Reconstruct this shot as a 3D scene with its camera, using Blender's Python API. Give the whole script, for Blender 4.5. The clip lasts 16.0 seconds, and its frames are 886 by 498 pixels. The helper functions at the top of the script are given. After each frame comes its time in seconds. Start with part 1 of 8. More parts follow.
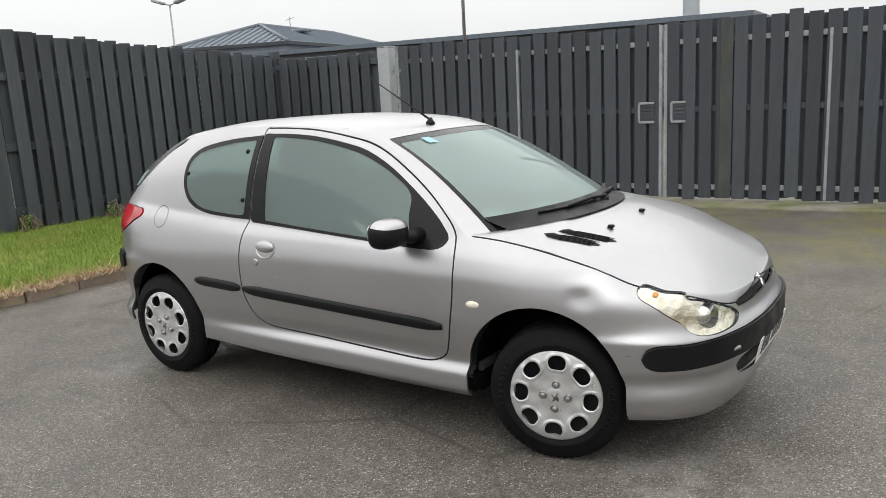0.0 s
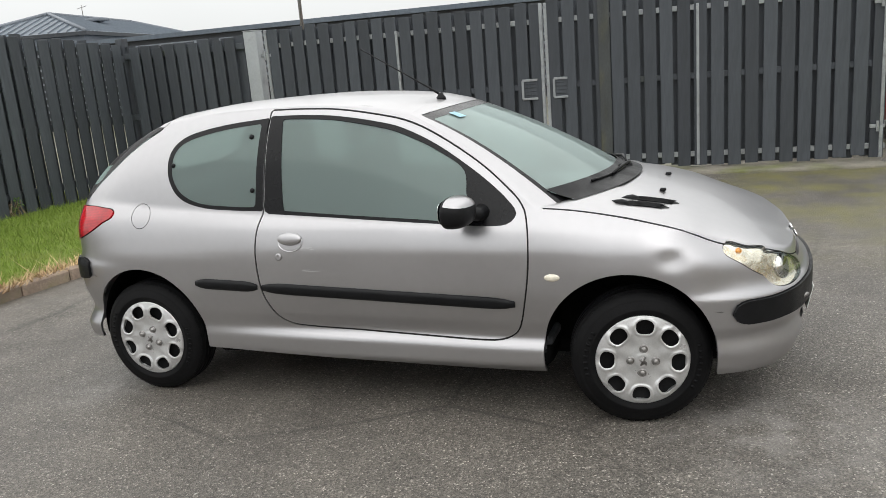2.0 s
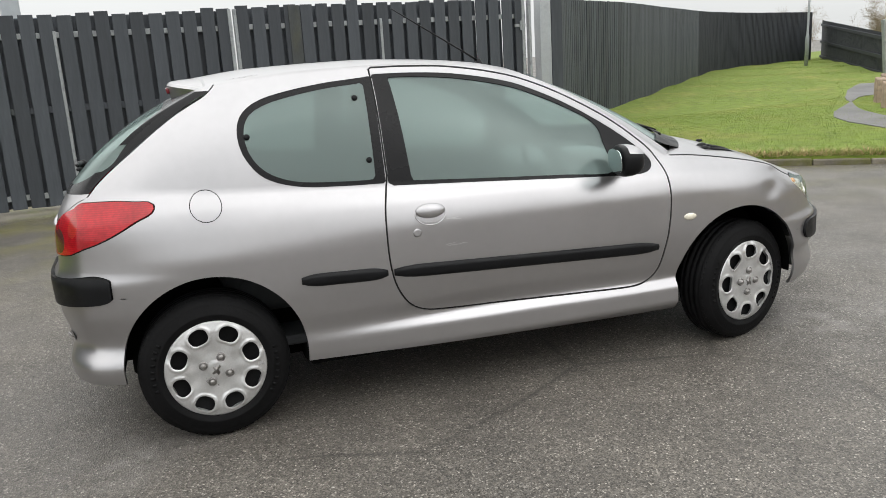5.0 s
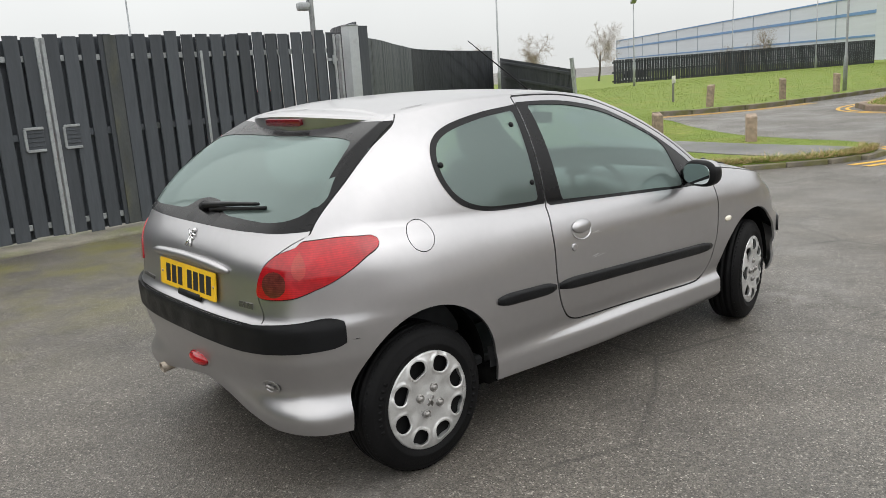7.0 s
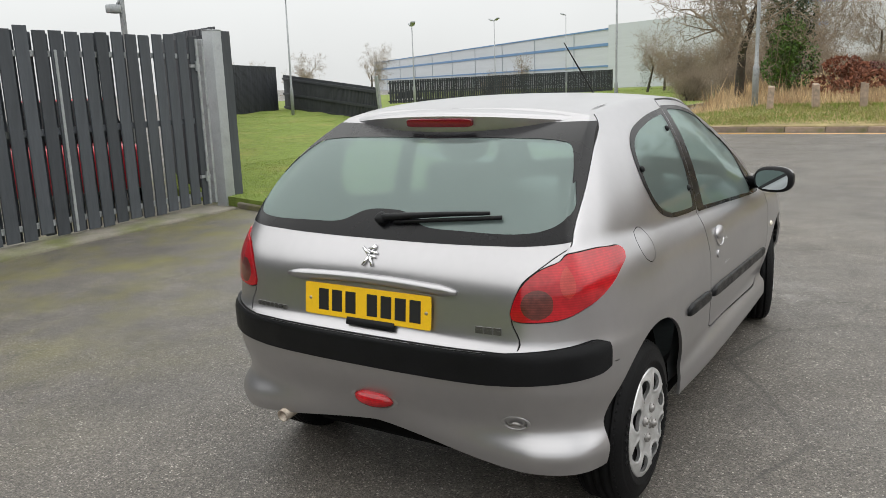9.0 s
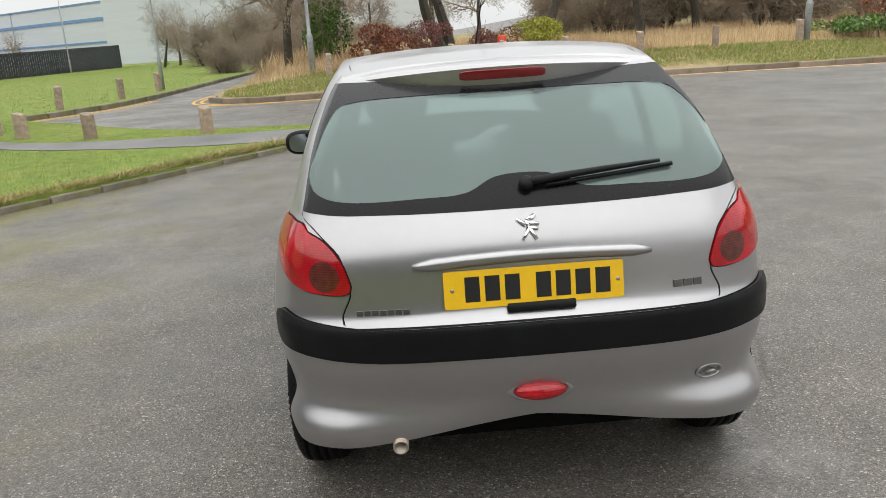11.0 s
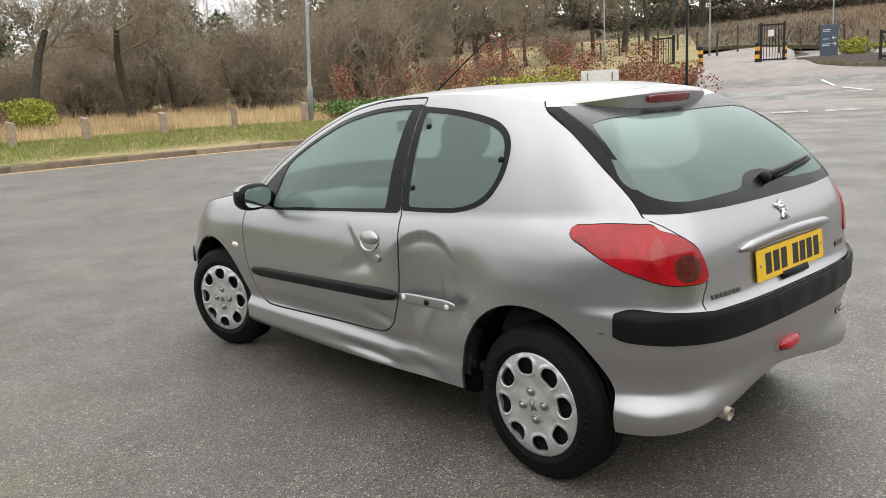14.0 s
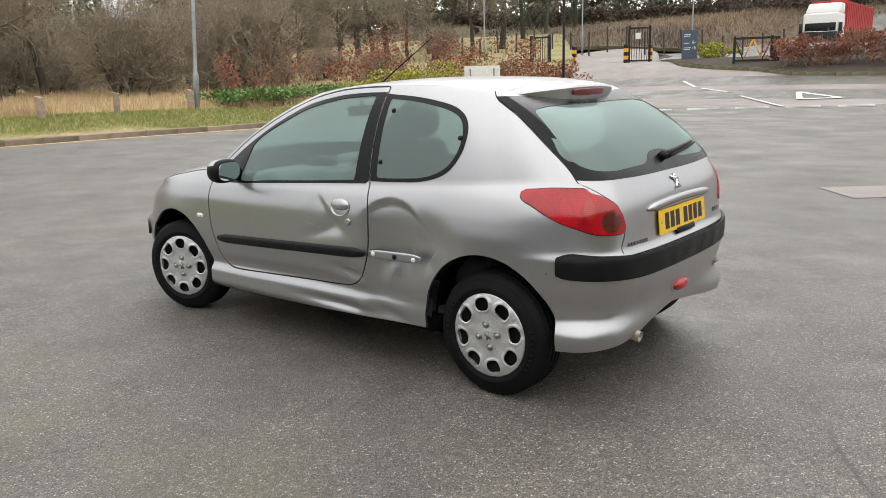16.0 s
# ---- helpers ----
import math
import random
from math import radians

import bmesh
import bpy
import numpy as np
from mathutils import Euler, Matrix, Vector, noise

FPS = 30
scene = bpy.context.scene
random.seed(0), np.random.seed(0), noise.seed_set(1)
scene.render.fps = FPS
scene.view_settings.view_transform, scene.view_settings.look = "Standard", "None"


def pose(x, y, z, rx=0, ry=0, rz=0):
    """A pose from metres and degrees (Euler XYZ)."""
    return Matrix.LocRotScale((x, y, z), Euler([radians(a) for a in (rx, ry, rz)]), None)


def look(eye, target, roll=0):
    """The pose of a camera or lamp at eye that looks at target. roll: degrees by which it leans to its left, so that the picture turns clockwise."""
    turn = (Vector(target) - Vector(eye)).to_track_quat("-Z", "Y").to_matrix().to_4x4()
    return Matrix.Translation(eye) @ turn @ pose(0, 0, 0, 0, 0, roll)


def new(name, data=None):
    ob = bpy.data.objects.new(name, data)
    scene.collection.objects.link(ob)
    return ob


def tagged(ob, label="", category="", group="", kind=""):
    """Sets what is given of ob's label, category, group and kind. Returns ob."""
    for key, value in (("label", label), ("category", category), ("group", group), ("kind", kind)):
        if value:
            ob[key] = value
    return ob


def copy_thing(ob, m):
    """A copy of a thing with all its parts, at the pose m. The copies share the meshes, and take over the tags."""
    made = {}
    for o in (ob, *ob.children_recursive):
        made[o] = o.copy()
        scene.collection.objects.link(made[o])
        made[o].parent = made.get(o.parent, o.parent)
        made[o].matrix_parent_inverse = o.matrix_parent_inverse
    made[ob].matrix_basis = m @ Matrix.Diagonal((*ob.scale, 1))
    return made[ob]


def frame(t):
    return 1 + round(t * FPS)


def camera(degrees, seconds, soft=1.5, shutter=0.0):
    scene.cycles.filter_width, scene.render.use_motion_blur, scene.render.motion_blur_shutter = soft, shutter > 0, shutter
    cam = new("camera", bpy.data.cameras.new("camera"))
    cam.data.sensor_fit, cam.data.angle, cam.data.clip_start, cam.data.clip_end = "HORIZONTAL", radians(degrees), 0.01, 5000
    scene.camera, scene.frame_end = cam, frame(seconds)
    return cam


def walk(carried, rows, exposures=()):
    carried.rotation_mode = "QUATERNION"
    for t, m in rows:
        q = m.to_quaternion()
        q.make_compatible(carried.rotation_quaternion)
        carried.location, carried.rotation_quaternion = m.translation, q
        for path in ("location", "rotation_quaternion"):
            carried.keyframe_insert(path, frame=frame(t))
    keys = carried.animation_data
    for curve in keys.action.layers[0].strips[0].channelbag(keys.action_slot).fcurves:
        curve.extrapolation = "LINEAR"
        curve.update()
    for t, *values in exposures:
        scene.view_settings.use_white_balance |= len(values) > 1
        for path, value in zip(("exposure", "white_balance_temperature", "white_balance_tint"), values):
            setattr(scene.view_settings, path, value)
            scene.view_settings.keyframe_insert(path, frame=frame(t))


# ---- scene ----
cam = camera(58.4, 16.0, soft=0.85)
PATH = [
    (0, (2.581, -3.571, 1.56), (1.495, -1.941, 1.156), -3.0),
    (0.5, (2.489, -3.622, 1.567), (1.424, -1.978, 1.161), -3.8),
    (1, (2.274, -3.668, 1.53), (1.284, -1.982, 1.108), -4.2),
    (1.5, (1.934, -3.729, 1.544), (1.089, -1.972, 1.096), -4.2),
    (2, (1.546, -3.932, 1.559), (0.884, -2.103, 1.095), -4.7),
    (2.5, (1.126, -4.058, 1.53), (0.653, -2.165, 1.093), -4.3),
    (3, (0.676, -4.106, 1.55), (0.376, -2.171, 1.141), -3.4),
    (3.5, (0.211, -4.168, 1.545), (0.13, -2.218, 1.106), -2.3),
    (4, (-0.258, -4.072, 1.5), (-0.15, -2.132, 1.022), -3.1),
    (4.5, (-0.715, -3.97, 1.447), (-0.389, -2.057, 0.964), -3.8),
    (5, (-1.221, -3.829, 1.396), (-0.641, -1.971, 0.935), -3.5),
    (5.2, (-1.417, -3.73, 1.389), (-0.779, -1.892, 0.928), -3.6),
    (7.3, (-3.194, -2.9, 1.5), (-1.839, -1.489, 1.086), -2.8),
    (7.5, (-3.308, -2.816, 1.497), (-1.906, -1.449, 1.093), -2.1),
    (8, (-3.49, -2.415, 1.448), (-2.016, -1.118, 1.064), -1.5),
    (8.2, (-3.55, -2.251, 1.45), (-2.049, -0.984, 1.07), -1.6),
    (10.3, (-4.056, -0.384, 1.54), (-2.165, 0.008, 1.019), -3.8),
    (10.5, (-4.041, -0.189, 1.493), (-2.134, 0.091, 0.959), -4.3),
    (11, (-3.929, 0.34, 1.485), (-2.001, 0.263, 0.957), -3.8),
    (11.5, (-3.911, 0.834, 1.529), (-2.023, 0.437, 1.002), -3.2),
    (12, (-3.693, 1.28, 1.459), (-1.878, 0.636, 0.921), -4.1),
    (12.5, (-3.545, 1.728, 1.435), (-1.807, 0.887, 0.915), -3.5),
    (13, (-3.333, 2.076, 1.423), (-1.716, 1.022, 0.898), -4.3),
    (13.5, (-3.068, 2.399, 1.418), (-1.506, 1.239, 0.955), -3.6),
    (14, (-3.036, 2.799, 1.43), (-1.569, 1.5, 1.029), -3.1),
    (14.5, (-3.188, 3.175, 1.444), (-1.82, 1.761, 1.087), -3.5),
    (15, (-3.241, 3.487, 1.453), (-1.926, 2.03, 1.071), -3.0),
    (15.5, (-3.249, 3.559, 1.446), (-1.981, 2.069, 1.03), -2.1),
    (16, (-3.232, 3.539, 1.44), (-1.99, 2.032, 1.01), -1.5),
]
walk(cam, [(t, look(eye, target, roll)) for t, eye, target, roll in PATH],
     [(0, 0.6), (5, 0.62), (7.5, 0.57), (10.5, 0.62), (13, 0.74), (16, 0.7)])

# ---- world, sun, exposure ----
world = bpy.data.worlds.new("overcast_sky")
scene.world = world
world.use_nodes = True
wn, wl = world.node_tree.nodes, world.node_tree.links
wn.clear()
w_out, w_bg, w_sky = wn.new("ShaderNodeOutputWorld"), wn.new("ShaderNodeBackground"), wn.new("ShaderNodeTexSky")
w_sky.sky_type, w_sky.sun_disc = "NISHITA", False
w_sky.sun_elevation, w_sky.sun_rotation = radians(38), radians(150)
w_sky.air_density, w_sky.dust_density = 1.0, 3.0
w_hsv = wn.new("ShaderNodeHueSaturation")
w_hsv.inputs["Saturation"].default_value = 0.12
w_tex, w_noise, w_ramp, w_mix = wn.new("ShaderNodeTexCoord"), wn.new("ShaderNodeTexNoise"), wn.new("ShaderNodeMapRange"), wn.new("ShaderNodeMix")
w_noise.inputs["Scale"].default_value, w_noise.inputs["Detail"].default_value = 2.2, 5
w_ramp.inputs["To Min"].default_value, w_ramp.inputs["To Max"].default_value = 0.86, 1.12
w_mix.data_type, w_mix.blend_type = "RGBA", "MULTIPLY"
w_mix.inputs["Factor"].default_value = 1.0
wl.new(w_tex.outputs["Generated"], w_noise.inputs["Vector"])
wl.new(w_noise.outputs["Fac"], w_ramp.inputs["Value"])
w_cloud = wn.new("ShaderNodeMix")
w_cloud.data_type = "RGBA"
w_cloud.inputs["Factor"].default_value = 0.75
w_cloud.inputs["B"].default_value = (7.6, 7.75, 7.7, 1)
wl.new(w_sky.outputs["Color"], w_hsv.inputs["Color"])
wl.new(w_hsv.outputs["Color"], w_cloud.inputs["A"])
wl.new(w_cloud.outputs["Result"], w_mix.inputs["A"])
wl.new(w_ramp.outputs["Result"], w_mix.inputs["B"])
# an overcast sky is brighter overhead than at the horizon
w_sep, w_up, w_mul = wn.new("ShaderNodeSeparateXYZ"), wn.new("ShaderNodeMapRange"), wn.new("ShaderNodeMix")
for k, v in zip(("From Min", "From Max", "To Min", "To Max"), (0.02, 0.9, 0.74, 1.32)):
    w_up.inputs[k].default_value = v
w_mul.data_type, w_mul.blend_type = "RGBA", "MULTIPLY"
w_mul.inputs["Factor"].default_value = 1.0
wl.new(w_tex.outputs["Generated"], w_sep.inputs["Vector"])
wl.new(w_sep.outputs["Z"], w_up.inputs["Value"])
wl.new(w_mix.outputs["Result"], w_mul.inputs["A"])
wl.new(w_up.outputs["Result"], w_mul.inputs["B"])
wl.new(w_mul.outputs["Result"], w_bg.inputs["Color"])
w_bg.inputs["Strength"].default_value = 0.116
wl.new(w_bg.outputs["Background"], w_out.inputs["Surface"])

sun = new("sun", bpy.data.lights.new("sun", "SUN"))
sun.data.energy, sun.data.angle, sun.data.color = 0.9, radians(120), (1.0, 0.97, 0.93)
sun.matrix_world = look((0, 0, 30), (9, -5, 0))

# ---- materials ----
def mat(name, base, rough=0.5, metal=0.0, vary=0.0, scale=8.0, bump=0.0, bump_scale=60.0, coat=0.0, second=None, second_at=(0.45, 0.7), second_scale=2.0,
        rough_vary=0.0, per_object=0.0, island=0.0, stretch=None, spec=0.5):
    """A node material: a base colour with noise at two scales, an optional second colour in patches, bump and gloss variation."""
    m = bpy.data.materials.new(name)
    m.use_nodes = True
    n, l = m.node_tree.nodes, m.node_tree.links
    b = n["Principled BSDF"]
    b.inputs["Roughness"].default_value, b.inputs["Metallic"].default_value = rough, metal
    b.inputs["Coat Weight"].default_value, b.inputs["Coat Roughness"].default_value = coat, 0.04
    b.inputs["Specular IOR Level"].default_value = spec
    co = n.new("ShaderNodeTexCoord").outputs["Object"]
    if stretch:
        mp = n.new("ShaderNodeMapping")
        mp.inputs["Scale"].default_value = stretch
        l.new(co, mp.inputs["Vector"])
        co = mp.outputs["Vector"]

    def noise_at(sc, detail=6):
        t = n.new("ShaderNodeTexNoise")
        t.inputs["Scale"].default_value, t.inputs["Detail"].default_value = sc, detail
        l.new(co, t.inputs["Vector"])
        return t.outputs["Fac"]

    def ranged(v, a, b_, lo, hi):
        r = n.new("ShaderNodeMapRange")
        for k, x in zip(("From Min", "From Max", "To Min", "To Max"), (a, b_, lo, hi)):
            r.inputs[k].default_value = x
        l.new(v, r.inputs["Value"])
        return r.outputs["Result"]

    def mixed(a, b_, f, blend="MIX"):
        x = n.new("ShaderNodeMix")
        x.data_type, x.blend_type = "RGBA", blend
        for s, v in (("A", a), ("B", b_), ("Factor", f)):
            if hasattr(v, "is_linked"):
                l.new(v, x.inputs[s])
            else:
                x.inputs[s].default_value = v if s == "Factor" else (*v, 1)
        return x.outputs["Result"]

    colour = None
    if second:
        colour = mixed(base, second, ranged(noise_at(second_scale, 8), *second_at, 0, 1))
    if vary:
        f = ranged(noise_at(scale), 0.25, 0.75, 1 - vary, 1 + vary)
        f2 = ranged(noise_at(scale * 9, 3), 0.25, 0.75, 1 - vary * 0.6, 1 + vary * 0.6)
        colour = mixed(mixed(colour or base, f, 1.0, "MULTIPLY"), f2, 1.0, "MULTIPLY")
    for amount, node, out in ((per_object, "ShaderNodeObjectInfo", "Random"), (island, "ShaderNodeNewGeometry", "Random Per Island")):
        if amount:
            colour = mixed(colour or base, ranged(n.new(node).outputs[out], 0, 1, 1 - amount, 1 + amount), 1.0, "MULTIPLY")
    if colour:
        l.new(colour, b.inputs["Base Color"])
    else:
        b.inputs["Base Color"].default_value = (*base, 1)
    if rough_vary:
        l.new(ranged(noise_at(scale * 0.7), 0.3, 0.7, max(0.02, rough - rough_vary), min(1, rough + rough_vary)), b.inputs["Roughness"])
    if bump:
        bp = n.new("ShaderNodeBump")
        bp.inputs["Strength"].default_value, bp.inputs["Distance"].default_value = 1.0, bump
        l.new(noise_at(bump_scale, 4), bp.inputs["Height"])
        l.new(bp.outputs["Normal"], b.inputs["Normal"])
    return m


def asphalt_material():
    """Dark damp tarmac: aggregate, worn pale stones, damp glossy patches and mossy film in places."""
    m = mat("asphalt", (0.075, 0.072, 0.069), 0.62, spec=0.55)
    n, l = m.node_tree.nodes, m.node_tree.links
    b = n["Principled BSDF"]
    co = n.new("ShaderNodeTexCoord").outputs["Object"]

    def tex(kind, sc, **kw):
        t = n.new(kind)
        t.inputs["Scale"].default_value = sc
        for k, v in kw.items():
            t.inputs[k].default_value = v
        l.new(co, t.inputs["Vector"])
        return t

    def ramp(v, *stops):
        r = n.new("ShaderNodeValToRGB")
        while len(r.color_ramp.elements) < len(stops):
            r.color_ramp.elements.new(0.5)
        for e, (p, c) in zip(r.color_ramp.elements, stops):
            e.position, e.color = p, (*c, 1) if len(c) == 3 else c
        l.new(v, r.inputs["Fac"])
        return r.outputs["Color"]

    def mix(a, b_, f, blend="MIX"):
        x = n.new("ShaderNodeMix")
        x.data_type, x.blend_type = "RGBA", blend
        for s, v in (("A", a), ("B", b_), ("Factor", f)):
            if hasattr(v, "is_linked"):
                l.new(v, x.inputs[s])
            else:
                x.inputs[s].default_value = v if s == "Factor" else (*v, 1)
        return x.outputs["Result"]

    grit = tex("ShaderNodeTexVoronoi", 165)
    grit2 = tex("ShaderNodeTexNoise", 60, Detail=5)
    stones = ramp(grit.outputs["Color"], (0.0, (0.027, 0.0235, 0.020)), (0.40, (0.086, 0.0775, 0.0675)), (0.80, (0.160, 0.146, 0.128)), (1.0, (0.50, 0.465, 0.42)))
    coarse = ramp(tex("ShaderNodeTexVoronoi", 75).outputs["Color"], (0.15, (0.86, 0.86, 0.86)), (0.55, (1.0, 1.0, 1.0)), (0.9, (1.18, 1.18, 1.17)))
    stones = mix(stones, coarse, 1.0, "MULTIPLY")
    broad = ramp(tex("ShaderNodeTexNoise", 0.35, Detail=7, Roughness=0.62).outputs["Fac"], (0.3, (0.86, 0.86, 0.865)), (0.5, (1, 1, 1)), (0.72, (1.18, 1.17, 1.15)))
    mid = ramp(tex("ShaderNodeTexNoise", 2.3, Detail=6).outputs["Fac"], (0.3, (0.82, 0.82, 0.82)), (0.7, (1.18, 1.18, 1.17)))
    colour = mix(mix(stones, broad, 1.0, "MULTIPLY"), mid, 1.0, "MULTIPLY")
    # hair cracks, winding and broken
    bend = n.new("ShaderNodeMix")
    bend.data_type = "VECTOR"
    bend.inputs["Factor"].default_value = 0.16
    l.new(co, bend.inputs["A"])
    l.new(tex("ShaderNodeTexNoise", 1.1, Detail=6).outputs["Color"], bend.inputs["B"])
    crack = tex("ShaderNodeTexVoronoi", 0.55)
    crack.feature = "DISTANCE_TO_EDGE"
    l.new(bend.outputs["Result"], crack.inputs["Vector"])
    line_ = ramp(crack.outputs["Distance"], (0.0, (1, 1, 1)), (0.008, (0, 0, 0)))
    patchy = ramp(tex("ShaderNodeTexNoise", 0.4, Detail=3).outputs["Fac"], (0.5, (0, 0, 0)), (0.6, (0.6, 0.6, 0.6)))
    colour = mix(colour, (0.03, 0.028, 0.025), mix(line_, patchy, 1.0, "MULTIPLY"))
    specks = ramp(tex("ShaderNodeTexVoronoi", 5.2, Randomness=1.0).outputs["Distance"], (0.0, (1, 1, 1)), (0.035, (0, 0, 0)))
    colour = mix(colour, (0.62, 0.60, 0.56), specks)
    # chalky patches on the ground beside two of the wheels
    for place, reach in (((1.74, -0.78, 0), 0.62), ((-1.54, -0.80, 0), 0.36)):
        off = n.new("ShaderNodeVectorMath")
        off.operation, off.inputs[1].default_value = "DISTANCE", place
        l.new(co, off.inputs[0])
        near = n.new("ShaderNodeMapRange")
        for k, x in zip(("From Min", "From Max", "To Min", "To Max"), (0.05, reach, 0.34, 0.0)):
            near.inputs[k].default_value = x
        l.new(off.outputs["Value"], near.inputs["Value"])
        chalk = n.new("ShaderNodeMath")
        chalk.operation = "MULTIPLY"
        l.new(near.outputs["Result"], chalk.inputs[0])
        l.new(ramp(tex("ShaderNodeTexNoise", 5.5, Detail=8, Roughness=0.7).outputs["Fac"], (0.44, (0.12, 0.12, 0.12)), (0.58, (1, 1, 1))), chalk.inputs[1])
        colour = mix(colour, (0.36, 0.345, 0.33), chalk.outputs["Value"])
    # a film of moss where the yard meets the gates
    sep = n.new("ShaderNodeSeparateXYZ")
    l.new(co, sep.inputs["Vector"])
    masks = []
    for axis, a, b_ in (("Y", 1.3, 4.4), ("X", 7.5, 5.0)):
        mr = n.new("ShaderNodeMapRange")
        mr.inputs["From Min"].default_value, mr.inputs["From Max"].default_value = a, b_
        l.new(sep.outputs[axis], mr.inputs["Value"])
        masks.append(mr.outputs["Result"])
    moss_noise = ramp(tex("ShaderNodeTexNoise", 1.3, Detail=8, Roughness=0.65).outputs["Fac"], (0.44, (0, 0, 0)), (0.64, (0.75, 0.75, 0.75)))
    where = masks[0]
    for v in (masks[1], moss_noise):
        mm = n.new("ShaderNodeMath")
        mm.operation = "MULTIPLY"
        l.new(where, mm.inputs[0])
        l.new(v, mm.inputs[1])
        where = mm.outputs["Value"]
    colour = mix(colour, (0.165, 0.155, 0.035), where)
    l.new(colour, b.inputs["Base Color"])
    wet = tex("ShaderNodeTexNoise", 0.8, Detail=6, Roughness=0.6)
    r = n.new("ShaderNodeMapRange")
    for k, x in zip(("From Min", "From Max", "To Min", "To Max"), (0.36, 0.66, 0.36, 0.66)):
        r.inputs[k].default_value = x
    l.new(wet.outputs["Fac"], r.inputs["Value"])
    l.new(r.outputs["Result"], b.inputs["Roughness"])
    bp = n.new("ShaderNodeBump")
    bp.inputs["Strength"].default_value, bp.inputs["Distance"].default_value = 0.6, 0.004
    l.new(grit.outputs["Distance"], bp.inputs["Height"])
    bp2 = n.new("ShaderNodeBump")
    bp2.inputs["Strength"].default_value, bp2.inputs["Distance"].default_value = 0.4, 0.005
    l.new(grit2.outputs["Fac"], bp2.inputs["Height"])
    l.new(bp.outputs["Normal"], bp2.inputs["Normal"])
    l.new(bp2.outputs["Normal"], b.inputs["Normal"])
    return m


def glass_material(name, tint, rough=0.0, sheen=0.14, veil=0.0, film_colour=(0.42, 0.49, 0.475)):
    """Thin car glass: clear tinted pane with a mirror-like sheen and an optional pale veil."""
    m = bpy.data.materials.new(name)
    m.use_nodes = True
    n, l = m.node_tree.nodes, m.node_tree.links
    n.remove(n["Principled BSDF"])
    out = n["Material Output"]
    tr, gl, mx, fr = n.new("ShaderNodeBsdfTransparent"), n.new("ShaderNodeBsdfGlossy"), n.new("ShaderNodeMixShader"), n.new("ShaderNodeLayerWeight")
    tr.inputs["Color"].default_value = (*tint, 1)
    gl.inputs["Roughness"].default_value = rough
    gl.inputs["Color"].default_value = (0.84, 1.0, 0.965, 1)
    fr.inputs["Blend"].default_value = 0.5
    pw, ml = n.new("ShaderNodeMath"), n.new("ShaderNodeMath")
    pw.operation, pw.inputs[1].default_value = "POWER", 5.0
    ml.operation, ml.inputs[1].default_value, ml.inputs[2].default_value = "MULTIPLY_ADD", 1 - sheen, sheen
    l.new(fr.outputs["Facing"], pw.inputs[0])
    l.new(pw.outputs["Value"], ml.inputs[0])
    l.new(ml.outputs["Value"], mx.inputs["Fac"])
    l.new(tr.outputs["BSDF"], mx.inputs[1])
    l.new(gl.outputs["BSDF"], mx.inputs[2])
    # pale veil: mist, and part of the sky's reflection put in as diffuse colour
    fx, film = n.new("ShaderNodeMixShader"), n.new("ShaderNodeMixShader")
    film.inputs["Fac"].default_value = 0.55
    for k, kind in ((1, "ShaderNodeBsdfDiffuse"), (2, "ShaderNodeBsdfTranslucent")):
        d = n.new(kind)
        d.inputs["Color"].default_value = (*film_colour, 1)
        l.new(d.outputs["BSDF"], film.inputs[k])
    fx.inputs["Fac"].default_value = veil
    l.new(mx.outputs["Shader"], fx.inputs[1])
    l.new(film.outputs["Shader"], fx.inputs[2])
    l.new(fx.outputs["Shader"] if veil else mx.outputs["Shader"], out.inputs["Surface"])
    return m


ASPHALT = asphalt_material()
PAINT = mat("silver_paint", (0.445, 0.438, 0.449), 0.33, 0.92, vary=0.03, scale=3, coat=0.35, rough_vary=0.03)
PLASTIC = mat("black_plastic", (0.0065, 0.0068, 0.0078), 0.42, spec=0.2, vary=0.25, scale=14, bump=0.0004, bump_scale=420, rough_vary=0.12)
TRIM = mat("gloss_black_trim", (0.006, 0.006, 0.007), 0.25, spec=0.22, vary=0.2, scale=10, rough_vary=0.06)
SEAM = mat("dark_joint", (0.008, 0.008, 0.008), 0.8, vary=0.2)
RUBBER = mat("tyre_rubber", (0.0065, 0.0065, 0.007), 0.6, vary=0.3, scale=9, spec=0.12, bump=0.0008, bump_scale=120)
HUBCAP = mat("silver_hubcap", (0.60, 0.60, 0.60), 0.34, 0.6, vary=0.1, scale=18, rough_vary=0.08, coat=0.3)
CHROME = mat("chrome", (0.75, 0.75, 0.76), 0.14, 1.0, vary=0.08, scale=20)
STEEL = mat("dull_steel", (0.3, 0.29, 0.28), 0.42, 0.8, vary=0.25, scale=30)
RUST = mat("exhaust_steel", (0.42, 0.37, 0.31), 0.45, 0.7, vary=0.35, scale=40, second=(0.2, 0.1, 0.05))
LINER = mat("wheelhouse_liner", (0.006, 0.006, 0.006), 0.85, spec=0.05, vary=0.3, scale=12, bump=0.003, bump_scale=30)
GLASS = glass_material("tinted_glass", (0.53, 0.65, 0.62), sheen=0.10, veil=0.35, film_colour=(0.48, 0.59, 0.57))
SCREEN_GLASS = glass_material("windscreen_glass", (0.50, 0.62, 0.60), sheen=0.2, veil=0.42, film_colour=(0.53, 0.61, 0.595))
BADGE = mat("dark_bright_badge", (0.16, 0.155, 0.15), 0.3, 0.8, vary=0.2, scale=60)
SCRATCH = mat("bare_scratch", (0.5, 0.5, 0.5), 0.5, vary=0.1)
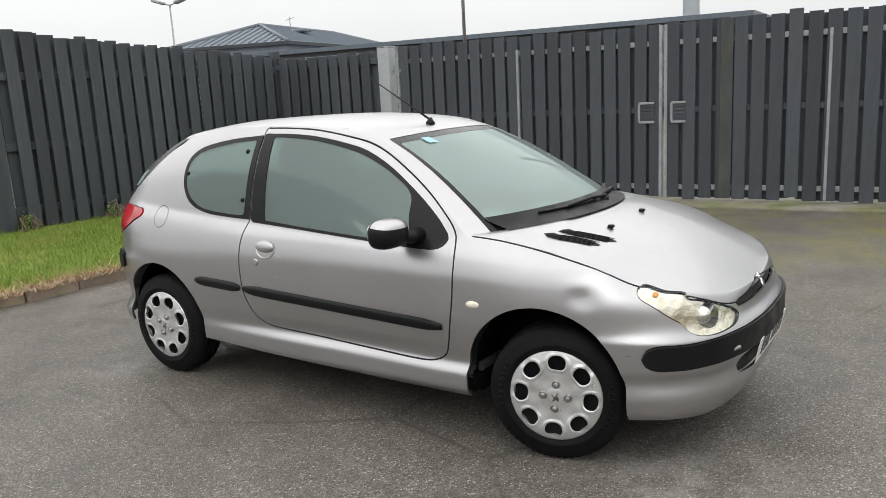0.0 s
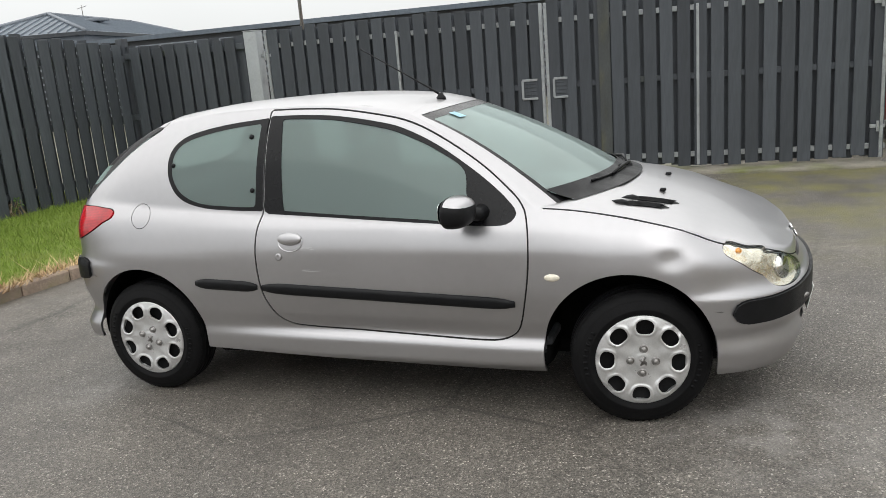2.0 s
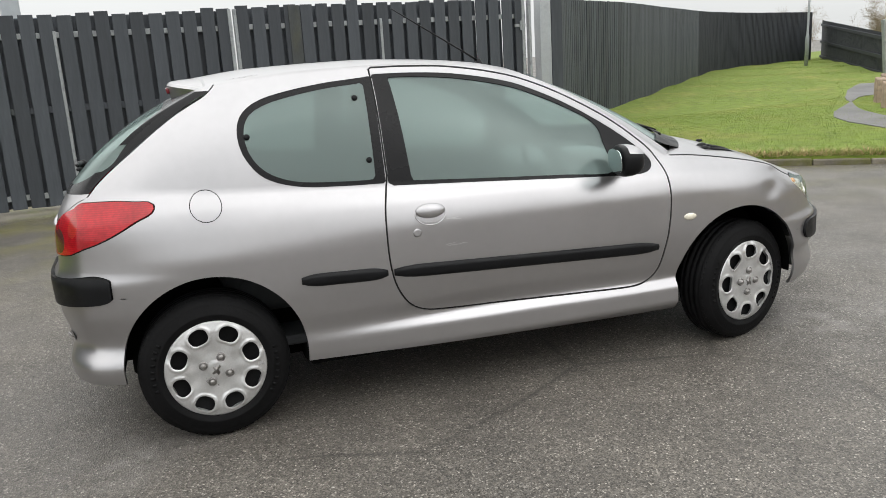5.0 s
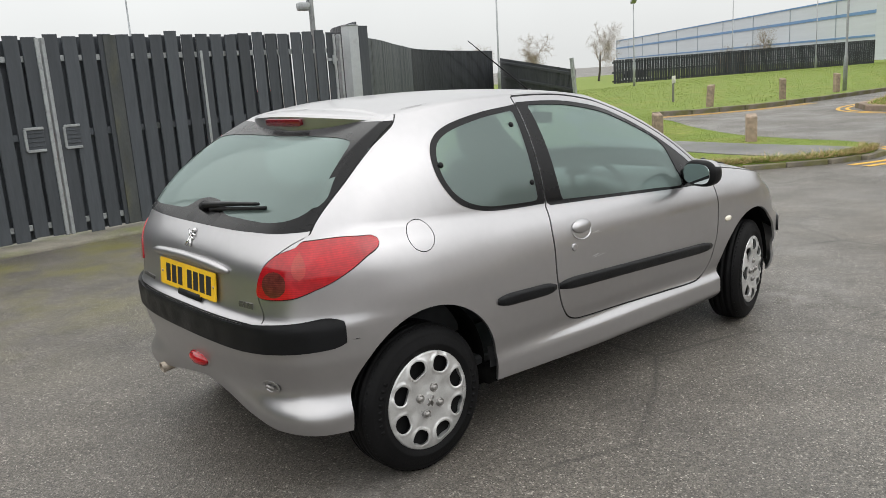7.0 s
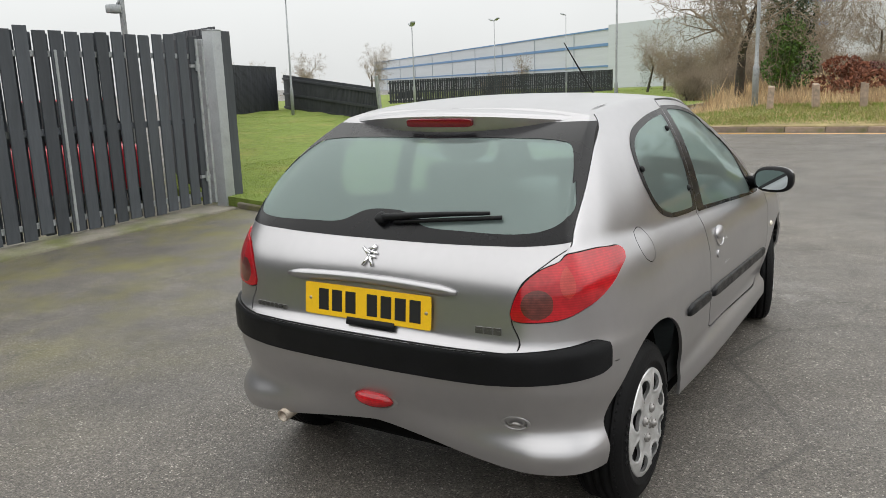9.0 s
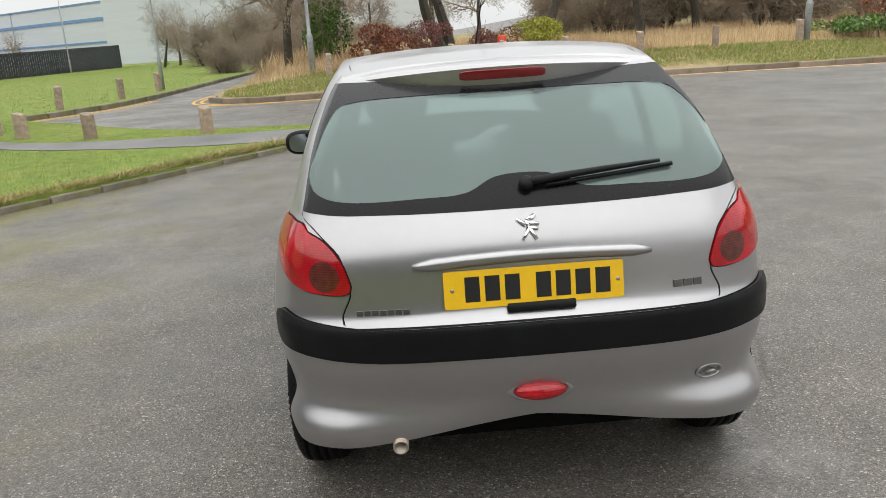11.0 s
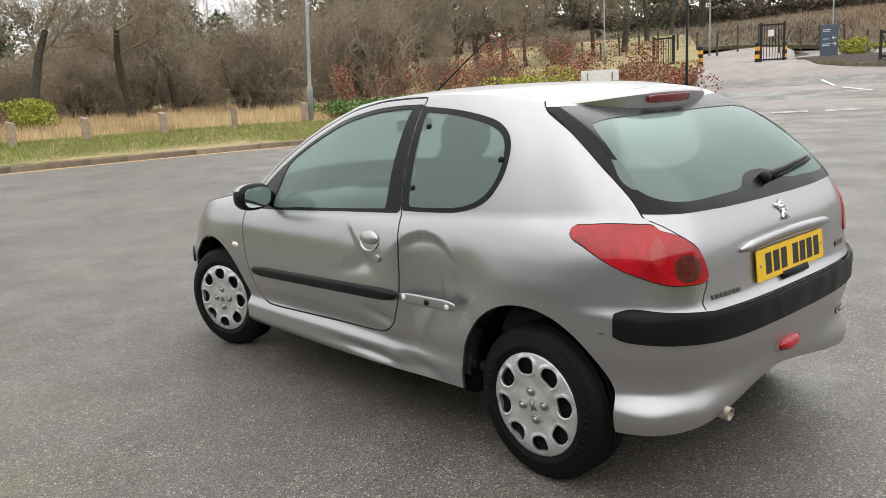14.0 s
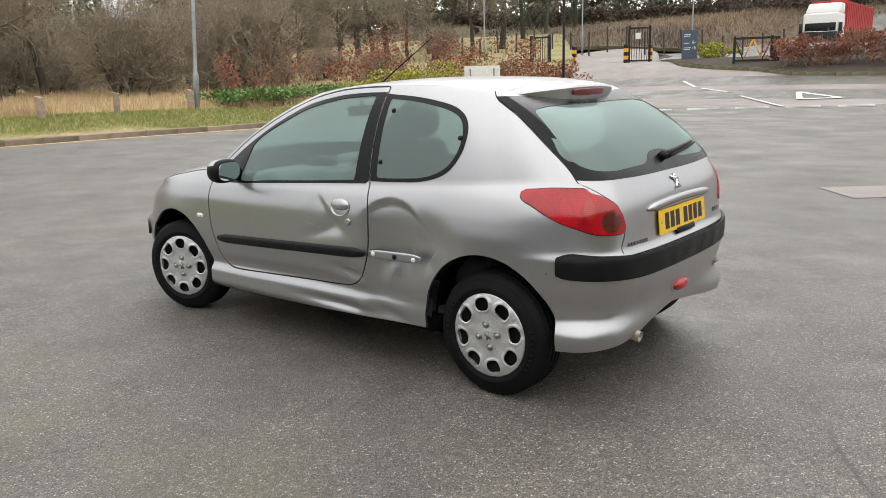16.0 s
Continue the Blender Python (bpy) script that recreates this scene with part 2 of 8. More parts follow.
LENS_CLEAR = glass_material("clear_lens", (0.97, 0.96, 0.92), sheen=0.04)
def ribbed(m, pitch=0.0075, dark=0.84):
    """Adds fine level ribs to a lens by colour alone: the valleys' shade is painted darker."""
    n, l = m.node_tree.nodes, m.node_tree.links
    b = n["Principled BSDF"]
    w, sep = n.new("ShaderNodeMath"), n.new("ShaderNodeSeparateXYZ")
    k = n.new("ShaderNodeMath")
    k.operation, k.inputs[1].default_value = "MULTIPLY", 2 * math.pi / pitch
    w.operation = "SINE"
    l.new(n.new("ShaderNodeTexCoord").outputs["Object"], sep.inputs["Vector"])
    l.new(sep.outputs["Z"], k.inputs[0])
    l.new(k.outputs["Value"], w.inputs[0])
    r, x = n.new("ShaderNodeMapRange"), n.new("ShaderNodeMix")
    for key, v in zip(("From Min", "From Max", "To Min", "To Max"), (-1, 1, dark, 1.08)):
        r.inputs[key].default_value = v
    l.new(w.outputs["Value"], r.inputs["Value"])
    x.data_type, x.blend_type = "RGBA", "MULTIPLY"
    x.inputs["Factor"].default_value = 1.0
    l.new(b.inputs["Base Color"].links[0].from_socket, x.inputs["A"])
    l.new(r.outputs["Result"], x.inputs["B"])
    l.new(x.outputs["Result"], b.inputs["Base Color"])
    return m


RED_LENS = ribbed(mat("red_lens", (0.40, 0.006, 0.012), 0.16, vary=0.35, scale=9, coat=0.5, spec=0.4))
DARK_RED = mat("dark_red_lens", (0.16, 0.006, 0.012), 0.12, vary=0.2, scale=25, coat=0.5)
AMBER_LENS = ribbed(mat("amber_lens", (0.40, 0.026, 0.018), 0.15, vary=0.25, scale=30, coat=0.5))
SMOKE_LENS = ribbed(mat("smoked_lens", (0.11, 0.022, 0.016), 0.2, vary=0.35, scale=60, coat=0.5), dark=0.7)
INDICATOR = mat("clear_indicator", (0.75, 0.7, 0.58), 0.18, vary=0.15, scale=60, coat=0.6)
AMBER_BULB = mat("amber_bulb", (0.85, 0.35, 0.06), 0.2, vary=0.1, scale=60, coat=0.5)
CABIN = mat("cabin_cloth", (0.035, 0.037, 0.04), 0.85, vary=0.2, scale=20)
DASH = mat("dash_plastic", (0.36, 0.37, 0.375), 0.6, vary=0.12, scale=20)
LIGHT_CLOTH = mat("roof_lining", (0.5, 0.5, 0.485), 0.9, vary=0.1, scale=40)
PLATE_YELLOW = mat("plate_yellow", (0.83, 0.5, 0.015), 0.35, vary=0.06, scale=20, second=(0.6, 0.36, 0.03), second_at=(0.6, 0.85), second_scale=9)
PLATE_WHITE = mat("plate_white", (0.75, 0.75, 0.73), 0.35, vary=0.06, scale=20)
CHAR_BLACK = mat("plate_black", (0.014, 0.014, 0.016), 0.4, vary=0.1)
REFLECTOR = mat("lamp_reflector", (0.80, 0.77, 0.70), 0.2, 0.85, vary=0.25, scale=24, second=(0.66, 0.56, 0.4), second_at=(0.52, 0.7), second_scale=14, bump=0.004, bump_scale=26)
WHITE_PAINT = mat("white_paint", (0.72, 0.71, 0.68), 0.6, vary=0.12, scale=12)
STICKER_BLUE = mat("sticker_blue", (0.3, 0.52, 0.62), 0.5, vary=0.1)
MIRROR = mat("mirror_glass", (0.6, 0.66, 0.66), 0.01, 1.0)

FENCE_PAINT = mat("charcoal_board", (0.060, 0.067, 0.077), 0.55, spec=0.35, vary=0.22, scale=5, bump=0.0018, bump_scale=26, stretch=(1, 1, 0.12), per_object=0.22, second=(0.065, 0.074, 0.05), second_at=(0.62, 0.8), second_scale=1.3, rough_vary=0.12)
FENCE_FAR = mat("charcoal_board_far", (0.034, 0.037, 0.043), 0.65, spec=0.2, vary=0.2, scale=2, island=0.2, stretch=(1, 1, 0.15))
GALV = mat("galvanised_steel", (0.34, 0.36, 0.37), 0.5, 0.35, vary=0.14, scale=7, second=(0.24, 0.25, 0.26), second_at=(0.5, 0.7), second_scale=14, rough_vary=0.1)
MOSS_WOOD = mat("mossy_post", (0.055, 0.060, 0.060), 0.7, vary=0.25, scale=9, second=(0.085, 0.085, 0.048), second_at=(0.55, 0.8), second_scale=5, stretch=(1, 1, 0.3))
CONCRETE = mat("concrete_edge", (0.185, 0.165, 0.13), 0.85, vary=0.3, scale=9, second=(0.12, 0.115, 0.045), second_at=(0.42, 0.62), second_scale=5, bump=0.003, bump_scale=50, per_object=0.14)
SETT = mat("kerb_stone", (0.26, 0.2, 0.155), 0.85, vary=0.25, scale=8, second=(0.12, 0.12, 0.05), second_at=(0.52, 0.75), second_scale=4, bump=0.003, bump_scale=60, per_object=0.25)
TURF = mat("turf_soil", (0.15, 0.205, 0.030), 0.95, vary=0.3, scale=6, second=(0.22, 0.22, 0.05), second_at=(0.5, 0.75), second_scale=0.9, bump=0.01, bump_scale=40)
PATH_GREY = mat("path_tarmac", (0.17, 0.165, 0.165), 0.75, vary=0.15, scale=4, second=(0.12, 0.12, 0.12), second_scale=1, bump=0.002, bump_scale=200)
ROAD_PALE = mat("pale_road", (0.235, 0.2, 0.185), 0.7, vary=0.12, scale=2, second=(0.29, 0.25, 0.235), second_scale=0.3, bump=0.002, bump_scale=120, rough_vary=0.12)
YELLOW_LINE = mat("yellow_line", (0.62, 0.36, 0.05), 0.7, vary=0.18, scale=9, second=(0.3, 0.22, 0.1), second_at=(0.6, 0.75), second_scale=8)
EDGE_LINE = mat("worn_orange_line", (0.66, 0.38, 0.17), 0.75, vary=0.15, scale=7, second=(0.36, 0.25, 0.15), second_at=(0.6, 0.8), second_scale=6)
WHITE_LINE = mat("white_line", (0.66, 0.65, 0.62), 0.7, vary=0.14, scale=10, second=(0.35, 0.34, 0.33), second_at=(0.6, 0.8), second_scale=9)
POST_STONE = mat("bollard_timber", (0.33, 0.25, 0.19), 0.9, vary=0.3, scale=12, bump=0.004, bump_scale=50, per_object=0.15, second=(0.2, 0.17, 0.13), second_scale=5)
BARK = mat("bark", (0.062, 0.052, 0.041), 0.9, vary=0.35, scale=8, bump=0.01, bump_scale=30, second=(0.06, 0.066, 0.035), second_at=(0.55, 0.75), second_scale=2)
TWIG = mat("twig", (0.26, 0.21, 0.155), 0.9, vary=0.2, scale=4, island=0.3)
# ---- building helpers ----
def thing(name, m=None, label="", category="", group="", kind=""):
    ob = new(name)
    if m is not None:
        ob.matrix_world = m
    return tagged(ob, label, category, group, kind)


def part(name, bm, material, parent=None, label="", smooth=True, m=None):
    """Links a bmesh as one mesh object under a thing or part."""
    me = bpy.data.meshes.new(name)
    bm.to_mesh(me)
    bm.free()
    if smooth:
        me.shade_smooth()
    me.materials.append(material)
    ob = new(name, me)
    ob.parent = parent
    if m is not None:
        ob.matrix_basis = m
    return tagged(ob, label)


def from_arrays(name, verts, faces, material, parent=None, label="", smooth=False):
    me = bpy.data.meshes.new(name)
    me.from_pydata([tuple(v) for v in verts], [], [tuple(f) for f in faces])
    if smooth:
        me.shade_smooth()
    me.materials.append(material)
    ob = new(name, me)
    ob.parent = parent
    return tagged(ob, label)


def box(bm, x0, x1, y0, y1, z0, z1, bevel=0.0, segs=1, m=None):
    r = bmesh.ops.create_cube(bm, size=1.0)
    vs = r["verts"]
    for v in vs:
        v.co = Vector(((x0 + x1) / 2 + v.co.x * (x1 - x0), (y0 + y1) / 2 + v.co.y * (y1 - y0), (z0 + z1) / 2 + v.co.z * (z1 - z0)))
    if bevel:
        es = list({e for v in vs for e in v.link_edges})
        r = bmesh.ops.bevel(bm, geom=es, offset=bevel, segments=segs, affect="EDGES", profile=0.5)
        vs = list({v for f in r["faces"] for v in f.verts} | {v for v in vs if v.is_valid})
    if m is not None:
        bmesh.ops.transform(bm, matrix=m, verts=[v for v in vs if v.is_valid])
    return vs


def boxed(*a, **k):
    bm = bmesh.new()
    box(bm, *a, **k)
    return bm


def lathe(bm, profile, segs=48, axis="y", m=None, phase=0.0):
    """Revolves (radius, along) pairs round an axis."""
    rings = []
    for r, h in profile:
        ring = []
        for i in range(segs):
            a = 2 * math.pi * i / segs + phase
            c, s = r * math.cos(a), r * math.sin(a)
            p = {"y": (c, h, s), "z": (c, s, h), "x": (h, c, s)}[axis]
            ring.append(bm.verts.new(p if m is None else m @ Vector(p)))
        rings.append(ring)
    for a, b in zip(rings, rings[1:]):
        for i in range(segs):
            j = (i + 1) % segs
            bm.faces.new((a[i], a[j], b[j], b[i]))
    for ring, flip in ((rings[0], True), (rings[-1], False)):
        bm.faces.new(ring[::-1] if flip else ring)
    return bm


def tube(bm, pts, radii, segs=8, cap=True):
    """A tapering round bar along points."""
    pts = [Vector(tuple(float(c) for c in p)) for p in pts]
    if not hasattr(radii, "__len__"):
        radii = [radii] * len(pts)
    rings, side = [], None
    for i, p in enumerate(pts):
        d = (pts[min(i + 1, len(pts) - 1)] - pts[max(i - 1, 0)]).normalized()
        side = d.orthogonal().normalized() if side is None else (side - d * side.dot(d)).normalized()
        up = d.cross(side)
        rings.append([bm.verts.new(p + float(radii[i]) * (math.cos(a) * side + math.sin(a) * up)) for a in (2 * math.pi * k / segs for k in range(segs))])
    for a, b in zip(rings, rings[1:]):
        for k in range(segs):
            j = (k + 1) % segs
            bm.faces.new((a[k], a[j], b[j], b[k]))
    if cap:
        bm.faces.new(rings[0][::-1])
        bm.faces.new(rings[-1])
    return bm


def plate(bm, outline, depth, m=None, bevel=0.0):
    """An extruded flat outline: (x, z) pairs, thickness along y."""
    a = [bm.verts.new((x, 0, z)) for x, z in outline]
    f = bm.faces.new(a)
    r = bmesh.ops.extrude_face_region(bm, geom=[f])
    vs = [v for v in r["geom"] if isinstance(v, bmesh.types.BMVert)]
    bmesh.ops.translate(bm, verts=vs, vec=(0, depth, 0))
    bmesh.ops.recalc_face_normals(bm, faces=bm.faces[:])
    if bevel:
        bmesh.ops.bevel(bm, geom=[e for e in bm.edges], offset=bevel, segments=2, affect="EDGES", profile=0.5)
    if m is not None:
        bmesh.ops.transform(bm, matrix=m, verts=bm.verts[:])
    return bm


def spline(xs, ys):
    """A smooth monotone-safe curve through knots (Hermite with limited slopes)."""
    xs, ys = np.array(xs, float), np.array(ys, float)
    h, d = np.diff(xs), np.diff(ys) / np.diff(xs)
    m = np.zeros(len(xs))
    m[0], m[-1] = d[0], d[-1]
    for i in range(1, len(xs) - 1):
        m[i] = 0 if d[i - 1] * d[i] <= 0 else (h[i - 1] + h[i]) * 3 / ((2 * h[i] + h[i - 1]) / d[i - 1] + (h[i] + 2 * h[i - 1]) / d[i])

    def f(x):
        x = np.clip(np.asarray(x, float), xs[0], xs[-1])
        i = np.clip(np.searchsorted(xs, x) - 1, 0, len(xs) - 2)
        t = (x - xs[i]) / h[i]
        return ((1 + 2 * t) * (1 - t) ** 2 * ys[i] + t * (1 - t) ** 2 * h[i] * m[i] + t * t * (3 - 2 * t) * ys[i + 1] + t * t * (t - 1) * h[i] * m[i + 1])
    return f


def rounded(points, steps=5, closed=True):
    """A smooth closed outline through corner points (centripetal-like Catmull-Rom)."""
    p = np.array(points, float)
    n, out = len(p), []
    for i in range(n if closed else n - 1):
        a, b, c, d = (p[(i + k) % n] if closed else p[min(max(i + k, 0), n - 1)] for k in (-1, 0, 1, 2))
        for t in np.arange(steps) / steps:
            lb, lc = np.linalg.norm(c - b), max(np.linalg.norm(c - a), 1e-6)
            mb, mc = (c - a) / lc * lb, (d - b) / max(np.linalg.norm(d - b), 1e-6) * lb
            out.append((1 + 2 * t) * (1 - t) ** 2 * b + t * (1 - t) ** 2 * mb + t * t * (3 - 2 * t) * c + t * t * (t - 1) * mc)
    return np.array(out)


def signed(poly, pts):
    """Signed distance of points to a closed outline; below zero inside."""
    pts = np.asarray(pts, float)
    a, b = poly, np.roll(poly, -1, 0)
    e = b - a
    w = pts[:, None] - a[None]
    t = np.clip((w * e).sum(-1) / np.maximum((e * e).sum(-1), 1e-12), 0, 1)
    d = np.sqrt(((w - t[..., None] * e) ** 2).sum(-1).min(1))
    up = (a[None, :, 1] <= pts[:, None, 1]) & (b[None, :, 1] > pts[:, None, 1])
    dn = (a[None, :, 1] > pts[:, None, 1]) & (b[None, :, 1] <= pts[:, None, 1])
    cr = e[None, :, 0] * w[..., 1] - e[None, :, 1] * w[..., 0]
    inside = ((up & (cr > 0)).sum(1) - (dn & (cr < 0)).sum(1)) != 0
    return np.where(inside, -d, d)


class Shell:
    """A sheet of polygons with tags, which can be cut along curves."""

    def __init__(self):
        self.co, self.no, self.faces, self.tags = [], None, [], []

    def grid(self, rows, tag):
        """rows: array (m, n, 3)."""
        m, n, _ = rows.shape
        base = len(self.co)
        self.co += [p for p in rows.reshape(-1, 3)]
        for i in range(m - 1):
            for j in range(n - 1):
                self.faces.append([base + i * n + j, base + i * n + j + 1, base + (i + 1) * n + j + 1, base + (i + 1) * n + j])
                self.tags.append(tag)

    def weld(self, eps=1e-4):
        seen, remap, co = {}, [], []
        for p in self.co:
            k = tuple(np.round(p / eps).astype(int))
            if k not in seen:
                seen[k] = len(co)
                co.append(p)
            remap.append(seen[k])
        faces, tags = [], []
        for f, t in zip(self.faces, self.tags):
            g = []
            for i in f:
                if remap[i] not in g:
                    g.append(remap[i])
            if len(g) > 2:
                faces.append(g)
                tags.append(t)
        self.co, self.faces, self.tags = [np.array(c, float) for c in co], faces, tags
        self.normals()

    def normals(self):
        co = np.array(self.co)
        no = np.zeros_like(co)
        for f in self.faces:
            p = co[f]
            nrm = sum((np.cross(p[i] - p[0], p[i + 1] - p[0]) for i in range(1, len(f) - 1)), np.zeros(3))
            for i in f:
                no[i] += nrm
        ln = np.linalg.norm(no, axis=1, keepdims=True)
        self.no = [v for v in no / np.maximum(ln, 1e-9)]

    def cut(self, fn, froms, inside=None, outside=None, where=None):
        """Splits faces of the tags along fn = 0; retags the two sides."""
        co, no = np.array(self.co), np.array(self.no)
        val = np.asarray(fn(co), float)
        ok = np.ones(len(co), bool) if where is None else where(co, no)
        val = np.where(np.abs(val) < 1e-6, 1e-6, val)
        cache, faces, tags = {}, [], []
        for f, t in zip(self.faces, self.tags):
            if t not in froms or not all(ok[i] for i in f):
                faces.append(f)
                tags.append(t)
                continue
            v = val[f]
            if (v > 0).all() or (v < 0).all():
                faces.append(f)
                tags.append((outside or t) if v[0] > 0 else (inside or t))
                continue
            pos, neg = [], []
            for k, i in enumerate(f):
                j = f[(k + 1) % len(f)]
                (pos if val[i] > 0 else neg).append(i)
                if (val[i] > 0) != (val[j] > 0):
                    key = (min(i, j), max(i, j))
                    if key not in cache:
                        a, b = key
                        s = val[a] / (val[a] - val[b])
                        self.co.append(self.co[a] * (1 - s) + self.co[b] * s)
                        nn = self.no[a] * (1 - s) + self.no[b] * s
                        self.no.append(nn / max(np.linalg.norm(nn), 1e-9))
                        cache[key] = len(self.co) - 1
                    pos.append(cache[key])
                    neg.append(cache[key])
            for g, tg in ((pos, outside or t), (neg, inside or t)):
                if len(g) > 2:
                    faces.append(g)
                    tags.append(tg)
        self.faces, self.tags = faces, tags

    def seam(self, fn, froms, width=0.0022, inside=None, where=None, tag="seam"):
        """A thin strip along fn = 0 gets its own tag; what lies within may be retagged."""
        if inside:
            self.cut(fn, froms, inside=inside, where=where)
        both = set(froms) | ({inside} if inside else set())
        self.cut(lambda c: np.abs(fn(c)) - width, both, inside=tag, where=where)

    def build(self, tags, name, material, parent=None, label="", push=0.0, flange=0.0, side=1, shift=None, flip=False, keep=None):
        """The faces with these tags as one mesh, moved along their normals, with an edge turned inwards. side -1: mirrored in y; 0: both."""
        fs = [f for f, t in zip(self.faces, self.tags) if t in tags and (keep is None or keep(np.mean([self.co[i] for i in f], axis=0)))]
        if not fs:
            return None
        used = sorted({i for f in fs for i in f})
        idx = {i: k for k, i in enumerate(used)}
        co0 = np.array([self.co[i] for i in used])
        no0 = np.array([self.no[i] for i in used])
        me = bpy.data.meshes.new(name)
        verts, faces, normals, plain = [], [], [], []
        for sd in ((1, -1) if side == 0 else (side,)):
            sgn = np.array([1, sd, 1.0])
            co, no = (co0 + no0 * push) * sgn, no0 * sgn
            if shift is not None:
                co, no = shift(co, no)
            base = len(verts)
            verts += [tuple(v) for v in co]
            normals += [tuple(v) for v in (-no if flip else no)]
            mine = [[idx[i] for i in (f if sd > 0 else f[::-1])] for f in fs]
            faces += [[base + i for i in (f[::-1] if flip else f)] for f in mine]
            if flange:
                edges = {}
                for f in mine:
                    for k, i in enumerate(f):
                        j = f[(k + 1) % len(f)]
                        edges.setdefault((min(i, j), max(i, j)), []).append((i, j))
                rim = [e[0] for e in edges.values() if len(e) == 1]
                if side == 0:
                    rim = [(i, j) for i, j in rim if abs(co[i][1]) > 1e-4 or abs(co[j][1]) > 1e-4]
                first, last = {}, {}
                for i, j in rim:
                    d = np.cross(co[j] - co[i], no[i])
                    d = d / max(np.linalg.norm(d), 1e-9)
                    for k in (i, j):
                        if k not in first:
                            first[k] = len(verts)
                            verts.append(tuple(co[k]))
                            normals.append(tuple(d))
                            last[k] = len(verts)
                            verts.append(tuple(co[k] - no[k] * flange))
                            normals.append(tuple(d))
                    faces.append([first[j], first[i], last[i], last[j]])
        me.from_pydata(verts, [], faces)
        me.shade_smooth()
        me.materials.append(material)
        me.normals_split_custom_set_from_vertices(normals)
        ob = new(name, me)
        ob.parent = parent
        return tagged(ob, label)
# ---- the hatchback: its body surface ----
PLAN = np.array([(1.925, 0), (1.917, .2), (1.878, .42), (1.805, .58), (1.70, .685), (1.535, .772), (1.22, .822), (.8, .832), (0, .834), (-.8, .83), (-1.22, .824),
                 (-1.5, .79), (-1.67, .72), (-1.755, .6), (-1.795, .42), (-1.812, .2), (-1.815, 0)])
def _plan():
    d = np.r_[0, np.cumsum(np.linalg.norm(np.diff(PLAN, axis=0), axis=1))]
    m = np.gradient(PLAN, d, axis=0)
    m[0], m[-1] = (0, 1), (0, -1)
    s = np.linspace(0, d[-1], 236)
    i = np.clip(np.searchsorted(d, s) - 1, 0, len(d) - 2)
    h = (d[i + 1] - d[i])[:, None]
    t = ((s - d[i]) / (d[i + 1] - d[i]))[:, None]
    p = (1 + 2 * t) * (1 - t) ** 2 * PLAN[i] + t * (1 - t) ** 2 * h * m[i] + t * t * (3 - 2 * t) * PLAN[i + 1] + t * t * (t - 1) * h * m[i + 1]
    g = np.gradient(p, axis=0)
    n = np.stack([g[:, 1], -g[:, 0]], 1)
    n /= np.linalg.norm(n, axis=1, keepdims=True)
    n[0], n[-1] = (1, 0), (-1, 0)
    return d, s, p, np.where((n * (p - (0.1, 0))).sum(1, keepdims=True) > 0, n, -n)


D_KNOT, S_LINE, P_LINE, N_LINE = _plan()
# insets of the flank from the plan outline, by height, at stations from nose to tail
Z_NOSE, I_NOSE = (.19, .25, .34, .42, .45, .555, .585, .66, .76), (.11, .055, .025, .02, .0, .0, .03, .065, .16)
Z_FCOR, I_FCOR = (.20, .25, .31, .38, .43, .54, .575, .70, .80), (.06, .02, .006, .02, .0, .0, .02, .055, .14)
Z_FWHL, I_FWHL = (.20, .27, .36, .5, .64, .74, .82, .87, .93), (.06, .02, .008, .0, .0, .012, .045, .09, .17)
Z_FDOR, I_FDOR = (.20, .26, .32, .37, .45, .60, .74, .83, .95), (.065, .012, .012, .04, .02, .0, .004, .028, .12)
Z_MDOR, I_MDOR = (.20, .26, .33, .38, .46, .60, .74, .85, .95), (.065, .012, .012, .04, .018, .0, .003, .03, .105)
Z_RWHL, I_RWHL = (.20, .28, .36, .46, .58, .70, .80, .90, 1.0), (.05, .025, .02, .008, .0, .002, .02, .052, .115)
Z_RCOR, I_RCOR = (.22, .28, .33, .42, .55, .66, .70, .85, 1.0), (.05, .006, -.004, .036, .008, .005, .02, .035, .10)
Z_TAIL, I_TAIL = (.25, .31, .36, .42, .55, .66, .70, .88, 1.0), (.10, .085, .068, .050, .012, .005, .04, .062, .125)
STATION_S = [0.0, D_KNOT[4], D_KNOT[6], D_KNOT[7], D_KNOT[8], D_KNOT[10], D_KNOT[12], D_KNOT[-1]]
PROFILES = [spline(z, i) for z, i in ((Z_NOSE, I_NOSE), (Z_FCOR, I_FCOR), (Z_FWHL, I_FWHL), (Z_FDOR, I_FDOR), (Z_MDOR, I_MDOR), (Z_RWHL, I_RWHL), (Z_RCOR, I_RCOR), (Z_TAIL, I_TAIL))]


def flank(s, z, p, n):
    k = int(np.clip(np.searchsorted(STATION_S, s) - 1, 0, len(STATION_S) - 2))
    t = (s - STATION_S[k]) / (STATION_S[k + 1] - STATION_S[k])
    t = t * t * (3 - 2 * t)
    o = PROFILES[k](z) * (1 - t) + PROFILES[k + 1](z) * t
    return np.stack([p[0] - n[0] * o, p[1] - n[1] * o, z], 1)


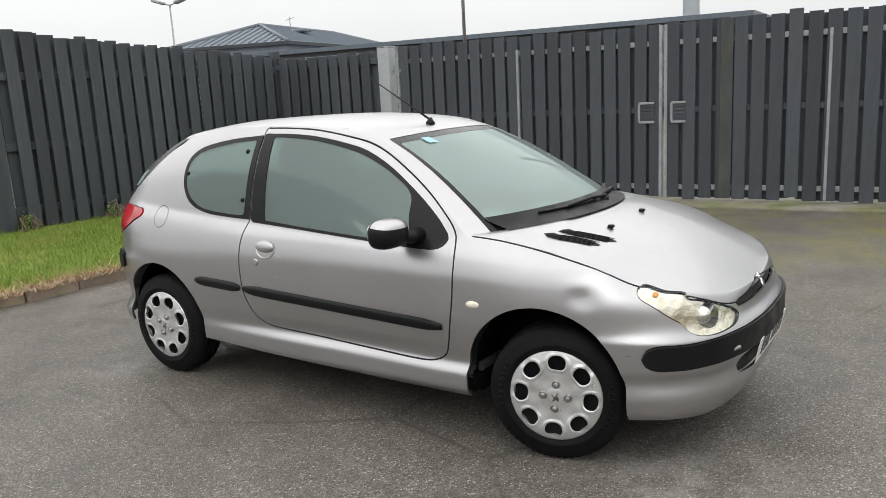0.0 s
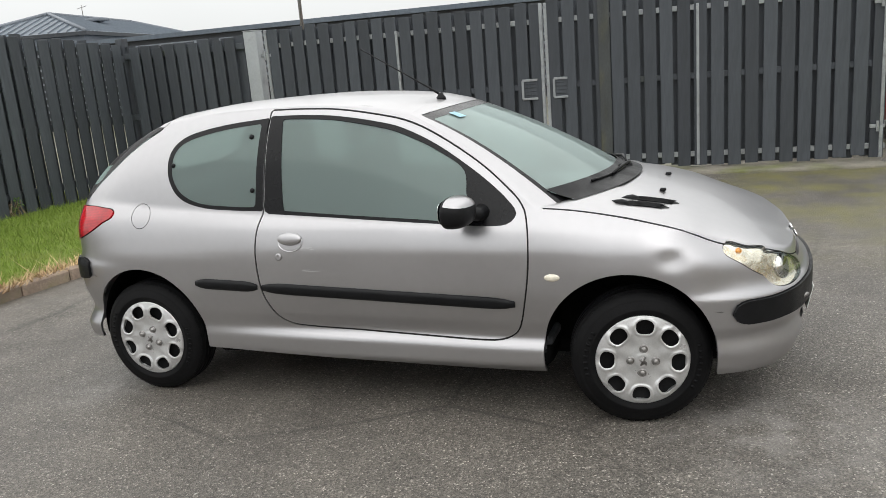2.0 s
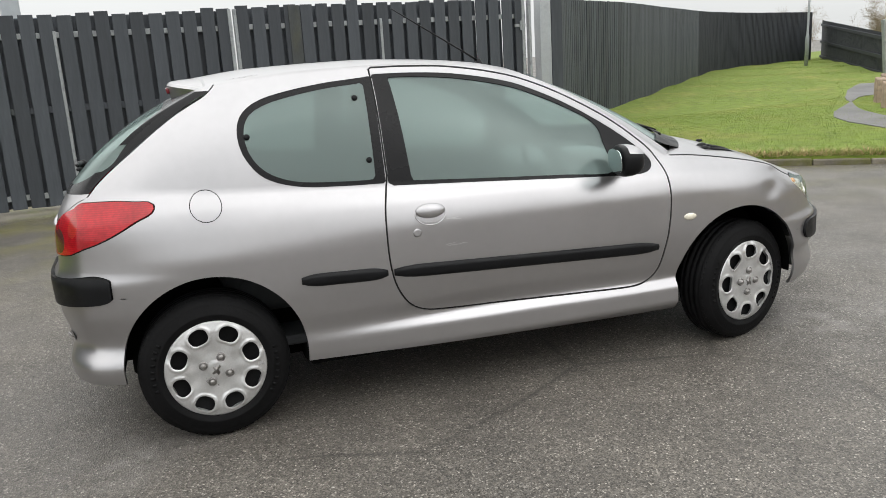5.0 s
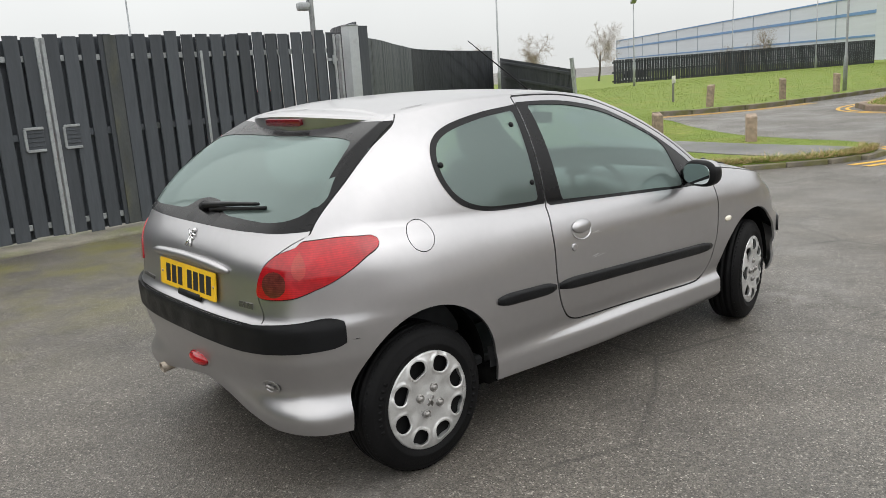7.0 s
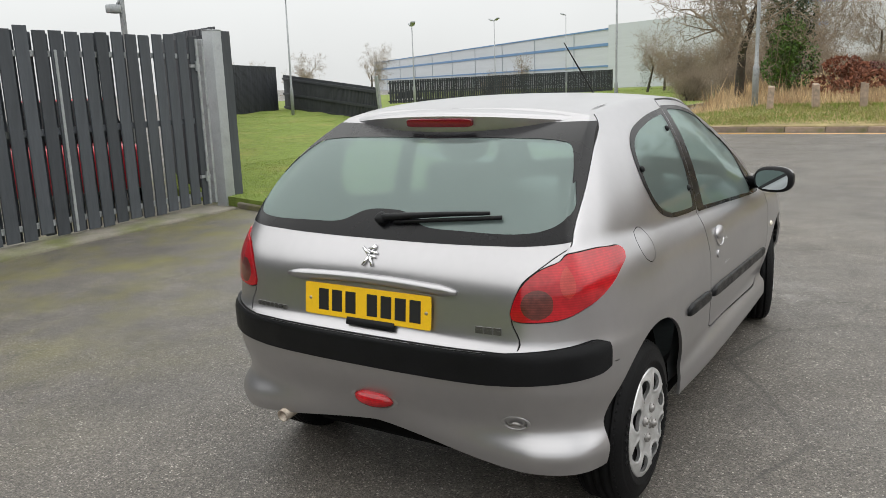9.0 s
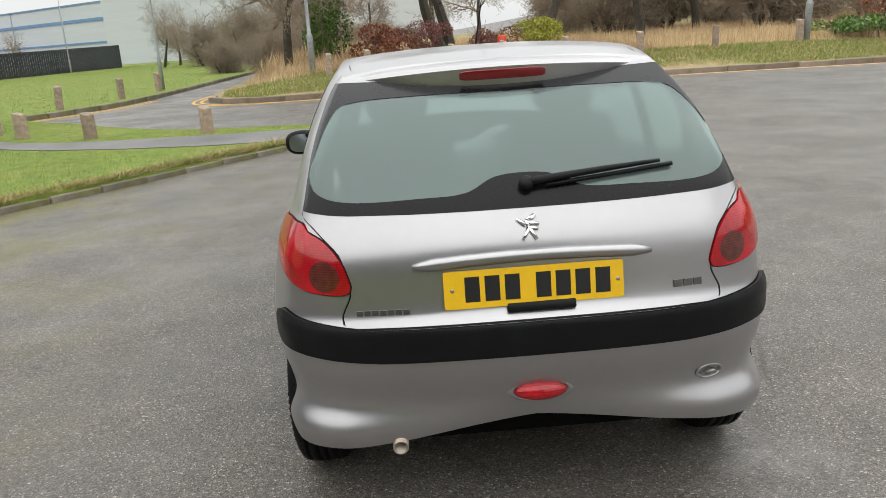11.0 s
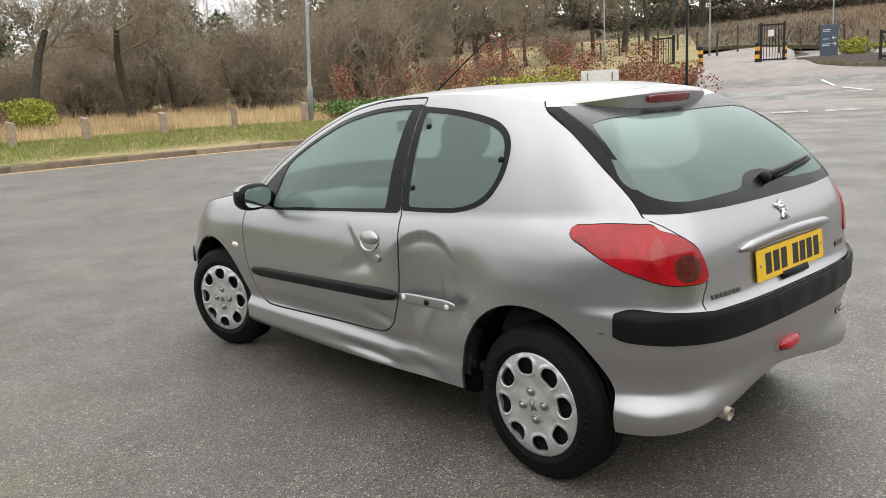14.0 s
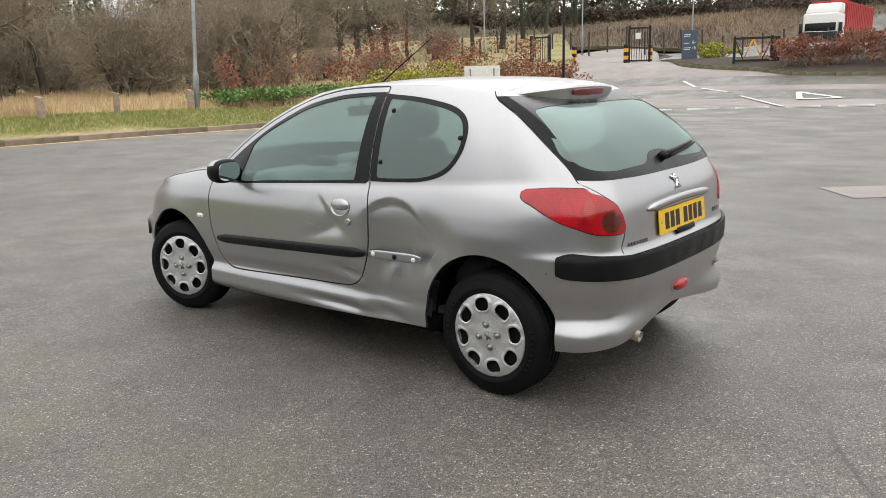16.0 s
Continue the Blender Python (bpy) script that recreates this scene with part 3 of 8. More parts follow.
# heights of the lower and upper rim of the flank along the plan
RIM_LOW = spline(STATION_S, (.195, .215, .22, .215, .235, .27, .275, .345))
RIM_TOP = spline([0, D_KNOT[2], D_KNOT[3], D_KNOT[4], D_KNOT[5], D_KNOT[6], D_KNOT[7] - .02, D_KNOT[7] + .2, D_KNOT[8], D_KNOT[9], D_KNOT[10], D_KNOT[11], D_KNOT[12], D_KNOT[13], D_KNOT[-1]],
                 (.665, .685, .715, .752, .795, .872, .925, .868, .892, .94, .968, .99, 1.0, .995, .985))
N_LOW, N_UP, N_CAP, N_COWL = 54, 26, 16, 26
sh = Shell()
low = []
for s, p, n in zip(S_LINE, P_LINE, N_LINE):
    h = np.linspace(0, 1, N_LOW)
    low.append(flank(s, RIM_LOW(s) + (RIM_TOP(s) - RIM_LOW(s)) * h, p, n))
low = np.array(low)
low[0, :, 1] = low[-1, :, 1] = 0
top = low[:, -1].copy()
IA = int(np.argmin(np.abs(top[:, 0] - 0.83) + (top[:, 1] < .5)))
A_BASE = top[IA]
COWL_X = 1.13


def cowl_x(y):
    return COWL_X - (COWL_X - A_BASE[0]) * np.clip(y / A_BASE[1], 0, 1) ** 2.2


def cowl_z(y):
    return .952 + (A_BASE[2] - .952) * np.clip(y / A_BASE[1], 0, 1) ** 2


sh.grid(low[:, ::-1][::-1], "body")
# bonnet: from the flank's rim in to the middle or to the scuttle line
bonnet = []
HOOD_MID = spline((A_BASE[0], 1.0, COWL_X, 1.35, 1.50, 1.65, 1.745, 1.81, top[0, 0]), (.95, .951, .952, .905, .86, .79, .735, .695, top[0, 2]))
for k in range(IA + 1):
    x, y, z = top[k]
    yin = 0.0 if x >= COWL_X else A_BASE[1] * ((COWL_X - x) / (COWL_X - A_BASE[0])) ** (1 / 2.2)
    w = np.linspace(0, 1, N_CAP)
    ys = y + (yin - y) * w
    zin = HOOD_MID(x) if x >= COWL_X else cowl_z(yin)
    c = 1 - (1 - w) ** 2.3
    bonnet.append(np.stack([np.full(N_CAP, x), ys, z + (zin - z) * c], 1))
sh.grid(np.array(bonnet)[:, ::-1][::-1], "bonnet")
# greenhouse: screen, flanks and tail window between the rim and the roof's edge
bottom = [np.array((cowl_x(y), y, cowl_z(y))) for y in np.linspace(0, A_BASE[1], N_COWL)[:-1]] + [top[k] for k in range(IA, len(top))]
bottom = np.array(bottom)
ROOF_SIDE_X = spline((-1.82, -1.70, -1.55, -1.3, -1.0, -.5, 0, .4, .7, A_BASE[0]), (-1.20, -1.155, -1.105, -1.03, -.86, -.47, -.07, .12, .185, .205))
ROOF_Y = spline((-1.4, -1.3, -1.1, -.9, -.5, 0, .205), (.48, .51, .538, .555, .56, .545, .51))
ROOF_Z = spline((-1.4, -1.3, -1.2, -1.07, -.7, -.4, -.15, .05, .205), (1.312, 1.325, 1.343, 1.362, 1.393, 1.397, 1.385, 1.362, 1.328))
ROOF_MID = spline((-1.40, -1.29, -1.06, -.91, -.47, -.17, .08, .25), (1.343, 1.366, 1.40, 1.415, 1.425, 1.412, 1.387, 1.355))
roof = []
TAIL_FROM = int(np.argmax(bottom[:, 0] < -1.60))
y_tail = bottom[TAIL_FROM][1]
for k, (x, y, z) in enumerate(bottom):
    if k < N_COWL - 1:
        f = y / A_BASE[1]
        roof.append((.25 - .045 * f ** 2, .51 * f, 1.355 - .027 * f ** 2))
    elif k < TAIL_FROM:
        xr = float(ROOF_SIDE_X(x))
        roof.append((xr, float(ROOF_Y(xr)), float(ROOF_Z(xr))))
    else:
        f = y / y_tail
        x0 = float(ROOF_SIDE_X(bottom[TAIL_FROM][0]))
        y0, z0 = float(ROOF_Y(x0)), float(ROOF_Z(x0))
        roof.append((-1.155 + (x0 + 1.155) * f ** 2.6, y0 * f, 1.35 + (z0 - 1.35) * f ** 2))
roof = np.array(roof)
glasshouse = []
for k in range(len(bottom)):
    h = np.linspace(0, 1, N_UP)[:, None]
    a, b = bottom[k], roof[k]
    out = np.array((b[0] - a[0], b[1] - a[1], 0.0))
    out = -out / max(np.linalg.norm(out), 1e-6)
    mid_bulge = .036 if N_COWL <= k < TAIL_FROM else .034 if k < TAIL_FROM else .046
    skew = h * (1 - h) * 4 * ((0.85 + 0.3 * h) if k < TAIL_FROM else (1.2 - .4 * h))
    glasshouse.append(a + (b - a) * h + (out * .75 + np.array((0, 0, .66))) * mid_bulge * skew)
glasshouse = np.array(glasshouse)
glasshouse[0, :, 1] = glasshouse[-1, :, 1] = 0
sh.grid(glasshouse[:, ::-1][::-1], "upper")
cap = []
for x, y, z in roof:
    w = np.linspace(0, 1, N_CAP)
    zm = float(ROOF_MID(x))
    cap.append(np.stack([np.full(N_CAP, x), y * (1 - w), z + (zm - z) * (1 - (1 - w) ** 2.6)], 1))
sh.grid(np.array(cap)[:, ::-1][::-1], "roof")
sh.weld()
co_all, no_all = np.array(sh.co), np.array(sh.no)
if (no_all[:, 2] * (co_all[:, 2] > 1.3)).sum() < 0:
    sh.no = [-v for v in sh.no]
    sh.faces = [f[::-1] for f in sh.faces]

# outlines on the flank, in x and z
XZ = [0, 2]
SIDE = lambda c, n: (c[:, 1] > .40)
quarter = rounded([(-.484, .96), (-.486, .937), (-.51, .935), (-.66, .94), (-.83, .955), (-.955, 1.0), (-1.018, 1.08), (-1.035, 1.16), (-1.02, 1.225), (-.975, 1.27), (-.89, 1.303), (-.70, 1.335), (-.51, 1.350), (-.482, 1.351), (-.4815, 1.33), (-.4825, 1.15)])
quarter_glass = rounded([(-.53, .985), (-.535, .962), (-.56, .96), (-.68, .965), (-.83, .98), (-.93, 1.02), (-.985, 1.085), (-1.0, 1.16), (-.985, 1.215), (-.95, 1.248), (-.87, 1.277), (-.70, 1.307), (-.55, 1.32), (-.526, 1.32), (-.5235, 1.295), (-.527, 1.15)])
quarter_glass = quarter_glass.mean(0) + (quarter_glass - quarter_glass.mean(0)) * 1.035
door_dark = rounded([(-.4735, .95), (-.473, .924), (-.445, .921), (-.1, .902), (.3, .878), (.6, .862), (.70, .868), (.735, .905), (.70, .955), (.64, 1.01), (.54, 1.085), (.39, 1.18), (.25, 1.25), (.12, 1.297), (-.12, 1.343), (-.30, 1.358), (-.445, 1.361), (-.472, 1.361), (-.4725, 1.335), (-.4735, 1.15)])
door_glass = rounded([(-.377, .96), (-.374, .937), (-.35, .934), (-.1, .917), (.3, .893), (.51, .879), (.535, .9), (.515, .99), (.497, 1.085), (.38, 1.165), (.25, 1.228), (.12, 1.276), (-.12, 1.325), (-.30, 1.342), (-.385, 1.345), (-.407, 1.344), (-.404, 1.32), (-.39, 1.15)])
door = rounded([(-.478, .95), (-.505, .84), (-.512, .72), (-.505, .60), (-.485, .52), (-.445, .45), (-.40, .413), (-.33, .393), (0, .378), (.35, .364), (.58, .356), (.66, .362), (.71, .385), (.738, .425), (.765, .53), (.785, .65), (.792, .76), (.785, .86), (.755, .94),
                (.70, 1.0), (.575, 1.103), (.415, 1.203), (.265, 1.278), (.125, 1.325), (-.12, 1.371), (-.32, 1.385), (-.455, 1.387), (-.4775, 1.385), (-.478, 1.36), (-.478, 1.15), (-.478, .99)])
xz = lambda poly: (lambda c: signed(poly, c[:, XZ]))


def near_side(poly, fn_pts):
    lo, hi = poly.min(0) - .06, poly.max(0) + .06
    return lambda c, n: (c[:, 1] > .40) & (c[:, 0] > lo[0]) & (c[:, 0] < hi[0]) & (c[:, 2] > lo[1]) & (c[:, 2] < hi[1])


def circle(cx, cz, r):
    return lambda c: np.hypot(c[:, 0] - cx, c[:, 2] - cz) - r


R_ARCH, F_ARCH = (-1.207, .315, .346), (1.185, .315, .35)
for cx, cz, r in (R_ARCH, F_ARCH):
    arch = lambda c, cx=cx, cz=cz, r=r: np.where(c[:, 2] > cz, np.hypot(c[:, 0] - cx, c[:, 2] - cz) - r, np.maximum(np.abs(c[:, 0] - cx) * (1 - .10 * (c[:, 2] - cz)) - r, -1))
    sh.cut(arch, {"body"}, inside="void", where=SIDE)
for poly, tag, width in ((door, "door", .0036),):
    sh.seam(xz(poly), {"body", "upper"}, width, inside=tag, where=near_side(poly, None))
sh.cut(xz(door_dark), {"door", "seam"}, inside="door_frame", where=near_side(door_dark, None))
sh.cut(xz(door_glass), {"door_frame"}, inside="door_glass", where=near_side(door_glass, None))
sh.cut(xz(quarter), {"upper", "body"}, inside="quarter_frame", where=near_side(quarter, None))
sh.cut(xz(quarter_glass), {"quarter_frame"}, inside="quarter_glass", where=near_side(quarter_glass, None))
sh.seam(circle(-1.183, .92, .058), {"body", "upper"}, .0016, tag="flap_joint", inside="fuel_flap", where=lambda c, n: (c[:, 1] > .5) & (c[:, 0] < -.9))


# outlines round the tail: distance along the plan from the rear middle, and height
def tail_s(c):
    """How far round the tail a place is: y across the back, then on along the flank."""
    corner = (-1.62, .64)
    ang = np.arctan2(np.maximum(-(c[:, 0] - corner[0]), 0), np.maximum(c[:, 1] - corner[1], 1e-9))
    back = np.where(c[:, 0] < corner[0], np.where(c[:, 1] <= corner[1], c[:, 1], corner[1] + .10 * (math.pi / 2 - ang) * 1.0), corner[1] + .157 + (c[:, 0] - corner[0]))
    return np.where(c[:, 0] >= corner[0], corner[1] + .157 + (c[:, 0] - corner[0]), back)


def round_tail(poly, scale=1.0):
    return lambda c: signed(poly, np.stack([tail_s(c), c[:, 2]], 1))


REAR = lambda c, n: c[:, 0] < -1.0
lamp = rounded([(1.055, .935), (.98, .958), (.85, .965), (.72, .957), (.61, .93), (.555, .88), (.528, .815), (.527, .778), (.56, .768), (.65, .772), (.75, .79), (.86, .825), (.98, .885)])
sh.seam(round_tail(lamp), {"body", "upper"}, .0022, inside="tail_lamp", where=REAR)
for ls, lz, lr, tag in ((.715, .885, .047, "tail_amber"), (.600, .822, .045, "tail_smoke")):
    sh.cut(lambda c, ls=ls, lz=lz, lr=lr: np.hypot(tail_s(c) - ls, c[:, 2] - lz) - lr, {"tail_lamp"}, inside=tag, where=REAR)
tail_strip = lambda c: np.maximum(np.abs(c[:, 2] - (.617 + .028 * np.clip((tail_s(c) - .45) / .35, 0, 1))) - (.05 + .004 * np.clip((tail_s(c) - .45) / .35, 0, 1) - .02 * np.clip((tail_s(c) - .80) / .07, 0, 1) ** 2), tail_s(c) - .865)
sh.seam(tail_strip, {"body"}, .002, inside="tail_strip", where=REAR)
# tailgate: its outline over back and tail window
gate_edge = spline((.66, .70, .775, .80, .88, .93, .965, 1.0, 1.05, 1.15, 1.25, 1.33, 1.36), (.545, .556, .528, .53, .552, .60, .64, .685, .697, .655, .605, .568, .556))
gate_x = spline((.9, .97, 1.0, 1.15, 1.25, 1.33, 1.4), (-1.6, -1.6, -1.58, -1.40, -1.26, -1.12, -1.06))
tailgate = lambda c: np.maximum(c[:, 1] - gate_edge(c[:, 2]), np.maximum(.672 - c[:, 2], c[:, 0] - gate_x(c[:, 2])))
sh.cut(tailgate, {"body", "upper"}, inside="tailgate", where=lambda c, n: (c[:, 0] < -1.04) & ((n[:, 0] < -.12) | (c[:, 2] > .99)))
tail_glass = rounded([(-.62, 1.0), (-.4, .985), (0, .98), (.4, .985), (.70, 1.0), (.75, 1.03), (.75, 1.15), (.72, 1.25), (.68, 1.325), (.3, 1.332), (0, 1.336), (-.3, 1.332), (-.6, 1.3)])
sh.cut(lambda c: signed(tail_glass, c[:, 1:]), {"tailgate"}, inside="tail_glass_edge", where=lambda c, n: c[:, 2] > .95)
tail_clear = rounded([(-.5, 1.035), (-.3, 1.022), (-.17, 1.028), (-.09, 1.062), (0, 1.07), (.09, 1.062), (.17, 1.028), (.3, 1.022), (.55, 1.025), (.632, 1.065), (.615, 1.15), (.57, 1.24), (.525, 1.276), (.3, 1.288), (0, 1.286), (-.3, 1.282), (-.45, 1.27)])
sh.cut(lambda c: signed(tail_clear, c[:, 1:]), {"tail_glass_edge"}, inside="tail_glass", where=lambda c, n: c[:, 2] > .95)
sh.seam(tailgate, {"body", "upper", "tailgate", "tail_glass_edge"}, .0028, where=lambda c, n: (c[:, 0] < -1.04) & ((n[:, 0] < -.1) | (c[:, 2] > .99)))
# front: bumper strip, headlamp, bumper joint, bonnet joint


def nose_s(c):
    """How far round the nose a place is: y across the front, then on along the flank."""
    corner = (1.71, .58)
    ang = np.arctan2(np.maximum(c[:, 0] - corner[0], 0), np.maximum(c[:, 1] - corner[1], 1e-9))
    return np.where(c[:, 0] >= corner[0], np.where(c[:, 1] <= corner[1], c[:, 1], corner[1] + .12 * (math.pi / 2 - ang)), corner[1] + .188 + (corner[0] - c[:, 0]))


FRONT = lambda c, n: c[:, 0] > 1.3
strip_mid = spline((0, .4, .6, .75, 1.02), (.507, .502, .493, .487, .487))
nose_strip = lambda c: np.maximum(np.abs(c[:, 2] - strip_mid(nose_s(c))) - .05 * np.sqrt(np.maximum(1 - (np.maximum(nose_s(c) - .82, 0) / .068) ** 2, 0)), nose_s(c) - .888)
sh.seam(nose_strip, {"body"}, .002, inside="nose_strip", where=FRONT)
headlamp = rounded([(.925, .75), (.83, .735), (.70, .717), (.56, .695), (.45, .655), (.36, .605), (.39, .58), (.46, .566), (.57, .56), (.68, .575), (.76, .61), (.85, .674)])
sh.seam(lambda c: signed(headlamp, np.stack([nose_s(c), c[:, 2]], 1)), {"body"}, .002, inside="headlamp", where=FRONT)
grille = rounded([(-.3, .655), (0, .657), (.3, .652), (.36, .64), (.34, .622), (0, .617), (-.3, .62)])
sh.cut(lambda c: signed(grille, c[:, 1:]), {"body"}, inside="grille", where=lambda c, n: c[:, 0] > 1.75)
lower_grille = rounded([(-.36, .43), (0, .435), (.36, .43), (.40, .40), (.36, .35), (0, .34), (-.36, .35)])
sh.cut(lambda c: signed(lower_grille, c[:, 1:]), {"body"}, inside="grille", where=lambda c, n: c[:, 0] > 1.6)
sh.cut(lambda c: np.abs(c[:, 2] - (.500 + (1.5 - c[:, 0]) * .0)) - .0022, {"body"}, inside="seam", where=lambda c, n: (c[:, 0] > 1.45) & (c[:, 0] < 1.60) & (c[:, 1] > .5))
sh.cut(lambda c: np.abs(c[:, 2] - (.60 + (-1.45 - c[:, 0]) * .18)) - .0022, {"body"}, inside="seam", where=lambda c, n: (c[:, 0] < -1.42) & (c[:, 0] > -1.58) & (c[:, 1] > .5))
hood_edge = spline((.80, .9, 1.15, 1.37, 1.555, 1.666, 1.762, 1.84, 1.95), (.925, .918, .882, .834, .755, .730, .694, .645, .61))
hood_cut = lambda c: np.maximum(hood_edge(c[:, 0]) - c[:, 2], np.maximum(c[:, 0] - 1.86, .672 - .10 * c[:, 1] - c[:, 2]))
sh.seam(hood_cut, {"bonnet", "body"}, .0025, inside="hood", where=lambda c, n: (c[:, 0] > .84) & (c[:, 2] > .60))
sh.cut(lambda c: np.abs(nose_s(c) - .66 - (c[:, 2] - .56) * .3) - .002, {"body"}, inside="seam", where=lambda c, n: (c[:, 0] > 1.65) & (c[:, 2] > .535) & (c[:, 2] < .575))
# windscreen with its dark edge
A_LINE = lambda c: c[:, 1] - (.655 + (.475 - .655) * np.clip((c[:, 2] - .93) / .41, 0, 1.1) + .012 * np.sin(np.clip((c[:, 2] - .93) / .41, 0, 1) * math.pi))
screen = lambda c: np.maximum(np.maximum(A_LINE(c), c[:, 2] - (1.338 - .02 * (c[:, 1] / .5) ** 2)), .10 - c[:, 0])
sh.cut(screen, {"upper", "roof"}, inside="screen_edge", where=lambda c, n: (c[:, 0] > .1) & (c[:, 2] > .9))
screen_in = lambda c: np.maximum(np.maximum(A_LINE(c) + .022, c[:, 2] - (1.318 - .02 * (c[:, 1] / .5) ** 2)), np.maximum(.12 - c[:, 0], .985 - c[:, 2] - .03 * (c[:, 1] / .65) ** 2))
sh.cut(screen_in, {"screen_edge"}, inside="screen_glass", where=lambda c, n: (c[:, 0] > .1) & (c[:, 2] > .9))
# dark roof ditch
ditch = lambda c: np.abs(c[:, 1] - (.505 + .03 * np.clip((.2 - c[:, 0]) / .5, 0, 1) - .03 * np.clip((-.8 - c[:, 0]) / .4, 0, 1))) - .009
sh.cut(ditch, {"roof"}, inside="ditch", where=lambda c, n: (c[:, 0] < .17) & (c[:, 0] > -1.12))


# ---- the hatchback: panels and parts ----
def dented(co, no, dents):
    """Pushes a sheet in at (x, z, reach in x, reach in z, turn, depth)."""
    co, no = co.copy(), no.copy()
    for x, z, rx, rz, turn, depth in dents:
        c, s = math.cos(radians(turn)), math.sin(radians(turn))
        u, v = (co[:, 0] - x) * c + (co[:, 2] - z) * s, -(co[:, 0] - x) * s + (co[:, 2] - z) * c
        g = depth * np.exp(-(u / rx) ** 2 - (v / rz) ** 2)
        gu, gv = -2 * u / rx ** 2 * g, -2 * v / rz ** 2 * g
        sgn = np.sign(co[:, 1])
        co[:, 1] -= sgn * g
        no[:, 0] += gu * c - gv * s
        no[:, 2] += gu * s + gv * c
    return co, no / np.linalg.norm(no, axis=1, keepdims=True)


LEFT_DENTS = [(-.72, .63, .20, .15, 6, .042), (-.57, .50, .05, .12, 0, .010), (-.95, .70, .12, .07, 24, .014), (-.90, .58, .05, .05, 35, .010), (-.83, .76, .03, .07, -32, -.008), (-.78, .62, .02, .10, -20, -.006), (-.66, .50, .03, .06, 25, -.006),
              (-.3, .70, .10, .05, 20, .010), (-.17, .66, .12, .03, -14, .007), (-.36, .47, .10, .03, 10, .013), (-.42, .42, .05, .03, 0, -.006), (-.30, .285, .25, .025, 2, .022), (-.62, .30, .10, .03, 10, .014), (-.45, .29, .04, .03, 0, -.008)]


def creases(x, z):
    """Depth of the two sharp-edged dents: one crescent behind the door, one slanting fold ahead of its handle."""
    d = .875 - .05 * ((x + .66) / .15) ** 2 - z
    e = np.clip(d / .050, 0, 1)
    deep = .025 * e * e * (3 - 2 * e) * np.exp(-np.maximum(d, 0) / .20) * np.exp(-((x + .69) / .17) ** 4)
    u, v = ((x + .26) * .19 + (z - .78) * .17) / .255, ((x + .26) * .17 - (z - .78) * .19) / .255
    fold = .015 * np.clip(v / .04, 0, 1) ** 2 * (3 - 2 * np.clip(v / .04, 0, 1)) * np.exp(-np.maximum(v, 0) / .07) * np.exp(-((u - .02) / .11) ** 4)
    return deep + fold


RIGHT_DENTS = [(1.362, .712, .055, .04, 0, .008), (1.36, .77, .07, .02, 0, -.0015)]

def crumple(co, no):
    left, right = co[:, 1] > 0, co[:, 1] < 0
    a, an = dented(co, no, LEFT_DENTS)
    x, z = co[:, 0], co[:, 2]
    a[:, 1] -= creases(x, z)
    an[:, 0] += (creases(x + .004, z) - creases(x - .004, z)) / .008
    an[:, 2] += (creases(x, z + .004) - creases(x, z - .004)) / .008
    an /= np.linalg.norm(an, axis=1, keepdims=True)
    b, bn = dented(co, no, RIGHT_DENTS)
    m = left[:, None] & (np.abs(co[:, 1:2]) > .45)
    k = right[:, None] & (np.abs(co[:, 1:2]) > .45)
    co, no = np.where(m, a, np.where(k, b, co)), np.where(m, an, np.where(k, bn, no))
    return co, no


car = thing("car", label="silver three-door hatchback with a dented flank on damp tarmac", category="car")
body = sh.build({"body", "bonnet", "upper", "roof"}, "body", PAINT, car, "silver metallic body shell, dented behind one door", flange=.012, side=0, shift=crumple)
sh.build({"seam"}, "panel_joint", SEAM, car, push=-.005, side=0, shift=crumple)
hood = sh.build({"hood"}, "bonnet", PAINT, car, flange=.012, side=0)
tailgate_ob = sh.build({"tailgate"}, "tailgate", PAINT, car, flange=.012, side=0, keep=lambda p: p[2] < 1.2)
sh.build({"tailgate"}, "window_header", PAINT, tailgate_ob, flange=.012, side=0, keep=lambda p: p[2] >= 1.2)
sh.build({"tail_glass_edge"}, "window_border", TRIM, tailgate_ob, push=.001, side=0)
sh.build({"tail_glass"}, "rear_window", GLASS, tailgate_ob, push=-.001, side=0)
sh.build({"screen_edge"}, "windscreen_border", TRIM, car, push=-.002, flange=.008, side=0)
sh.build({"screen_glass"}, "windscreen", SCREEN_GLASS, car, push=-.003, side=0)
sh.build({"ditch"}, "roof_strip", PLASTIC, car, push=.003, side=1, keep=lambda p: p[1] > .3 and -1.1 < p[0] < .15)
sh.build({"ditch"}, "roof_strip", PLASTIC, car, push=.003, side=-1, keep=lambda p: p[1] > .3 and -1.1 < p[0] < .15)
sh.build({"grille"}, "grille", PLASTIC, car, push=-.02, side=0)
sh.build({"nose_strip"}, "bumper_strip", PLASTIC, car, push=.014, flange=.02, side=0)
sh.build({"tail_strip"}, "bumper_strip", PLASTIC, car, "black rear bumper strip with water streaks", push=.012, flange=.02, side=0)
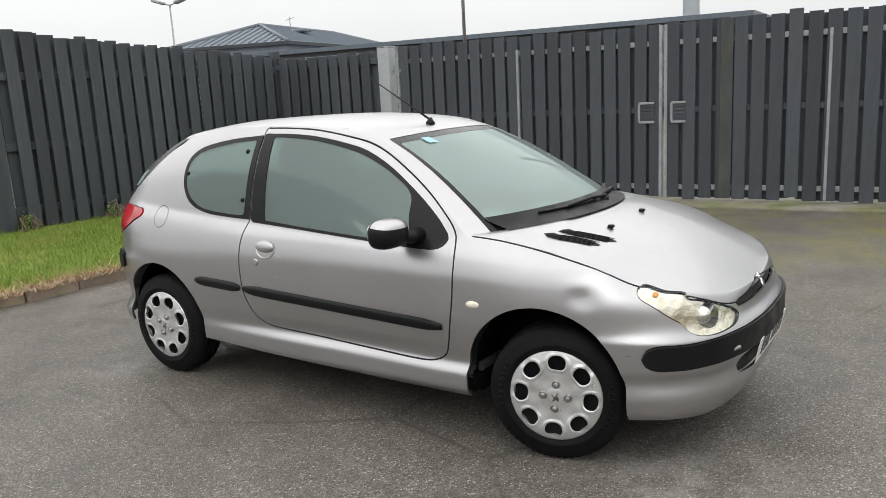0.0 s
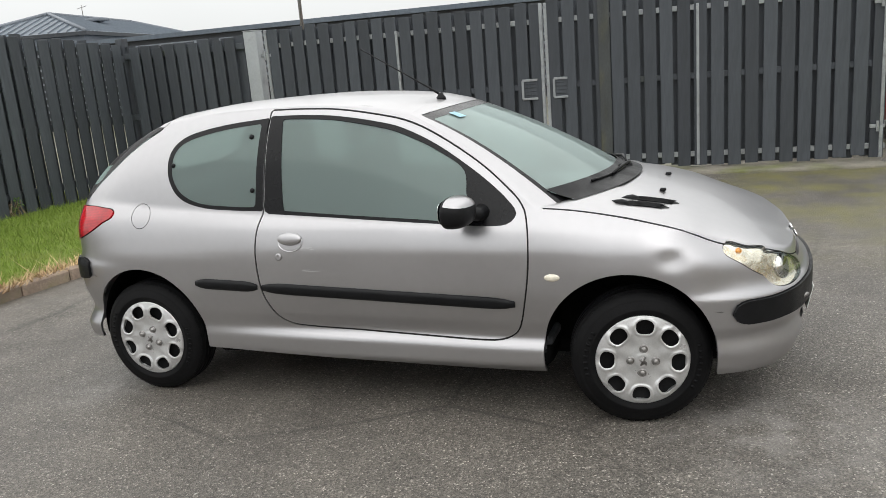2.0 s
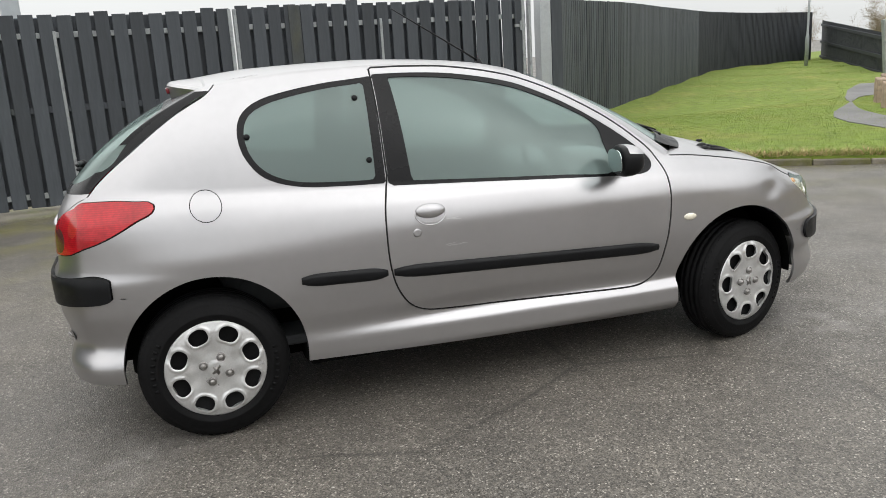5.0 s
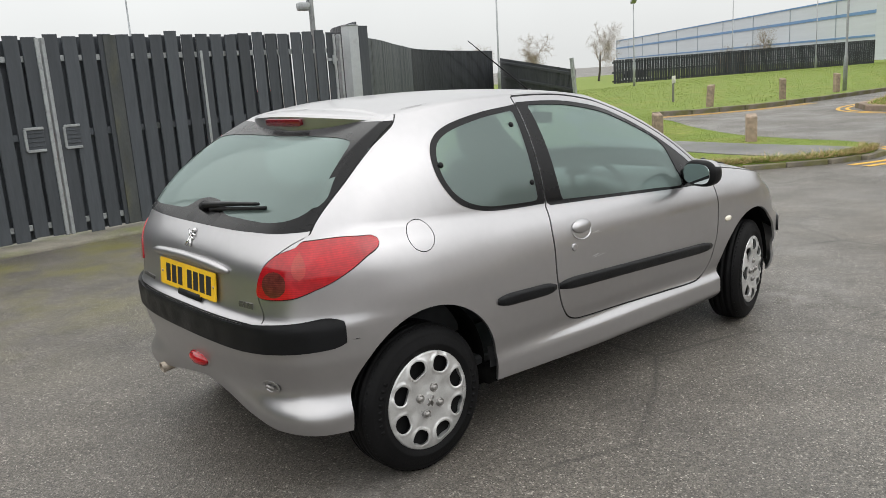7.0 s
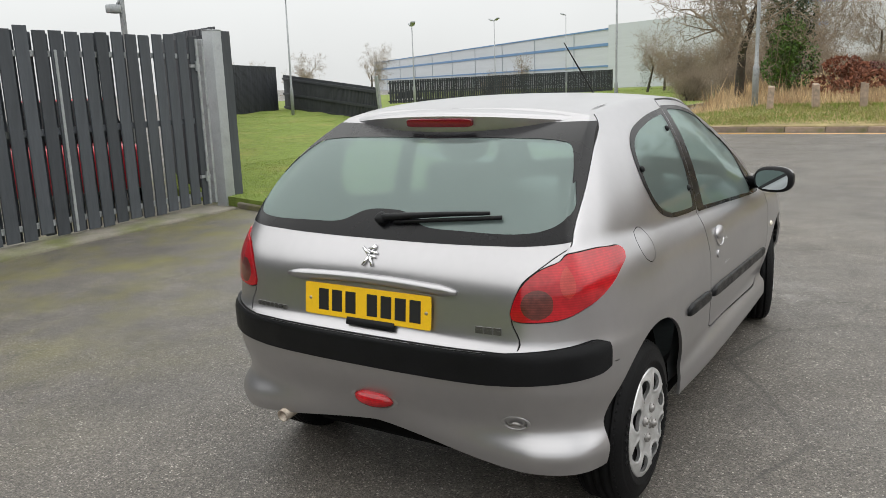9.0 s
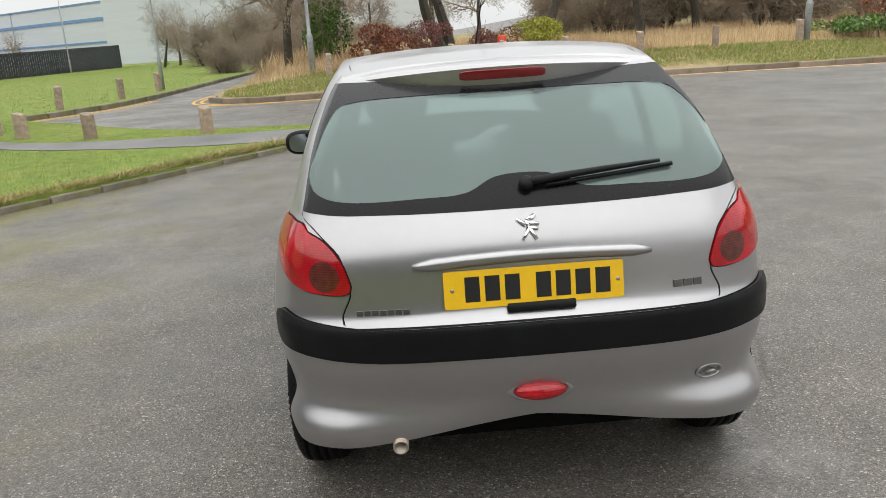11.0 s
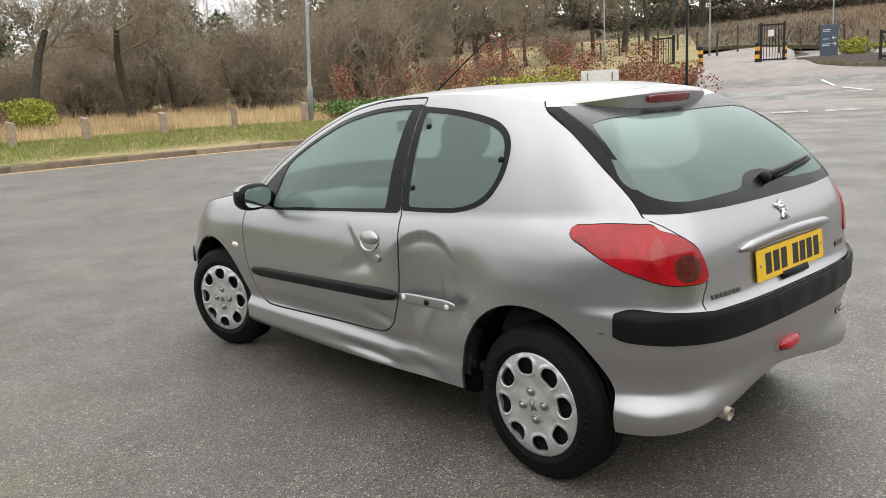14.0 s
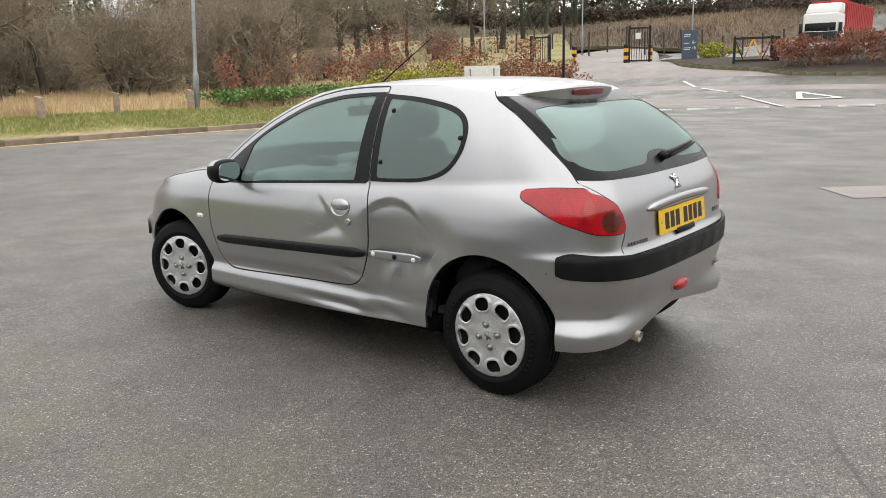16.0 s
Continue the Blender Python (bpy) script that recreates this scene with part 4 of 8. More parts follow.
for sd in (1, -1):
    d = sh.build({"door"}, "door", PAINT, car, "silver door, creased by the handle" if sd > 0 else "silver door with white scratches behind the handle", flange=.012, side=sd, shift=crumple)
    sh.build({"door_frame"}, "window_frame", TRIM, d, push=-.001, flange=.006, side=sd)
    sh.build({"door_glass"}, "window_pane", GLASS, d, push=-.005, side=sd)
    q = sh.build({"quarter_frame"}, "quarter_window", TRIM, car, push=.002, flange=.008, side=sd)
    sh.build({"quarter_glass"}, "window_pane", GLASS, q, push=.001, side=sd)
    if sd < 0:
        sh.build({"fuel_flap"}, "fuel_flap", PAINT, car, side=sd)
        sh.build({"flap_joint"}, "flap_joint", SEAM, car, push=-.004, side=sd)
    else:
        sh.build({"fuel_flap", "flap_joint"}, "quarter_skin", PAINT, car, side=sd)
    t = sh.build({"tail_lamp"}, "tail_lamp", RED_LENS, car, "red tail lamp with ribbed lens", push=.006, flange=.015, side=sd)
    sh.build({"tail_amber"}, "indicator_lens", AMBER_LENS, t, "amber-tinted round of the lens", push=.006, side=sd)
    sh.build({"tail_smoke"}, "reversing_lens", SMOKE_LENS, t, "smoked round of the lens", push=.006, side=sd)
    h = sh.build({"headlamp"}, "headlamp", LENS_CLEAR, car, "clear headlamp", push=.004, side=sd)
    sh.build({"headlamp"}, "reflector", REFLECTOR, h, push=-.013, side=sd)
for pane in car.children_recursive:
    if pane.name.split(".")[0] in ("rear_window", "windscreen", "window_pane"):
        pane.visible_shadow = False
# lining of the cabin
sh.build({"upper", "roof", "ditch"}, "cabin_lining", LIGHT_CLOTH, car, "pale grey roof lining", push=-.014, side=0, flip=True, keep=lambda p: -1.2 < p[0] < .6)
for sd in (1, -1):
    sh.build({"door", "body", "seam", "fuel_flap", "flap_joint"}, "door_lining", CABIN, car, push=-.05, side=sd, flip=True, keep=lambda p: p[2] < .86 and -.86 < p[0] < .83 and p[2] > .3)
sh.build({"door", "seam", "body", "upper"}, "pillar_lining", DASH, car, push=-.014, side=0, flip=True, keep=lambda p: p[2] >= .86 and p[1] > .3)


TRIM_MESH = []


def trim_mesh(W):
    """The dished wheel trim with eight rounded openings, each in a raised lip that runs out to the rim. Made once."""
    if TRIM_MESH:
        return TRIM_MESH[0]
    R = .197
    r, a = np.meshgrid(np.linspace(.002, R, 44), np.linspace(0, 2 * math.pi, 241), indexing="ij")

    def opening(x, z):
        q, t = np.hypot(x, z), (np.arctan2(z, x) + math.pi / 8) % (math.pi / 4) - math.pi / 8
        wide = .0355 * (1 + (q - .144) * 5)
        return (np.abs((q - .1455) / .0300) ** 2.5 + np.abs(q * np.sin(t) / wide) ** 2.5) ** .4 - 1, t

    x, z = r * np.cos(a), r * np.sin(a)
    f, t = opening(x, z)
    dish = np.interp(r, [0, .026, .040, .070, .105, .130, .155, .172, .184, .192, R], [.019, .019, .0145, .0125, .015, .0175, .0175, .0145, .012, .011, -.004])
    lip = .0048 * np.exp(-((f - .16) / .16) ** 2)
    channel = .0055 * np.clip((r - .168) / .010, 0, 1) * np.exp(-(r * np.sin(t) / .020) ** 4) * np.clip((.195 - r) / .006, 0, 1)
    spoke = .003 * np.cos(8 * a + math.pi) * np.clip((r - .06) / .05, 0, 1) * np.clip((.19 - r) / .03, 0, 1)
    s = Shell()
    s.grid(np.stack([x, W - .006 + dish + lip - channel + spoke, z], -1), "in")
    s.weld(1e-5)
    if np.array(s.no)[:, 1].sum() < 0:
        s.no, s.faces = [-v for v in s.no], [q[::-1] for q in s.faces]
    s.cut(lambda c: opening(c[:, 0], c[:, 2])[0], {"in"}, inside="void")
    ob = s.build({"in"}, "wheel_trim", HUBCAP, flange=.016)
    TRIM_MESH.append(ob.data)
    bpy.data.objects.remove(ob)
    return TRIM_MESH[0]


def wheel(name, x, y, steer=0.0, spin=0.0):
    """A wheel with its outer face towards +y, standing on the ground."""
    R, W = .288, .088
    flip = 180 if y < 0 else 0
    base = thing(name, pose(x, y, R, 0, 0, flip + steer))
    base.parent = car
    w = tagged(base, "black tyre with a silver eight-hole wheel trim")
    bm = bmesh.new()
    prof = [(.175, -W), (.185, -W), (.22, -W - .005), (.255, -W - .003), (.277, -W + .012), (R, -W + .03), (R + .001, -.055), (R - .007, -.053), (R - .007, -.045), (R + .001, -.043), (R + .002, -.02), (R - .007, -.018), (R - .007, -.010), (R + .002, -.008),
            (R + .002, .008), (R - .007, .010), (R - .007, .018), (R + .002, .02), (R + .001, .043), (R - .007, .045), (R - .007, .053), (R + .001, .055), (R, W - .03), (.277, W - .012), (.262, W - .002), (.257, W + .001), (.252, W + .001), (.25, W + .003), (.225, W + .005), (.221, W + .008), (.215, W + .008), (.21, W + .004), (.19, W), (.183, W - .006), (.175, W - .012)]
    lathe(bm, prof, 72)
    for k in range(64):
        a = 2 * math.pi * k / 64
        for sy in (-1, 1):
            box(bm, -.0075, .0075, sy * .058, sy * .068, R - .014, R - .0035, m=Matrix.Rotation(a, 4, "Y"))
    # raised sidewall lettering, as short bars
    for a0 in (58, 238):
        for k in range(8):
            box(bm, -.006, .006, W + .002, W + .0068, .226, .243, m=Matrix.Rotation(radians(a0 + k * 6.5), 4, "Y"))
    part("tyre", bm, RUBBER, w)
    trim = new("wheel_trim", trim_mesh(W))
    trim.parent, trim.matrix_basis = w, Matrix.Rotation(radians(spin), 4, "Y")
    tagged(trim, "silver plastic wheel trim with eight openings")
    for k in range(4):
        a = math.pi / 4 * (2 * k) 
        bm = bmesh.new()
        lathe(bm, [(.0175, 0), (.0175, .010), (.0155, .013), (.0145, .013), (.013, .008), (.0105, .008), (.0105, .016), (.005, .019)], 18, m=Matrix.Translation((.052 * math.cos(a), W + .004, .052 * math.sin(a))))
        part("wheel_bolt", bm, STEEL, trim)
    bm = bmesh.new()
    plate(bm, [(-.014, -.02), (-.004, -.012), (.006, -.022), (.012, -.018), (.006, -.004), (.016, .004), (.014, .01), (.004, .006), (.006, .018), (-.004, .022), (-.012, .014), (-.004, .004), (-.016, -.006)], .0035, m=Matrix.Translation((0, W + .0125, 0)))
    part("emblem", bm, STEEL, trim)
    bm = bmesh.new()
    lathe(bm, [(.0, W - .045), (.06, W - .045), (.10, W - .05), (.17, W - .04), (.182, W - .02)], 48)
    part("rim", bm, mat("steel_rim", (.06, .058, .056), .6, .5, vary=.3) if "steel_rim" not in bpy.data.materials else bpy.data.materials["steel_rim"], w)
    return w


wheel("wheel", -1.221, .70, 0, 12)
wheel("wheel", -1.221, -.70, 0, -24)
wheel("wheel", 1.221, .695, 15, 0)
wheel("wheel", 1.221, -.695, 13, -4)
for cx, cz, r in (R_ARCH, F_ARCH):
    for sd in (1, -1):
        bm = bmesh.new()
        rings = []
        for y in (.715, .50):
            rings.append([bm.verts.new((cx + (r + .012) * math.cos(a), sd * y, cz + (r + .012) * math.sin(a))) for a in np.linspace(-.1, math.pi + .1, 30)])
        for k in range(29):
            f = (rings[0][k], rings[0][k + 1], rings[1][k + 1], rings[1][k])
            bm.faces.new(f if sd > 0 else f[::-1])
        bm.faces.new(rings[1] if sd < 0 else rings[1][::-1])
        part("wheelhouse", bm, LINER, car)
# underside
bm = bmesh.new()
box(bm, -1.55, 1.6, -.47, .47, .175, .30, .03)
box(bm, -.86, .84, -.67, .67, .185, .30, .03)
box(bm, -.86, .84, -.745, .745, .215, .30, .02)
box(bm, -1.74, -1.5, -.45, .45, .33, .40, .02)
part("underside", bm, LINER, car)
bm = bmesh.new()
tube(bm, [(-1.221, -.66, .28), (-1.221, .66, .28)], .04, 10)
part("rear_axle", bm, LINER, car)


# ---- the hatchback: fittings ----
SURF_CO, SURF_NO = np.array(sh.co), np.array(sh.no)


def on_flank(x, z, side=1, out=0.0):
    """A place on the flank at (x, z), with its normal."""
    ok = SURF_CO[:, 1] > .42
    d = (SURF_CO[:, 0] - x) ** 2 + (SURF_CO[:, 2] - z) ** 2 + (~ok) * 9
    k = np.argsort(d)[:5]
    w = 1 / (d[k] + 1e-6)
    p, n = (SURF_CO[k] * w[:, None]).sum(0) / w.sum(), (SURF_NO[k] * w[:, None]).sum(0)
    n = n / np.linalg.norm(n)
    y = p[1] - (n[0] * (x - p[0]) + n[2] * (z - p[2])) / max(n[1], .2)
    return Vector((x + n[0] * out, side * (y + n[1] * out), z + n[2] * out)), Vector((n[0], side * n[1], n[2]))


def on_end(y, z, front=False, out=0.0):
    """A place on the tail (or nose) at (y, z), with its normal."""
    ok = (SURF_CO[:, 0] > 1.4) if front else (SURF_CO[:, 0] < -1.1)
    ok &= SURF_NO[:, 0] * (1 if front else -1) > .15
    d = (SURF_CO[:, 1] - abs(y)) ** 2 + (SURF_CO[:, 2] - z) ** 2 + (~ok) * 9
    k = np.argsort(d)[:5]
    w = 1 / (d[k] + 1e-6)
    p, n = (SURF_CO[k] * w[:, None]).sum(0) / w.sum(), (SURF_NO[k] * w[:, None]).sum(0)
    n = n / np.linalg.norm(n)
    s = 1 if y >= 0 else -1
    x = p[0] - (n[1] * (abs(y) - p[1]) + n[2] * (z - p[2])) / n[0]
    return Vector((x + n[0] * out, y + s * n[1] * out, z + n[2] * out)), Vector((n[0], s * n[1], n[2]))


def on_top(x, y, out=0.0):
    """A place on the bonnet or roof at (x, y), with its normal."""
    ok = SURF_NO[:, 2] > .5
    d = (SURF_CO[:, 0] - x) ** 2 + (SURF_CO[:, 1] - abs(y)) ** 2 + (~ok) * 9
    k = np.argsort(d)[:5]
    w = 1 / (d[k] + 1e-6)
    p, n = (SURF_CO[k] * w[:, None]).sum(0) / w.sum(), (SURF_NO[k] * w[:, None]).sum(0)
    n = n / np.linalg.norm(n)
    s = 1 if y >= 0 else -1
    z = p[2] - (n[0] * (x - p[0]) + n[1] * (abs(y) - p[1])) / n[2]
    return Vector((x + n[0] * out, y + s * n[1] * out, z + n[2] * out)), Vector((n[0], s * n[1], n[2]))


def facing(place, normal, up=(0, 0, 1)):
    """A frame at a place: local y runs out along the normal, z stays up."""
    n = Vector(normal).normalized()
    x = n.cross(Vector(up)).normalized()
    z = x.cross(n)
    m = Matrix((x, n, z)).transposed().to_4x4()
    m.translation = place
    return m


def ellipse(a, b, n=24, power=2.0):
    out = []
    for k in range(n):
        t = 2 * math.pi * k / n
        c, s = math.cos(t), math.sin(t)
        out.append((a * math.copysign(abs(c) ** (2 / power), c), b * math.copysign(abs(s) ** (2 / power), s)))
    return out


def strip(name, pts, half, thick, material, parent, side, label=""):
    """A rounded bar laid on the flank along (x, z) points, with tapering ends."""
    bm, rings = bmesh.new(), []
    prof = [(-1, 0), (-.96, .45), (-.72, .86), (-.35, 1.0), (.35, 1.0), (.72, .86), (.96, .45), (1, 0)]
    for i, (x, z) in enumerate(pts):
        e = min(i, len(pts) - 1 - i)
        k = (.5, .8, .95)[e] if e < 3 else 1
        ring = []
        for u, h in prof:
            p, n = on_flank(x, z + u * half * k, side, h * thick * (.7 if e == 0 else 1) - .002)
            ring.append(bm.verts.new(p))
        rings.append(ring)
    for a, b in zip(rings, rings[1:]):
        for k in range(len(prof) - 1):
            f = (a[k], a[k + 1], b[k + 1], b[k])
            bm.faces.new(f)
    bm.faces.new(rings[0])
    bm.faces.new(rings[-1][::-1])
    bmesh.ops.recalc_face_normals(bm, faces=bm.faces[:])
    return part(name, bm, material, parent, label)


doors = {1: [o for o in car.children if o.name.startswith("door") and "lining" not in o.name][0], -1: [o for o in car.children if o.name.startswith("door") and "lining" not in o.name][1]}
line = lambda a, b, n: [(a[0] + (b[0] - a[0]) * i / (n - 1), a[1] + (b[1] - a[1]) * i / (n - 1)) for i in range(n)]
for sd in (1, -1):
    strip("side_strip", line((-.495, .583), (.725, .53), 30), .027, .017, PLASTIC, doors[sd], sd, "black rubbing strip")
strip("side_strip", line((-.865, .598), (-.522, .585), 14), .026, .017, PLASTIC, car, -1, "black rubbing strip")
# the bare fixing of the lost strip on the other side
strip("strip_fixing", line((-.86, .598), (-.522, .588), 14), .022, .005, PAINT, car, 1, "bare metal bed of a missing strip")
for x in (-.56, -.70, -.82):
    p, n = on_flank(x, .592, 1, .004)
    bm = bmesh.new()
    lathe(bm, [(.012, 0), (.012, .004), (.006, .006)], 12, "y", facing(p, n))
    part("fixing_clip", bm, PLASTIC if x == -.70 else PLATE_WHITE, car)

for sd in (1, -1):
    d = doors[sd]
    # handle: a round dish with a lever across it
    p, n = on_flank(-.325, .80, sd, .0005)
    m = facing(p, n)
    bm = bmesh.new()
    rings = []
    for k, (r, h) in enumerate(((1.0, .0015), (.97, .003), (.9, .0005), (.7, -.010), (.35, -.016), (.02, -.018))):
        rings.append([bm.verts.new(m @ Vector((x * r, h, z * r))) for x, z in ellipse(.066, .046, 36)])
    for a, b in zip(rings, rings[1:]):
        for k in range(36):
            bm.faces.new((a[k], a[(k + 1) % 36], b[(k + 1) % 36], b[k]))
    bmesh.ops.recalc_face_normals(bm, faces=bm.faces[:])
    dish = part("handle_dish", bm, PAINT, d)
    bm = bmesh.new()
    bmesh.ops.create_uvsphere(bm, u_segments=28, v_segments=14, radius=1, matrix=m @ Matrix.Translation((0, .004, .014)) @ Matrix.Diagonal((.062, .015, .030, 1)))
    part("handle", bm, PAINT, dish, "silver door handle")
    # lock
    p, n = on_flank(-.388, .732, sd, 0)
    bm = bmesh.new()
    lathe(bm, [(.017, -.002), (.017, .004), (.013, .006), (.006, .005)], 20, "y", facing(p, n))
    part("lock", bm, PAINT, d)
    # indicator
    p, n = on_flank(.888, .65, sd, 0)
    bm = bmesh.new()
    bmesh.ops.create_uvsphere(bm, u_segments=24, v_segments=12, radius=1, matrix=facing(p, n) @ Matrix.Diagonal((.033, .010, .016, 1)))
    part("side_indicator", bm, INDICATOR, car, "small clear side repeater")
    # knobs of the hinged quarter window
    for x, z in ((-.56, 1.272), (-1.0, 1.155), (-.54, 1.03)):
        p, n = on_flank(x, z, sd, 0)
        bm = bmesh.new()
        lathe(bm, [(.012, 0), (.012, .006), (.007, .011), (.002, .012)], 14, "y", facing(p, n))
        part("window_knob", bm, PLASTIC, car)
    # mirror: foot, shell, cap and glass
    foot, fn = on_flank(.585, .915, sd, 0)
    mp = Vector((.505, sd * .895, .945))
    bm = bmesh.new()
    tube(bm, [foot + Vector((0, -sd * .01, 0)), foot + Vector((-.01, sd * .05, .005)), mp + Vector((.01, -sd * .06, -.01))], [.038, .03, .028], 12)
    mir = part("door_mirror", bm, PLASTIC, d, "black door mirror with a silver cap")
    bm = bmesh.new()
    bmesh.ops.create_uvsphere(bm, u_segments=32, v_segments=20, radius=1, matrix=Matrix.Translation(mp))
    for v in bm.verts:
        q = v.co - mp
        sx = math.copysign(abs(q.x) ** .8, q.x)
        q = Vector((sx * (.085 if q.x > 0 else .03), math.copysign(abs(q.y) ** .75, q.y) * .098, math.copysign(abs(q.z) ** .75, q.z) * .066))
        v.co = mp + Matrix.Rotation(radians(sd * 10), 3, "Z") @ q
    cap_bm = bm.copy()
    part("shell", bm, PLASTIC, mir)
    bmesh.ops.bisect_plane(cap_bm, geom=cap_bm.verts[:] + cap_bm.edges[:] + cap_bm.faces[:], plane_co=mp, plane_no=Matrix.Rotation(radians(sd * 10), 3, "Z") @ Vector((1, 0, 0)), clear_inner=True)
    bmesh.ops.bisect_plane(cap_bm, geom=cap_bm.verts[:] + cap_bm.edges[:] + cap_bm.faces[:], plane_co=mp + Vector((0, 0, .036)), plane_no=(.12, 0, 1), clear_inner=True)
    for v in cap_bm.verts:
        v.co = mp + (v.co - mp) * 1.012
    part("cap", cap_bm, PAINT, mir, "silver mirror cap")
    bm = bmesh.new()
    plate(bm, ellipse(.080, .050, 32, 3.0), .003, Matrix.Translation(mp) @ Matrix.Rotation(radians(90 + sd * 10), 4, "Z") @ Matrix.Translation((0, .0290, 0)) @ Matrix.Rotation(radians(-3), 4, "X"))
    part("mirror_glass", bm, MIRROR, mir, smooth=False)
    # lamps: inner bowls
    hl = [o for o in car.children if o.name.startswith("headlamp")][0 if sd > 0 else 1]
    for y, z, r, nm, mt in ((.53, .63, .052, "bulb_bowl", CHROME), (.655, .728, .012, "indicator_bulb", AMBER_BULB)):
        p, n = on_end(sd * y, z, True, -.021)
        bm = bmesh.new()
        lathe(bm, [(r, .012), (r * .8, -.005), (r * .45, -.02), (.006, -.026)], 28, "y", facing(p, n))
        part(nm, bm, mt, hl)

# scratches by the handles
for sd, marks in ((-1, ((-.24, .775, .07, 4), (-.22, .77, .05, -6), (-.23, .665, .07, 3), (-.25, .672, .05, 8), (-.19, .668, .03, 0))), (1, ((-.10, .70, .07, -5), (-.40, .50, .09, -8), (-.955, .64, .09, 52), (-.89, .545, .10, 68), (-.92, .59, .05, 20), (-.18, .69, .06, 8), (-.36, .462, .07, -4), (-.12, .69, .05, 12), (-.63, .515, .05, 75)))):
    for x, z, ln, tilt in marks:
        p, n = on_flank(x, z, sd, .0012)
        bm = bmesh.new()
        plate(bm, [(-ln / 2, 0), (-ln / 4, -.0018), (ln / 2, -.0006), (ln / 4, .0016)], .0004, facing(p, n) @ Matrix.Rotation(radians(tilt), 4, "Y"))
        part("scratch", bm, SCRATCH, doors[sd] if x > -.5 else car, "pale scratch in the paint", smooth=False)

# tailgate fittings
p, n = on_end(0, .835, False, .0)
bm = bmesh.new()
rings = []
for i in range(25):
    y = -.345 + .69 * i / 24
    e = 1 - abs(i - 12) / 12
    k = min(1, .42 + e * 4)
    q, qn = on_end(y, .842 + .012 * (1 - (y / .345) ** 2), False, 0)
    ring = []
    for a in np.linspace(0, 2 * math.pi, 10, endpoint=False):
        ring.append(bm.verts.new(q + qn * float(.018 * k * math.cos(a) + .004) + Vector((0, 0, float(.019 * k * math.sin(a))))))
    rings.append(ring)
for a, b in zip(rings, rings[1:]):
    for k in range(10):
        bm.faces.new((a[k], b[k], b[(k + 1) % 10], a[(k + 1) % 10]))
bm.faces.new(rings[0])
bm.faces.new(rings[-1][::-1])
bmesh.ops.recalc_face_normals(bm, faces=bm.faces[:])
part("boot_handle", bm, PAINT, tailgate_ob, "raised silver grip over the number plate")
pm = facing(on_end(0, .768, False, .010)[0], Vector((-1, 0, .10)))
bm = bmesh.new()
plate(bm, ellipse(.26, .0555, 80, 34), .004, pm)
plt = part("number_plate", bm, PLATE_YELLOW, tailgate_ob, "yellow number plate with plain dark bars", smooth=False)
for x in (-.20, -.142, -.085, -.028, .062, .120, .178):
    bm = bmesh.new()
    box(bm, -.0215, .0215, .004, .0048, -.037, .037, m=pm @ Matrix.Translation((x, 0, 0)))
    part("plate_bar", bm, CHAR_BLACK, plt, smooth=False)
for x in (-.243, .236):
    bm = bmesh.new()
    lathe(bm, [(.006, .003), (.006, .006), (.002, .007)], 10, "y", pm @ Matrix.Translation((x, 0, 0)))
    part("screw", bm, RUST, plt)
bm = bmesh.new()
q, qn = on_end(-.02, .705, False, .008)
box(bm, -.10, .10, -.01, .008, -.014, .014, .004, m=facing(q, qn))
part("boot_release", bm, PLASTIC, tailgate_ob)


def emblem(y, z, s, parent, material, front=False):
    """A plain abstract badge: a few raised strokes."""
    q, qn = on_end(y, z, front, .002)
    m = facing(q, qn)
    bm = bmesh.new()
    for a, b in (((-.4, .9), (.25, .55)), ((.25, .55), (.05, 0)), ((.05, 0), (.55, -.9)), ((.1, .1), (-.45, -.9)), ((.2, .4), (-.7, .25)), ((.25, .2), (.9, .7)), ((.05, .0), (-.6, -.1)), ((-.4, .9), (-.1, .5))):
        tube(bm, [m @ Vector((a[0] * s, .002, a[1] * s)), m @ Vector((b[0] * s, .002, b[1] * s))], [s * .17, s * .13], 6)
    part("emblem", bm, material, parent, "plain bright badge")


emblem(0, .927, .040, tailgate_ob, CHROME)
emblem(0, .655, .035, hood, CHROME, True)
for y0, z0, n_, w, h, slope in ((.505, .715, 7, .0185, .016, .0), (-.425, .735, 3, .026, .022, .0)):
    for k in range(n_):
        y = y0 - k * (w + .004)
        q, qn = on_end(y, z0, False, .001)
        bm = bmesh.new()
        box(bm, -w / 2, w / 2, 0, .003, -h / 2, h / 2, .001, m=facing(q, qn))
        for sgn in (0,):
            box(bm, -w / 2, w / 2, 0, .0036, -.002, .002, m=facing(q, qn))
        part("badge_bar", bm, BADGE, tailgate_ob, smooth=False)
# rear wiper
wq, wn_ = on_end(-.005, 1.035, False, .012)
bm = bmesh.new()
lathe(bm, [(.022, -.012), (.022, .012), (.014, .02), (.004, .022)], 18, "y", facing(wq, wn_))
wip = part("rear_wiper", bm, PLASTIC, tailgate_ob, "black rear wiper")
pts = [on_end(-.005 - .40 * u, 1.035 + .030 * u, False, .020 + .006 * math.sin(u * 3.1))[0] for u in np.linspace(0, 1, 12)]
bm = bmesh.new()
tube(bm, pts, list(np.linspace(.014, .006, 12)), 8)
part("wiper_arm", bm, PLASTIC, wip)
pts = [on_end(-.06 - .385 * u, 1.030 + .030 * u, False, .010)[0] for u in np.linspace(0, 1, 12)]
bm = bmesh.new()
tube(bm, pts, .0075, 6)
part("wiper_blade", bm, PLASTIC, wip)

